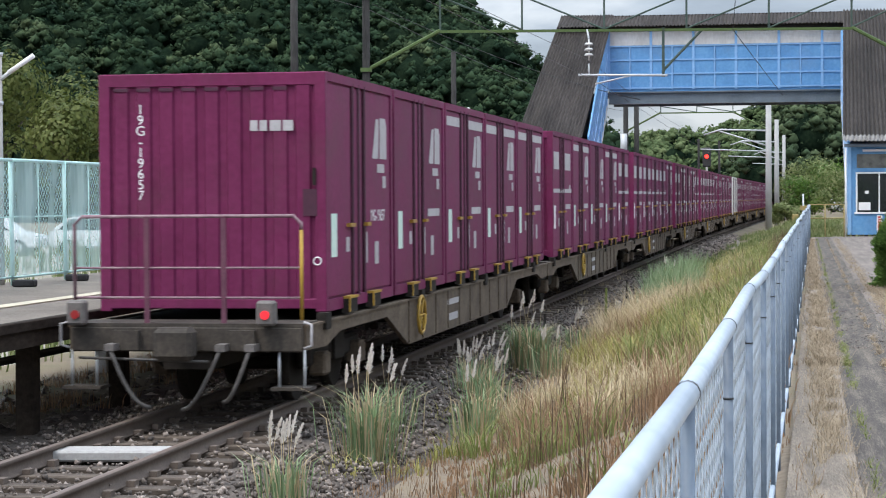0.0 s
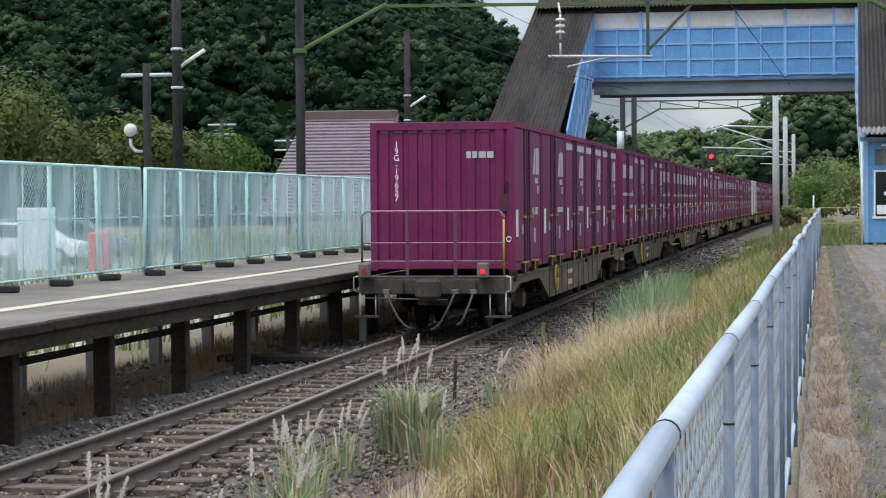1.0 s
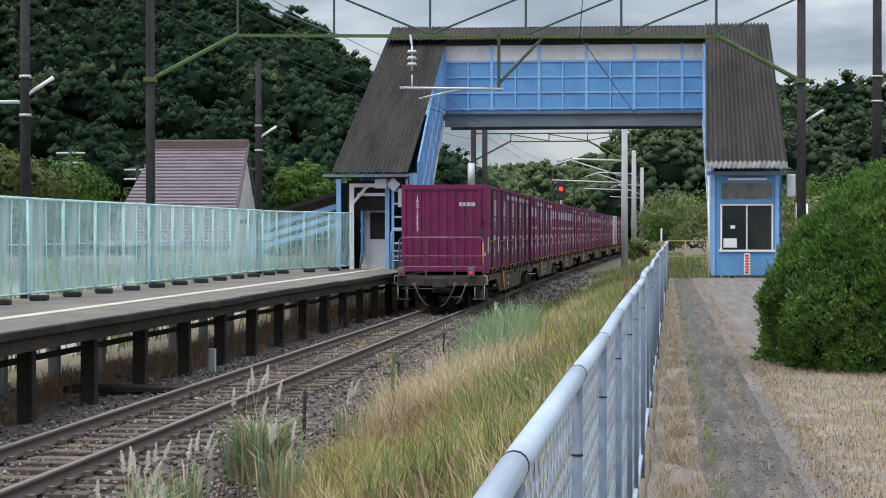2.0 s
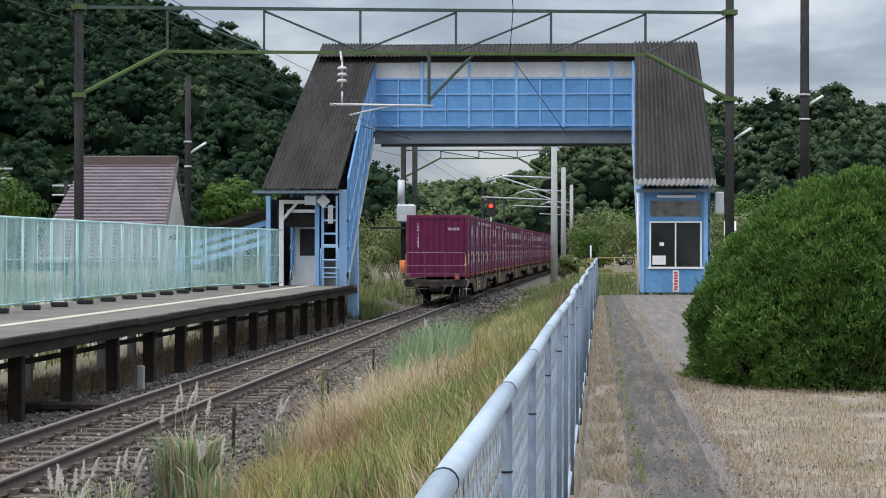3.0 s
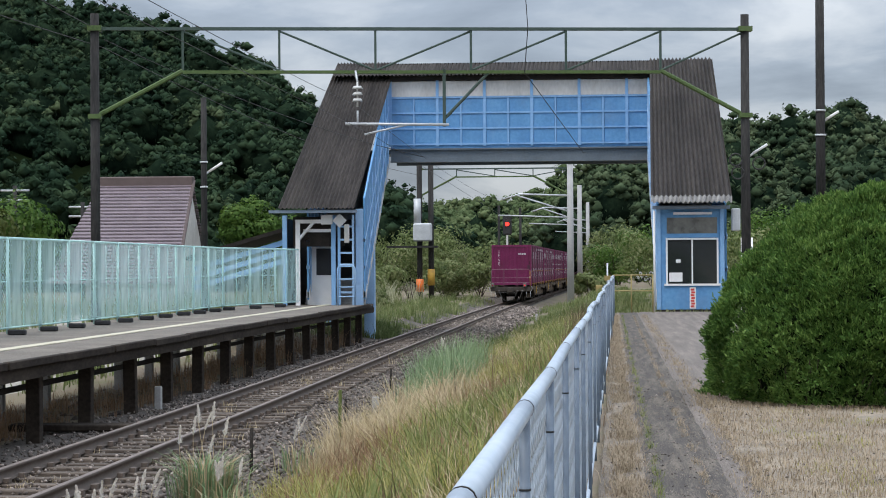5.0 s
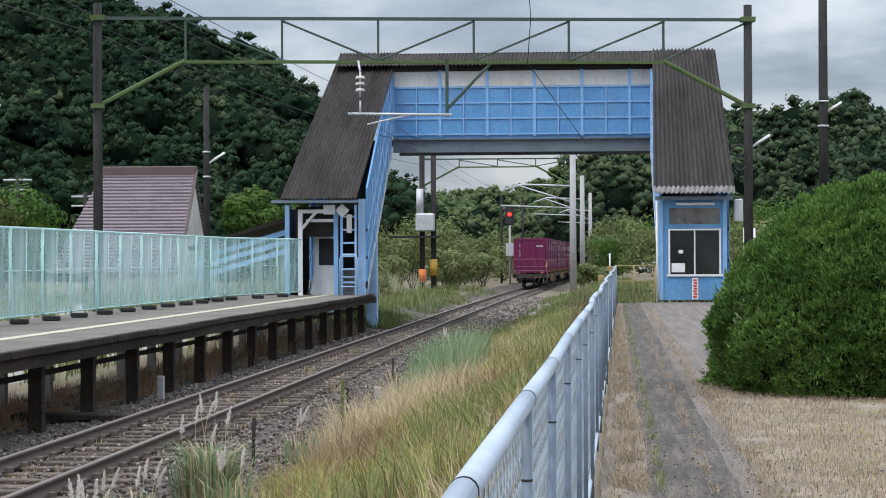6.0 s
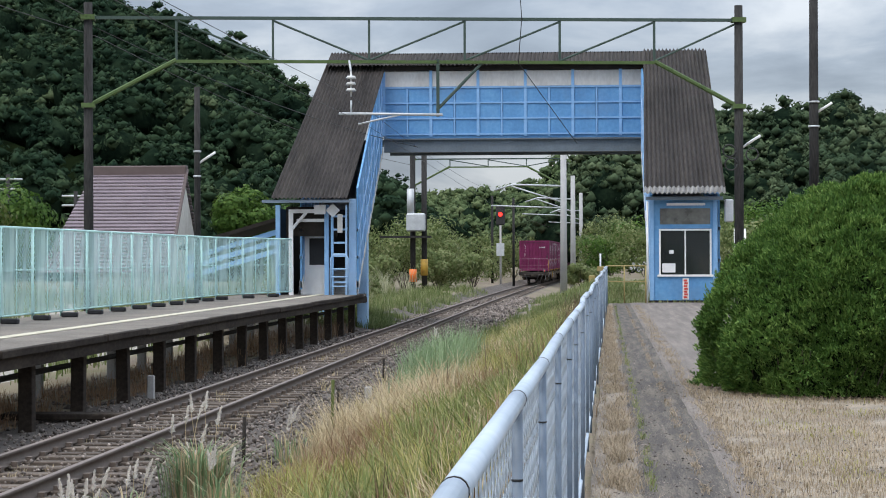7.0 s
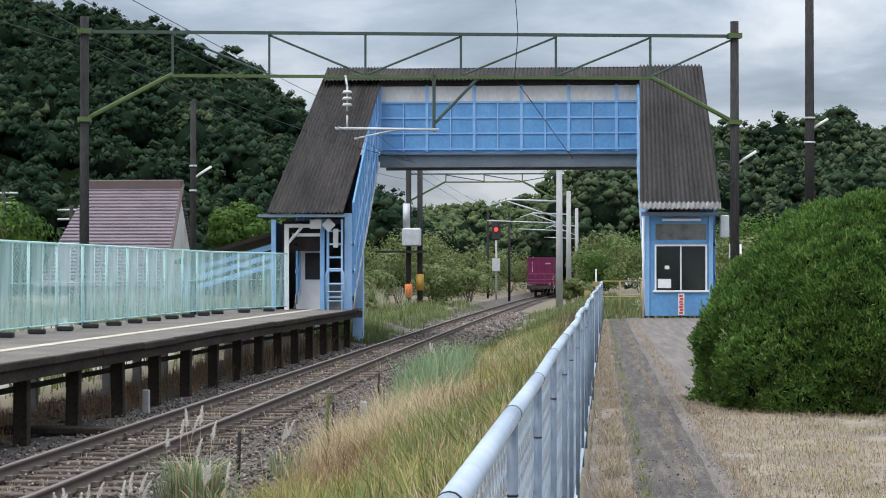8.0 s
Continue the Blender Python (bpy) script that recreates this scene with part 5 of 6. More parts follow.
tufts("verge_grass", "pale tall grass behind the far verge", 240, 34, -15, -12.2, 80, 126, 0.7, 1.7, 0.2, L_SCRUB, 25, cut=-0.1, width=0.014)
tufts("verge_grass", "pale plumed grass among the scrub", 85, 36, -14.2, -11.0, 92, 128, 0.6, 1.5, 0.22, L_PALE, 34, power=1.0, cut=0.0, width=0.014, lean=0.5)
tufts("verge_grass", "green verge beyond the path", 650, 26, -3.8, 1.0, 60, 130, 0.1, 0.32, 0.16, L_SCRUB, 17, cut=-0.15, width=0.012)
tufts("verge_grass", "mown green strip beyond the pipe gate", 900, 22, 0.3, 9, 61.5, 115, 0.05, 0.2, 0.2, L_SCRUB, 29, cut=-0.3, width=0.014)
tufts("lot_grass", "rough grass behind the platform", 900, 22, -30, -12.2, 20, 110, 0.4, 1.1, 0.25, L_SCRUB, 18, power=1.0, cut=-0.1, width=0.02)


def pampas(x, y, h, n, plumes, seed):
    rs = np.random.default_rng(seed)
    t = tagged(empty("silver_grass", pose(x, y, ground_z(x, y))), "tuft of silver grass with feathery pale plumes", "grass", "silver grass tufts")
    m = n
    bx, by = rs.normal(0, 0.12, m), rs.normal(0, 0.12, m)
    a = np.arctan2(by, bx) + rs.normal(0, 0.5, m)
    hh = h * (0.45 + 0.5 * rs.random(m))
    l = hh * (0.15 + 0.5 * rs.random(m))
    w = 0.007
    dx, dy = np.cos(a), np.sin(a)
    rows = [np.stack([bx - dy * w, by + dx * w, 0 * bx - 0.03], 1), np.stack([bx + dy * w, by - dx * w, 0 * bx - 0.03], 1),
            np.stack([bx + dx * l * 0.35 + dy * w, by + dy * l * 0.35 - dx * w, hh * 0.75], 1), np.stack([bx + dx * l * 0.35 - dy * w, by + dy * l * 0.35 + dx * w, hh * 0.75], 1),
            np.stack([bx + dx * l, by + dy * l, hh * 0.9], 1)]
    v = np.stack(rows, 1).reshape(-1, 3)
    f = np.array([(0, 1, 2), (0, 2, 3), (3, 2, 4)])
    raw("leaves", v[: 5 * (m * 2 // 3)], (f[None] + 5 * np.arange(m * 2 // 3)[:, None, None]).reshape(-1, 3), L_REED, t)
    raw("dry_leaves", v[5 * (m * 2 // 3):], (f[None] + 5 * np.arange(m - m * 2 // 3)[:, None, None]).reshape(-1, 3), L_STRAW, t)
    bm = B()
    for k in range(plumes):
        q = rs.random() * 6.28
        b0 = Vector((rs.normal(0, 0.08), rs.normal(0, 0.08), 0))
        tip = b0 + Vector((0.25 * math.cos(q) * h * rs.random(), 0.25 * math.sin(q) * h * rs.random(), h * (0.85 + 0.35 * rs.random())))
        stem = part("stem", rod(B(), b0, tip, 0.003, 4), L_STRAW, t)
        for j in range(90):
            s = 0.16 * j / 90
            c = tip + (tip - b0).normalized() * (1.5 * s - 0.05) + Vector((0.03 * s / 0.16, 0, -0.06 * (s / 0.16) ** 2))
            o = (Vector((rs.normal(0.3, 0.5), rs.normal(0, 0.5), rs.normal(-0.1, 0.5))) + (tip - b0).normalized() * 1.0).normalized() * (0.05 * (1 - 0.7 * s / 0.16))
            e = o.cross(Vector((0.3, 0.7, 0.5))).normalized() * 0.008
            bm.faces.new([bm.verts.new(p) for p in (c - e, c + e, c + o)])
    part("plumes", bm, L_PLUME, t, "feathery pale plumes")


for i, (x, y, h, n, k) in enumerate([(-4.15, 10.2, 0.95, 260, 9), (-4.25, 7.2, 0.6, 120, 8), (-3.95, 20.8, 0.92, 520, 7), (-4.2, 17.0, 0.58, 110, 5), (-3.8, 26.0, 0.5, 80, 3), (-3.55, 14.2, 0.65, 120, 4), (-4.35, 19.4, 0.5, 60, 4), (-3.6, 47.5, 0.7, 80, 5), (-4.4, 18.2, 0.55, 60, 4), (-3.5, 19.5, 0.6, 90, 4), (-4.4, 13.0, 0.7, 60, 5), (-3.4, 12.0, 0.6, 120, 2), (-4.2, 22.5, 0.45, 40, 3)]):
    pampas(x, y, h, n, k, 80 + i)


def stake(x, y, h, m, label):
    t = tagged(link("stake", rod(B(), (0, 0, -0.2), (0.02, 0, h), 0.022, 7), m), label, "stake", "stakes beside the track")
    t.matrix_basis = pose(x, y, ground_z(x, y))


stake(-3.42, 27.0, 0.9, L_OLIVE, "weedy green stake beside the track")
stake(-4.3, 25.5, 0.62, M_UNDER, "thin dark stake beside the track")
stake(-4.2, 41.0, 0.6, M_UNDER, "thin dark stake beside the track")
stake(-4.15, 33.5, 0.5, M_UNDER, "thin dark stake beside the track")


# ---- overhead line ----
def insulator(parent, x, y, z0, z1):
    bm = B()
    rod(bm, (x, y, z0), (x, y, z1), 0.025, 8)
    for k in range(3):
        z = z0 + (z1 - z0) * (0.25 + 0.25 * k)
        rod(bm, (x, y, z - 0.02), (x, y, z + 0.05), 0.14, 12, 0.10)
    part("insulator", bm, M_PORCELAIN, parent, "white porcelain insulator")


def gantry(y, xl, xr, top, h, base, label):
    g = tagged(empty("catenary_gantry"), label, "gantry", "gantries over the line")
    for x in (xl, xr):
        part("pole", rod(B(), (x, y, base), (x, y, top + 0.35), 0.135, 12, 0.11), M_POLE, g, "dark weathered pole")
        part("clamp", box(B(), x - 0.18, x + 0.18, y - 0.16, y + 0.16, top - 0.10, top + 0.03), M_GANTRY, g)
        part("clamp", box(B(), x - 0.17, x + 0.17, y - 0.16, y + 0.16, top - h - 1.25, top - h - 1.13), M_GANTRY, g)
    part("top_chord", box(B(), xl, xr, y - 0.05, y + 0.05, top - 0.08, top + 0.0), M_GANTRY_TOP, g)
    a, b = xl + 2.27, xr - 2.25
    part("bottom_chord", box(B(), a, b, y - 0.05, y + 0.05, top - h - 0.08, top - h), M_GANTRY, g)
    part("brace", rod(B(), (xl, y, top - h - 1.2), (a, y, top - h), 0.06, 6), M_GANTRY, g)
    part("brace", rod(B(), (xr, y, top - h - 1.2), (b, y, top - h), 0.06, 6), M_GANTRY, g)
    n = max(2, round((b - a) / 2.5))
    for i in range(n + 1):
        x = a + (b - a) * i / n
        part("strut", box(B(), x - 0.03, x + 0.03, y - 0.03, y + 0.03, top - h, top - 0.08), M_GANTRY_TOP, g)
        if i < n:
            x2 = a + (b - a) * (i + 1) / n
            lo, hi = (top - h, top - 0.1)
            p, q = ((x, y, hi), (x2, y, lo)) if i < 2 else ((x, y, lo), (x2, y, hi))
            part("diagonal", rod(B(), p, q, 0.028, 6), M_GANTRY_TOP, g)
    part("diagonal", rod(B(), (b, y, top - h), (xr, y, top - 0.1), 0.028, 6), M_GANTRY_TOP, g)
    return g


GY = 56.0
g1 = gantry(GY, -13.35, 3.70, 7.6, 1.13, -1.55, "green steel portal gantry on dark poles over the line")
# hanger, insulator and steady arm over the rails
tx = TRACK_X
insulator(g1, tx - 0.38, GY - 0.3, 5.5, 6.15)
part("hanger", rod(B(), (tx - 0.38, GY - 0.3, 6.15), (tx - 0.42, GY - 0.05, 6.45), 0.03), M_GALV, g1)
part("hanger", rod(B(), (tx - 0.38, GY - 0.3, 5.06), (tx - 0.38, GY - 0.3, 5.4), 0.025), M_GALV, g1)
part("arm", rod(B(), (tx - 0.7, GY - 0.3, 5.06), (tx + 2.0, GY - 0.3, 5.03), 0.035), M_GALV, g1, "galvanised steady arm")
part("arm", rod(B(), (tx - 0.2, GY - 0.3, 4.78), (tx + 0.9, GY - 0.3, 5.03), 0.025), M_GALV, g1)
part("hanger", box(B(), tx + 1.86, tx + 1.94, GY - 0.05, GY + 0.05, 5.0, 6.5), M_GANTRY_TOP, g1)
part("hanger", rod(B(), (tx + 1.9, GY, 5.2), (tx + 3.1, GY, 6.45), 0.04, 6), M_GANTRY_TOP, g1)
# the portal stands slightly askew to the line
gc = Vector((-4.9, GY, 0))
g1.matrix_basis = Matrix.Translation(gc) @ pose(0, 0, 0, 0, 0, 8) @ Matrix.Translation(-gc)
gantry(132.0, -11.6, -2.37, 7.4, 0.5, -1.0, "far portal gantry over the line")


def cantilever(x, y, top, label):
    g = tagged(empty("catenary_mast", pose(x, y, 0)), label, "mast", "masts along the line")
    part("mast", rod(B(), (0, 0, -1.2), (0, 0, top), 0.2, 12, 0.16), M_MAST, g)
    r = track_x(y) - x
    part("arm", tube(B(), [(0, 0, top - 1.7), (r * 0.7, 0, top - 1.6), (r * 0.95, 0, top - 1.9)], 0.05), M_GALV, g)
    part("arm", rod(B(), (0, 0, top - 2.6), (r * 0.75, 0, top - 1.65), 0.04), M_GALV, g)
    part("arm", rod(B(), (0, 0, top - 2.9), (r * 1.0, 0, top - 2.75), 0.035), M_GALV, g)


for i, (x, y, t) in enumerate([(-2.1, 118, 6.9), (-2.1, 156, 7.2), (-2.0, 205, 7.4), (-0.6, 250, 7.4), (0.6, 290, 7.4), (2.4, 330, 7.4)]):
    cantilever(x, y, t, "pale concrete catenary mast with steel arms")


def cable(pts, r, label, sag=0.0, n=10):
    bm = B()
    line = []
    for (a, b) in zip(pts, pts[1:]):
        a, b = Vector(a), Vector(b)
        for i in range(n):
            u = i / n
            line.append(a.lerp(b, u) - Vector((0, 0, sag * 4 * u * (1 - u))))
    line.append(Vector(pts[-1]))
    tube(bm, line, r, 4)
    return tagged(link("cable", bm, M_CABLE), label, "cable", "overhead wires")


cable([(tx, -25, 4.25), (tx, GY, 4.8), (tx, 132, 4.2), (track_x(205), 205, 4.2), (track_x(330), 330, 4.2)], 0.006, "thin contact wire over the rails")
cable([(tx, -25, 5.2), (tx - 0.38, GY, 5.56), (tx, 132, 5.2), (track_x(205), 205, 5.2), (track_x(330), 330, 5.2)], 0.006, "thin messenger wire over the rails", 0.4)
cable([(-13.6, -25, 6.8), (-13.35, GY, 7.2), (-11.6, 132, 7.0)], 0.012, "dark feeder cable between gantries", 0.5)
cable([(-13.3, 10, 9.0), (-13.35, GY, 7.6)], 0.012, "dark cable running down to the gantry", 0.2)
cable([(-13.3, GY, 7.4), (tx - 0.3, SPAN_Y - 0.5, 5.2)], 0.012, "slack cable beside the footbridge", 0.3)
cable([(tx + 4.2, GY - 8, 9.5), (tx + 4.1, GY, 7.55), (tx + 4.0, GY + 0.2, 6.4)], 0.012, "dark drop wire at the gantry", 0.0)
cable([(tx + 4.0, GY + 0.2, 6.4), (tx + 5.3, SPAN_Y - 0.3, 5.3)], 0.012, "dark drop wire at the gantry", 0.0)


def box_poles():
    g = tagged(empty("transformer_pole", pose(0, 0, 0)), "pair of dark poles with grey transformer boxes and warning wraps", "utility pole")
    for x in (-11.55, -10.85):
        part("pole", rod(B(), (x, 131, -1.1), (x, 131, 7.6), 0.17, 10), M_POLE, g)
    part("case", box(B(), -11.9, -10.75, 130.3, 130.8, 2.9, 4.0, bevel=0.08), M_GALV, g, "grey transformer case")
    part("case", rod(B(), (-11.65, 130.6, 4.0), (-11.65, 130.6, 5.5), 0.22), M_GALV, g)
    part("platform", box(B(), -13.5, -10.4, 130.2, 130.9, 2.5, 2.62), M_POLE, g)
    part("wrap", rod(B(), (-11.55, 131, -0.2), (-11.55, 131, 0.6), 0.23), M_ORANGE, g, "orange warning wrap")
    part("wrap", rod(B(), (-10.85, 131, 0.2), (-10.85, 131, 1.2), 0.23), M_YELLOW, g, "yellow warning wrap")


box_poles()


def signal():
    y = 168.0
    x = track_x(y) - 2.3
    g = tagged(empty("railway_signal", pose(x, y, 0)), "colour-light railway signal showing red on a black head", "signal")
    part("mast", rod(B(), (0, 0, -1.2), (0, 0, 3.8), 0.08), M_CONC, g)
    part("head", box(B(), -0.35, 0.35, -0.1, 0.1, 3.8, 5.4, bevel=0.1), M_CABLE, g, "black signal head")
    part("lamp", rod(B(), (0, -0.16, 4.65), (0, -0.101, 4.65), 0.16, 16), M_REDSIG, g, "lit red lamp")
    part("hood", tube(B(), [(-0.22, -0.3, 4.65), (-0.16, -0.3, 4.83), (0, -0.3, 4.9), (0.16, -0.3, 4.83), (0.22, -0.3, 4.65)], 0.02), M_CABLE, g)
    part("case", box(B(), -0.3, 0.3, -0.4, -0.1, 1.4, 2.4), M_GALV, g)
    for dx, h in ((-0.8, 6.2), (0.9, 6.0)):
        part("pole", rod(B(), (dx, 3, -1.0), (dx, 3, h), 0.1), M_POLE, g)


signal()


def lamp_post(x, y, top, arm_z, r, base, label, m=M_POLE):
    g = tagged(empty("lamp_post", pose(x, y, 0)), label, "lamp post", "lamp posts of the station")
    part("pole", rod(B(), (0, 0, base), (0, 0, top), r, 10, r * 0.8), m, g)
    part("bracket", rod(B(), (0, 0, arm_z - 0.05), (0.2, 0, arm_z + 0.1), 0.03), M_GALV, g)
    part("tube", rod(B(), (0.14, 0, arm_z + 0.06), (0.52, 0, arm_z + 0.30), 0.036), M_WHITE, g, "white tube lamp")
    for z in (arm_z - 0.4, arm_z + 0.3):
        part("band", rod(B(), (0, 0, z), (0, 0, z + 0.05), r * 1.1, 10), M_GALV, g)


lamp_post(-11.45, 37.8, 6.9, 3.8, 0.1, DECK_Z, "dark pole with a slanted white tube lamp")
lamp_post(-11.4, 60.0, 6.15, 4.0, 0.1, DECK_Z, "dark pole with a slanted white tube lamp")
lamp_post(-11.4, 19.5, 3.45, 3.1, 0.05, DECK_Z, "thin pale pole with a slanted white tube lamp", M_CONC)
lamp_post(6.05, 62.0, 10.5, 5.4, 0.15, -0.1, "tall dark utility pole with a slanted white lamp")
lamp_post(3.62 + 0.1, GY + 1.9, 4.5, 4.25, 0.05, -0.1, "slim dark pole with a slanted lamp")


def utility_pole(x, y, top, label):
    g = tagged(empty("utility_pole", pose(x, y, 0)), label, "utility pole")
    part("pole", rod(B(), (0, 0, -0.9), (0, 0, top), 0.085, 10), M_POLE, g)
    bm = B()
    bmesh.ops.create_uvsphere(bm, u_segments=20, v_segments=12, radius=0.14)
    bmesh.ops.translate(bm, verts=bm.verts, vec=(-0.34, -0.1, top - 1.42))
    part("globe", bm, M_PORCELAIN, g, "round pale globe lamp")
    part("lamp_arm", tube(B(), [(-0.34, -0.1, top - 1.6), (-0.33, -0.1, top - 1.75), (-0.24, -0.1, top - 1.86), (-0.08, -0.06, top - 1.88)], 0.035), M_GALV, g, "curved white lamp arm")
    part("crossarm", rod(B(), (-0.55, 0, top - 0.25), (0.55, 0, top - 0.25), 0.04), M_GALV, g)


utility_pole(-14.0, 44.0, 4.3, "dark pole with a round globe lamp on a curved arm")
for x, y, h in ((-36.5, 130, 6.5), (-33.5, 135, 5.6)):
    g = tagged(empty("utility_pole", pose(x, y, 0)), "distant utility pole with crossarms", "utility pole")
    part("pole", rod(B(), (0, 0, -0.9), (0, 0, h), 0.14), M_POLE, g)
    for k in range(2):
        part("crossarm", rod(B(), (-0.9, 0, h - 0.3 - 0.6 * k), (0.9, 0, h - 0.3 - 0.6 * k), 0.06), M_GALV, g)
g = tagged(empty("white_mast", pose(3.75, 61.2, 0)), "cluster of white conduits on the pole beside the booth", "conduit")
for dx in (0.0, 0.28):
    part("pipe", rod(B(), (dx, 0, -0.1), (dx, 0, 2.1), 0.03), M_WHITE, g)
part("case", box(B(), -0.02, 0.3, -0.12, -0.04, 0.9, 1.5), M_GALV, g)


# ---- house, cars, small station things ----
def house():
    h = tagged(empty("house", pose(-26.1, 115.6, -0.8)), "small gabled house with faded rose metal roof and white wall", "house")
    w, d, eave, ridge = 2.45, 9.5, 2.0, 7.1
    bm = B()
    prism(bm, [(0, 0), (d, 0), (d, eave - 0.35), (d / 2, ridge - 0.25), (0, eave - 0.35)], "x", -w, w)
    part("wall", bm, M_CREAM, h, "white board wall")
    n = 30
    for s in (0, 1):
        for k in range(n):
            u0, u1 = k / n, (k + 1) / n
            def pt(u):
                y = -0.5 + (d / 2 + 0.5) * u
                return (y if s == 0 else d - y), eave - 0.7 + (ridge - eave + 0.7) * u
            (ya, za), (yb, zb) = pt(u0), pt(u1)
            flare = 0.2 + 1.9 * (1 - u0)
            flare2 = 0.15
            bm = B()
            vs = [bm.verts.new(p) for p in ((-w - flare, ya, za + 0.09), (w + flare2, ya, za + 0.09), (w + flare2, yb, zb), (-w - 0.2 - 1.9 * (1 - u1), yb, zb))]
            lo = [bm.verts.new(v.co - Vector((0, 0, 0.06))) for v in vs]
            bm.faces.new(vs)
            bm.faces.new(list(reversed(lo)))
            for i in range(4):
                bm.faces.new((vs[i], lo[i], lo[(i + 1) % 4], vs[(i + 1) % 4]))
            bmesh.ops.recalc_face_normals(bm, faces=bm.faces)
            part("roof_strip", bm, M_HOUSEROOF, h)
    part("ridge_cap", box(B(), -w - 0.25, w + 0.2, d / 2 - 0.3, d / 2 + 0.3, ridge - 0.35, ridge + 0.25, bevel=0.05), M_RIDGE, h, "brown ridge cap")
    part("barge_board", rod(B(), (w + 0.2, -0.5, eave - 0.75), (w + 0.2, d / 2, ridge), 0.1, 6), M_RIDGE, h)


house()


def car(x, y, rz, m, label):
    c = tagged(empty("car", pose(x, y, ground_z(x, y), 0, 0, rz)), label, "car", "cars in the car park")
    bm = B()
    prism(bm, [(-2.1, 0.3), (2.1, 0.3), (2.15, 0.75), (1.2, 0.95), (0.5, 1.48), (-1.3, 1.5), (-2.0, 1.0), (-2.15, 0.8)], "y", -0.8, 0.8)
    bmesh.ops.bevel(bm, geom=bm.edges[:], offset=0.07, segments=2, affect="EDGES")
    part("body", bm, m, c)
    bm = B()
    prism(bm, [(1.0, 0.98), (0.45, 1.4), (-1.2, 1.42), (-1.75, 1.0)], "y", -0.815, 0.815)
    part("window", bm, M_GLASS, c)
    for wx in (-1.35, 1.35):
        for wy in (-0.78, 0.78):
            wh = part("wheel", rod(B(), (wx, wy - 0.1, 0.31), (wx, wy + 0.1, 0.31), 0.31, 16), M_RUBBER, c)
            part("rim", rod(B(), (wx, wy - 0.11, 0.31), (wx, wy + 0.11, 0.31), 0.19, 12), M_GALV, wh)


car(-31.4, 70, 4, M_CARWHITE, "white hatchback parked behind the platform fence")
car(-26.8, 75, 8, M_CARGREY, "dark grey car parked behind the platform fence")
car(-26.6, 70, 2, M_CARWHITE, "white estate car parked behind the platform fence")
car(-36.3, 71, 2, M_CARGREY, "dark grey car parked behind the platform fence")
car(3.9, 172, 20, M_CARWHITE, "white car beyond the pipe gate")

b = tagged(empty("notice_board", pose(-11.4, 30.4, DECK_Z)), "plain white board on two legs on the platform", "board")
part("panel", box(B(), -0.03, 0.03, -0.28, 0.28, 0.22, 1.15, bevel=0.01), M_WHITE, b)
for dy in (-0.22, 0.22):
    part("leg", rod(B(), (0, dy, 0), (0, dy, 0.25), 0.02), M_GALV, b)
b.matrix_basis = pose(-11.4, 30.4, DECK_Z, 0, 0, -70)
b = tagged(empty("red_box", pose(-13.2, 38.5, -1.33)), "red metal box on a post behind the fence", "box")
part("case", box(B(), -0.2, 0.2, -0.12, 0.12, 1.38, 2.13, bevel=0.04), M_RED, b)
part("post", rod(B(), (0, 0, -0.1), (0, 0, 1.38), 0.05), M_RED, b)
m = tagged(link("marker_post", box(B(), -0.06, 0.06, -0.06, 0.06, -0.2, 0.35, bevel=0.015), M_CONC), "short white marker post under the platform", "marker post")
m.matrix_basis = pose(-7.75, 36.5, -1.05)
p = tagged(link("cable_cover", box(B(), -0.9, 0.9, -0.25, 0.25, 0, 0.1, bevel=0.02), M_TIMBER), "flat tarred cover board beside the track", "cover")
p.matrix_basis = pose(-8.0, 31.5, -1.08)
for i, (x, y) in enumerate([(-4.1, 37.5), (-3.2, 95)]):
    p = tagged(link("marker_post", box(B(), -0.06, 0.06, -0.06, 0.06, -0.1, 0.3, bevel=0.015), M_CONC), "short white trackside marker post", "marker post")
    p.matrix_basis = pose(x, y, ground_z(x, y))
p = tagged(link("timber", box(B(), -0.55, 0.55, -0.2, 0.2, 0, 0.1, bevel=0.02), M_CONC), "pale loose board between the rails", "board")
p.matrix_basis = pose(TRACK_X - 0.1, 8.9, RAIL - 0.15, 0, 0, 8)


def crossing():
    g = tagged(empty("crossing_barrier", pose(-0.6, 128, -0.3)), "yellow and black level-crossing barrier beyond the station", "barrier")
    part("case", box(B(), -0.2, 0.2, -0.2, 0.2, -0.6, 0.5, bevel=0.03), M_GATE, g)
    part("mast", rod(B(), (0.5, 0, -0.6), (0.5, 0, 1.8), 0.05), M_GALV, g)
    part("cross_board", box(B(), 0.3, 0.75, -0.05, 0.0, 0.75, 1.05, bevel=0.02), M_GATE, g)


crossing()


def pole_coil(x, y, z, r):
    c = tagged(link("cable_coil", tube(B(), [(x + r * math.cos(a), y, z + r * math.sin(a)) for a in np.linspace(0, 6.2832, 17)], 0.02), M_CABLE), "coil of spare cable hung on the gantry pole", "cable coil", "cable coils")


for x, z in ((3.35, 4.1), (3.95, 4.0), (3.4, 3.75)):
    pole_coil(x, GY + 1.0, z, 0.16)


# ---- freight train ----
CW, CL, CZ0, CZ1 = 1.225, 3.68, 1.03, 3.53
PITCH, CAR = 3.79, 20.45


def words(text, size, parent, m, material=M_WHITE, line=0.9, align="CENTER"):
    cu = bpy.data.curves.new("writing", "FONT")
    cu.body, cu.size, cu.align_x, cu.space_line, cu.extrude = text, size, align, line, 0.001
    cu.materials.append(material)
    ob = new("writing", cu)
    ob.parent = parent
    ob.matrix_basis = m
    return ob


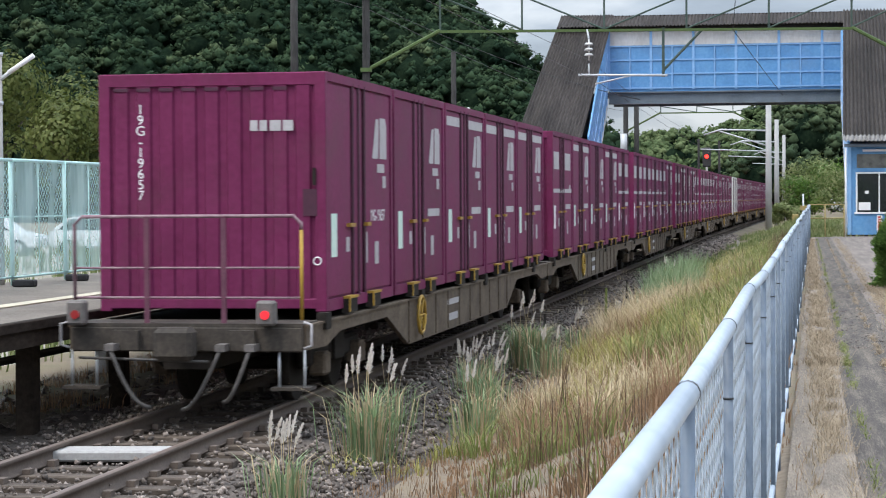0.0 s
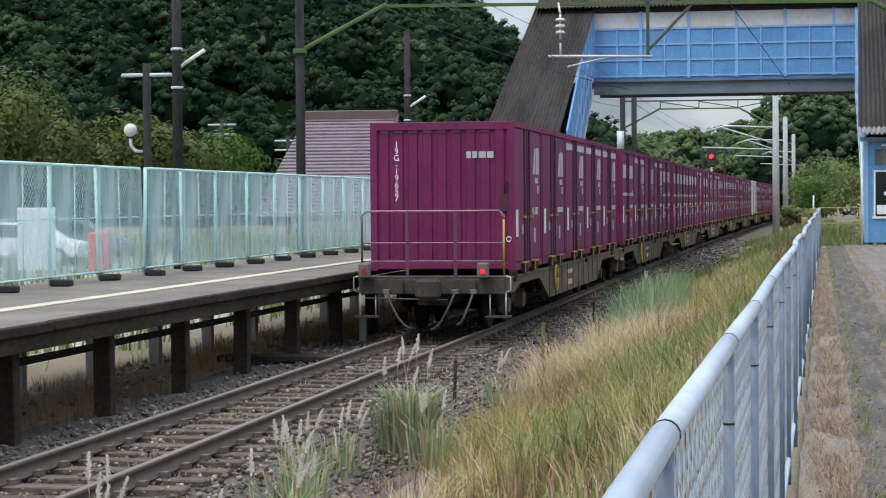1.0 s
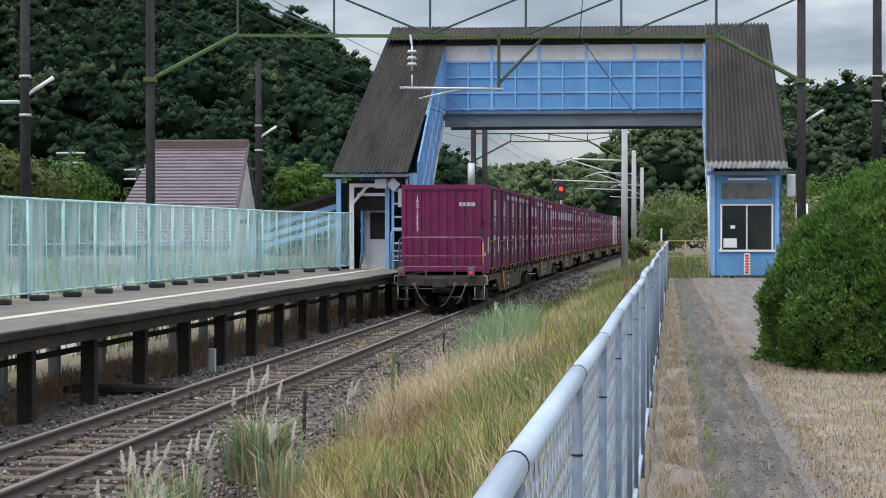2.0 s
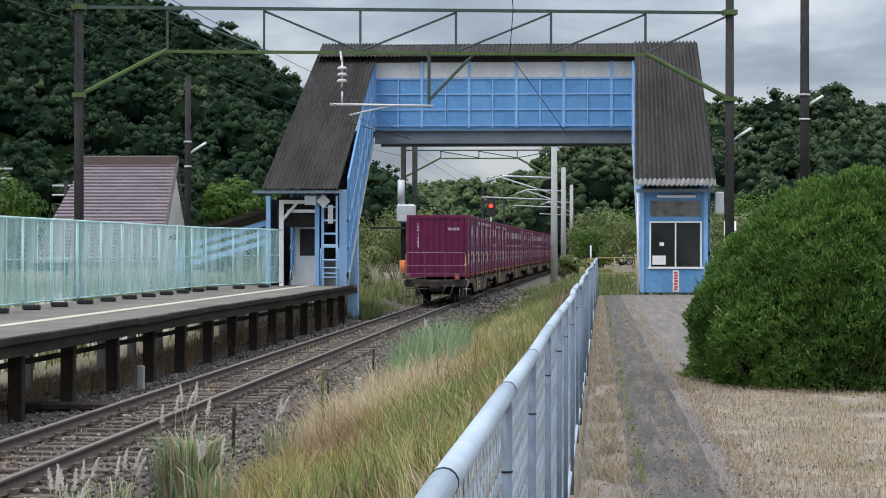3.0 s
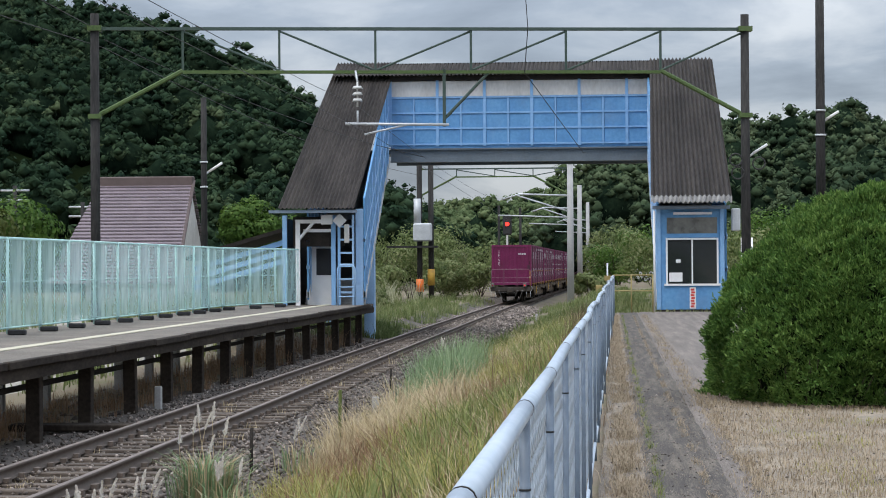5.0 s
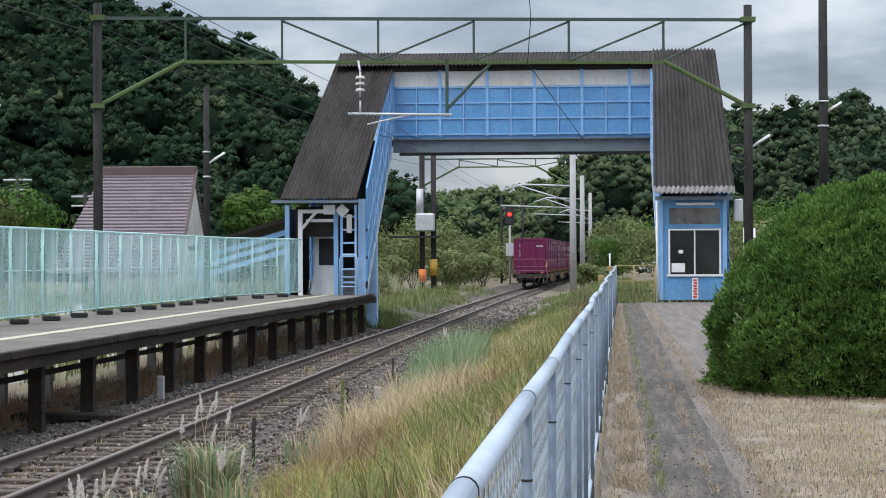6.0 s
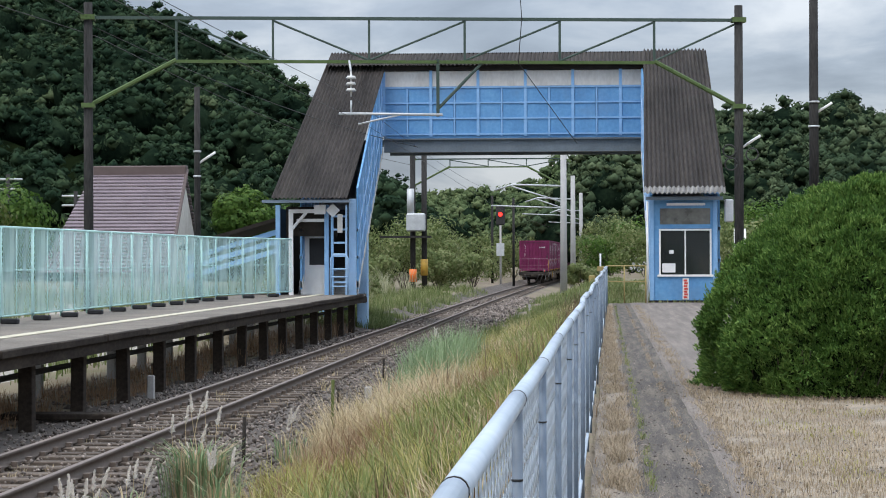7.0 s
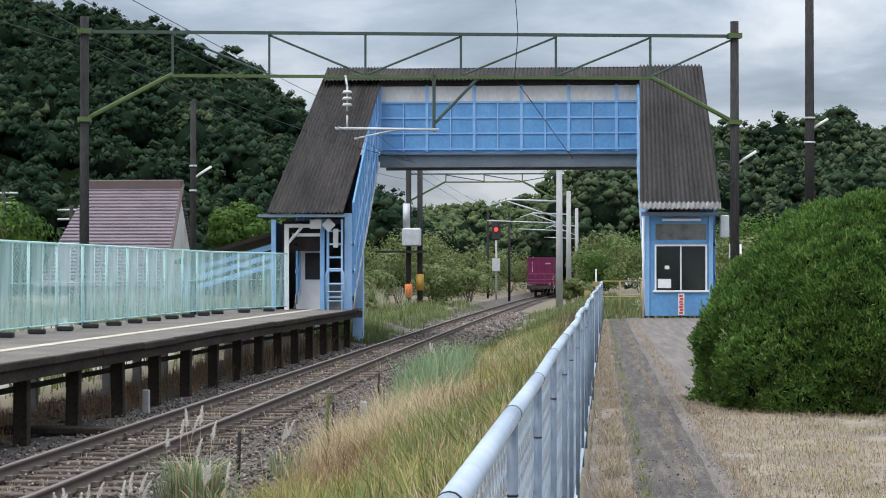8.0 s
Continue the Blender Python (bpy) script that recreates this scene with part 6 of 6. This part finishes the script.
def container(style, label, group=""):
    """A twelve-foot container; origin under the middle of its rear end, at rail height."""
    c = tagged(empty("freight_container"), label, "container", group)
    paint = M_PALEBOX if style == "pale" else M_PLUM
    i = 0.035
    part("body", box(B(), -CW + i, CW - i, i, CL - i, CZ0 + 0.06, CZ1 - 0.05), paint, c)
    # end walls of pressed sheet
    for end in (0, 1):
        n = 9
        w = (2 * CW - 0.24) / n
        front, back = (0.006, i + 0.012) if end == 0 else (CL - 0.006, CL - i - 0.012)
        inner = back + (0.03 if end == 0 else -0.03)
        line = []
        for k in range(n):
            xa = -CW + 0.12 + w * k
            line += [(xa, back), (xa + 0.03, back), (xa + 0.055, front), (xa + w - 0.055, front), (xa + w - 0.03, back)]
        line += [(CW - 0.12, back), (CW - 0.12, inner), (-CW + 0.12, inner)]
        bm = prism(B(), line, "z", CZ0 + 0.12, CZ1 - 0.12)
        part("end_wall", bm, paint, c)
        ya, yb = (0.0, 0.05) if end == 0 else (CL - 0.05, CL)
        part("header", box(B(), -CW + 0.1, CW - 0.1, ya, yb, CZ1 - 0.14, CZ1, bevel=0.01), paint, c)
        part("sill", box(B(), -CW + 0.1, CW - 0.1, ya, yb, CZ0 + 0.03, CZ0 + 0.14, bevel=0.01), paint, c)
        # dark strips on the header stand in for the shade inside its slots
        for k in range(n - 1 if style == "rear" else 0):
            xa = -CW + 0.17 + w * k
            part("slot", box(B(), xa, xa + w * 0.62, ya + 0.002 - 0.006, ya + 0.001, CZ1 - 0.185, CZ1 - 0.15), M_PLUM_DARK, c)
    for sx in (-1, 1):
        for yy in (0, CL - 0.11):
            part("corner_post", box(B(), min(sx * CW, sx * (CW - 0.12)), max(sx * CW, sx * (CW - 0.12)), yy, yy + 0.11, CZ0, CZ1, bevel=0.008), paint, c)
        part("top_rail", box(B(), min(sx * CW, sx * (CW - 0.06)), max(sx * CW, sx * (CW - 0.06)), 0.11, CL - 0.11, CZ1 - 0.09, CZ1 + 0.004), paint, c)
        part("bottom_rail", box(B(), min(sx * CW, sx * (CW - 0.06)), max(sx * CW, sx * (CW - 0.06)), 0.11, CL - 0.11, CZ0, CZ0 + 0.12), paint, c)
        # side doors: wide panel, narrow panel, wide panel, with hinge posts between them
        o = sx * (CW - i)
        for ya, yb in ((0.13, 1.30), (1.46, 1.66), (1.72, 1.92), (2.10, 3.54)):
            part("door_panel", box(B(), min(o, o + sx * 0.02), max(o, o + sx * 0.02), ya, yb, CZ0 + 0.14, CZ1 - 0.11, bevel=0.008), paint, c)
        # bars in dark plum, with the shade of the door seams in their colour
        for yy in (1.38, 1.69, 2.02):
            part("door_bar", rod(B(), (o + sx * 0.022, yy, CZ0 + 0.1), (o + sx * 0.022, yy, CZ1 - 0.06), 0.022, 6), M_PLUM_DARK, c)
        if sx == 1:
            part("latch", box(B(), o + 0.02, o + 0.07, 1.08, 1.34, CZ0 + 0.87, CZ0 + 0.91), M_YELLOW, c, "yellow door latch")
            part("latch", box(B(), o + 0.02, o + 0.07, 2.0, 2.2, CZ0 + 0.87, CZ0 + 0.91), M_YELLOW, c)
            part("sticker", box(B(), o + 0.021, o + 0.024, 0.3, 0.58, CZ0 + 0.56, CZ0 + 1.02), M_TAG if style != "band" else M_WHITE, c, "mint label")
            part("sticker", box(B(), o + 0.021, o + 0.024, 1.05, 1.22, CZ0 + 0.6, CZ0 + 0.76), M_MARK, c)
            part("sticker", box(B(), o + 0.021, o + 0.024, 2.08, 2.2, CZ0 + 0.45, CZ0 + 0.8), M_MARK, c)
            part("sticker", box(B(), o + 0.021, o + 0.024, 2.62, 2.84, CZ0 + 0.42, CZ0 + 0.68), M_MARK, c)
            part("sticker", box(B(), o + 0.021, o + 0.024, 3.1, 3.3, CZ0 + 1.3, CZ0 + 1.44), M_MARK, c)
            if style in ("rear", "plain", "strip"):
                # emblem as two plain blocks
                a = o + 0.0215
                hook = [(2.50, CZ1 - 0.86), (2.84, CZ1 - 0.86), (2.88, CZ1 - 0.40), (2.72, CZ1 - 0.40)]
                loop = [(2.94, CZ1 - 0.86), (3.34, CZ1 - 0.86), (3.34, CZ1 - 0.46), (3.26, CZ1 - 0.38), (2.94, CZ1 - 0.38)]
                part("emblem", prism(B(), hook, "x", a, a + 0.003), M_MARK, c, "plain white emblem")
                part("emblem", prism(B(), loop, "x", a, a + 0.003), M_MARK, c)
                part("sign_bar", box(B(), a, a + 0.003, 2.78, 3.2, CZ1 - 1.02, CZ1 - 0.92), M_MARK, c)
            if style == "rear":
                words("19G-19657", 0.19, c, pose(o + 0.0225, 2.36, CZ0 + 0.92, 90, 0, 90), align="LEFT")
            else:
                part("sign_bar", box(B(), o + 0.0215, o + 0.0245, 2.4, 3.3, CZ0 + 0.94, CZ0 + 1.04), M_MARK, c)
            if style == "strip":
                part("stripe", box(B(), o + 0.0215, o + 0.0245, 0.14, 1.28, CZ1 - 0.3, CZ1 - 0.17), M_MARK, c, "white stripe")
                part("stripe", box(B(), o + 0.0215, o + 0.0245, 2.12, 3.52, CZ1 - 0.3, CZ1 - 0.17), M_MARK, c)
            if style == "band":
                part("stripe", box(B(), o + 0.0215, o + 0.0245, 0.14, 3.52, CZ0 + 1.28, CZ0 + 1.36), M_MARK, c, "white stripe")
                part("emblem", box(B(), o + 0.0215, o + 0.0245, 0.3, 1.2, CZ1 - 0.75, CZ1 - 0.4), M_MARK, c, "plain white emblem")
                part("emblem", box(B(), o + 0.0215, o + 0.0245, 2.3, 3.3, CZ1 - 0.75, CZ1 - 0.4), M_MARK, c)
            # twist-lock guards at the floor
            for ya in (0.82, 2.12):
                g = part("fork_guard", box(B(), CW - 0.02, CW + 0.06, ya, ya + 0.46, CZ0 - 0.05, CZ0 + 0.1), M_UNDER, c, "dark lock pocket")
                part("fork_bar", box(B(), CW - 0.01, CW + 0.075, ya, ya + 0.47, CZ0 + 0.101, CZ0 + 0.126), M_YELLOW, g, "yellow guard bar")
                part("fork_bar", box(B(), CW + 0.061, CW + 0.075, ya, ya + 0.035, CZ0 - 0.04, CZ0 + 0.1), M_YELLOW, g)
    part("roof", box(B(), -CW + 0.06, CW - 0.06, 0.05, CL - 0.05, CZ1 - 0.05, CZ1 - 0.01), paint, c)
    if style == "rear":
        words("1\n9\nG\n-\n1\n9\n6\n5\n7", 0.145, c, pose(-0.77, 0.003, CZ1 - 0.42, 90, 0, 0), line=0.78)
        # owner's mark as bars
        a = [(0.42, 0.50), (0.52, 0.60), (0.63, 0.75), (0.77, 0.88)]
        for p, q in a:
            part("sign_bar", box(B(), p, q, 0.0, 0.004, CZ1 - 0.61, CZ1 - 0.5), M_MARK, c)
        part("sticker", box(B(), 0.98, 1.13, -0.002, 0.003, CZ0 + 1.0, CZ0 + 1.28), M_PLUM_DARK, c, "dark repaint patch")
        part("sticker", tube(B(), [(1.13 + 0.04 * math.cos(a), -0.002, CZ0 + 0.53 + 0.04 * math.sin(a)) for a in np.linspace(0, 6.2832, 17)], 0.008, 5), M_WHITE, c, "round white mark")
        part("door_hook", box(B(), 1.09, 1.12, -0.03, 0.0, CZ0 + 1.32, CZ0 + 1.5), M_UNDER, c)
    return c


def wagon(rear):
    """A low container flat; origin under the rear end of its first container, at rail height."""
    w = tagged(empty("container_wagon"), "dusty brown container flat wagon with deep side sills", "wagon", "wagons of the train")
    y0, y1 = -0.95, 19.35
    for sx in (-1, 1):
        bm = B()
        prof = [(y0, 0.94), (y0, 0.70), (y0 + 0.9, 0.68), (y0 + 1.6, 0.80), (y0 + 4.2, 0.80), (y0 + 5.6, 0.38), (y0 + 14.6, 0.38), (y0 + 15.9, 0.80), (y1 - 1.6, 0.80), (y1 - 0.9, 0.68), (y1, 0.70), (y1, 0.94)]
        xa = sx * 1.2
        prism(bm, prof, "x", xa - 0.03, xa + 0.03)
        part("side_sill", bm, M_FRAME, w, "dusty deep side sill")
        part("sill_flange", box(B(), xa - 0.05, xa + 0.05, y0, y1, 0.925, 0.95), M_FRAME, w)
        for k in range(10):
            y = y0 + 5.6 + 9.0 * k / 9
            part("stiffener", box(B(), xa + sx * 0.03 - 0.015, xa + sx * 0.03 + 0.015, y - 0.025, y + 0.025, 0.4, 0.92), M_FRAME, w)
        part("writing_bar", box(B(), xa + sx * 0.031, xa + sx * 0.034, 7.6, 8.6, 0.72, 0.8), M_MARK, w)
        part("writing_bar", box(B(), xa + sx * 0.031, xa + sx * 0.034, 7.7, 8.5, 0.5, 0.6), M_MARK, w)
    part("deck", box(B(), -1.16, 1.16, y0 + 0.1, y1 - 0.1, 0.86, 0.93), M_UNDER, w)
    part("centre_sill", box(B(), -0.25, 0.25, y0, y1, 0.5, 0.9), M_UNDER, w)
    hb = part("brake_wheel", tube(B(), [(1.3, 5.2 + 0.24 * math.cos(a), 0.72 + 0.24 * math.sin(a)) for a in np.linspace(0, 6.2832, 13)], 0.022), M_YELLOW, w, "yellow hand-brake wheel")
    for a in (0, 1.047, 2.094):
        part("spoke", rod(B(), (1.3, 5.2 - 0.23 * math.cos(a), 0.72 - 0.23 * math.sin(a)), (1.3, 5.2 + 0.23 * math.cos(a), 0.72 + 0.23 * math.sin(a)), 0.012, 5), M_YELLOW, hb)
    for yb in (2.1, 16.3):
        bog = part("bogie", box(B(), -0.85, -0.7, yb - 1.3, yb + 1.3, 0.38, 0.62, bevel=0.04), M_UNDER, w)
        part("bogie_frame", box(B(), 0.7, 0.85, yb - 1.3, yb + 1.3, 0.38, 0.62, bevel=0.04), M_UNDER, bog)
        part("bolster", box(B(), -0.9, 0.9, yb - 0.25, yb + 0.25, 0.4, 0.85), M_UNDER, bog)
        for ya in (yb - 0.95, yb + 0.95):
            for sx in (-1, 1):
                part("wheel", rod(B(), (sx * 0.5, ya, 0.41), (sx * 0.63, ya, 0.41), 0.41, 20), M_UNDER, bog)
                part("axle_box", box(B(), sx * 0.88 - 0.1, sx * 0.88 + 0.1, ya - 0.14, ya + 0.14, 0.28, 0.54, bevel=0.03), M_FRAME, bog)
            part("axle", rod(B(), (-0.7, ya, 0.41), (0.7, ya, 0.41), 0.07), M_UNDER, bog)
        for k in range(4):
            part("spring", rod(B(), (0.8, yb - 0.3 + 0.2 * k, 0.4), (0.8, yb - 0.3 + 0.2 * k, 0.7), 0.07, 8), M_UNDER, bog)
    for ya in (-0.2, 5.4, 11.0, 17.0):
        part("twist_lock", box(B(), 1.16, 1.27, ya, ya + 0.22, 0.86, 1.03), M_UNDER, w)
    # end gear
    part("end_beam", box(B(), -1.2, 1.2, y0 - 0.06, y0 + 0.1, 0.68, 0.93, bevel=0.015), M_ENDFRAME, w, "grimy end beam darkened for shade")
    part("end_floor", box(B(), -1.2, 1.2, y0 - 0.05, -0.3, 0.93, 0.965), M_ENDFRAME, w)
    cp = part("coupler", box(B(), -0.2, 0.2, y0 - 0.55, y0 - 0.3, 0.62, 0.95, bevel=0.05), M_ENDFRAME, w, "knuckle coupler")
    part("shank", box(B(), -0.1, 0.1, y0 - 0.3, y0, 0.68, 0.88), M_UNDER, cp)
    part("coupler", box(B(), -0.2, 0.2, y1, y1 + 0.5, 0.62, 0.95, bevel=0.05), M_UNDER, w)
    if rear:
        r = part("railing", tube(B(), [(-1.18, y0 + 0.02, 1.0), (-1.18, y0 + 0.02, 1.96), (-1.1, y0 + 0.02, 2.04), (1.1, y0 + 0.02, 2.04), (1.18, y0 + 0.02, 1.96), (1.18, y0 + 0.02, 1.9)], 0.019), M_RAILING, w, "tubular end railing")
        part("yellow_stanchion", rod(B(), (1.18, y0 + 0.02, 1.0), (1.18, y0 + 0.02, 1.9), 0.0195), M_YELLOW, r, "yellow stanchion")
        for z in (1.22, 1.52):
            part("cross_rail", rod(B(), (-1.18, y0 + 0.02, z), (1.18, y0 + 0.02, z), 0.012), M_RAILING, r)
        for x in (-0.42, 0.38):
            part("stanchion", box(B(), x - 0.025, x + 0.025, y0, y0 + 0.03, 0.9, 2.03), M_STANCHION, r)
        for x in (-1.1, 0.86):
            l = part("tail_lamp", box(B(), x - 0.095, x + 0.095, y0 - 0.22, y0 - 0.07, 0.95, 1.2, bevel=0.025), M_GREYBOX, w, "grey tail lamp with a red lens")
            part("lens", rod(B(), (x, y0 - 0.235, 1.06), (x, y0 - 0.216, 1.06), 0.045, 16), M_REDLENS if x > 0 else M_REDOFF, l, "red lens")
        for x0_, x1_, zz in ((-0.72, -0.3, 0.14), (0.42, 0.02, 0.12), (0.72, 0.45, 0.2)):
            pts = []
            for k in range(9):
                u = k / 8
                pts.append((x0_ + (x1_ - x0_) * u, y0 - 0.28 - 0.05 * math.sin(u * 3.14), 0.72 - (0.72 - zz) * math.sin(u * 1.57)))
            part("hose", tube(B(), pts, 0.022), M_HOSE, w, "grey brake hose")
            part("hose_valve", box(B(), x0_ - 0.05, x0_ + 0.05, y0 - 0.31, y0 - 0.07, 0.7, 0.77), M_GREYBOX, w)
        for sx in (-1, 1):
            st = part("step", box(B(), sx * 1.08 - 0.2, sx * 1.08 + 0.2, y0 - 0.1, y0 + 0.2, 0.3, 0.33), M_ENDFRAME, w, "hanging foot step")
            for dx in (-0.13, 0.13):
                part("step_hanger", rod(B(), (sx * 1.08 + dx, y0, 0.33), (sx * 1.08 + dx, y0, 0.7), 0.014), M_GALV, st)
            part("grab_iron", tube(B(), [(sx * 1.22, y0 - 0.05, 0.72), (sx * 1.3, y0 - 0.08, 0.75), (sx * 1.3, y0 - 0.08, 0.96), (sx * 1.22, y0 - 0.05, 0.98)], 0.014), M_MARK, w)
            part("pocket", box(B(), sx * 0.6 - 0.13, sx * 0.6 + 0.13, y0 - 0.14, y0 - 0.07, 0.7, 0.9), M_ENDFRAME, w)
        part("uncoupling_rod", rod(B(), (-1.1, y0 - 0.1, 0.62), (0.3, y0 - 0.3, 0.6), 0.014), M_HOSE, w)
    return w


TRAIN = []  # things and their way ahead of the rear end of the first container
WAGONS = 15
STYLES = [["rear", "plain", "strip", "strip", "strip"], ["band"] * 4 + ["strip"], ["band", "strip", "plain", "strip", "band"]]
LABELS = {"rear": "plum container with white serial number at the train's end", "plain": "plum container with a white emblem on its door",
          "strip": "plum container with a white stripe under its roof edge", "band": "plum container with white emblems and a middle stripe", "pale": "pale grey-white container on a wagon"}
made, wag = {}, {}
for wi in range(WAGONS):
    kind = "rear" if wi == 0 else "mid"
    if kind not in wag:
        wag[kind] = wagon(wi == 0)
        w = wag[kind]
    else:
        w = copy_thing(wag[kind], Matrix())
    TRAIN.append((w, CAR * wi, 10.0))
    for k in range(5):
        s = STYLES[0][k] if wi == 0 else STYLES[1 + wi % 2][k]
        if wi == 6 and k in (0, 1):
            s = "pale"
        if s not in made:
            c = made[s] = container(s, LABELS[s], "containers of the train")
        else:
            c = copy_thing(made[s], Matrix())
        TRAIN.append((c, CAR * wi + PITCH * k, 1.84))


def train_y(t):
    return float(np.interp(t, [0, 0.5, 1, 1.5, 2, 3.5, 4.5, 5, 6.5, 8], [12.0, 23.6, 35.5, 48, 60.6, 97.3, 121, 132, 165, 197]))


def motions():
    for thing, ahead, mid in TRAIN:
        rows = []
        for t in (0.0, 0.5, 1.0, 2.0, 3.5, 5.0, 6.5, 8.0):
            y = train_y(t) + ahead
            head = math.degrees(math.atan2(track_x(y + 2 * mid) - track_x(y), 2 * mid))
            rows.append((t, pose(track_x(y), y, RAIL, 0, 0, -head)))
        walk(thing, rows)


motions()
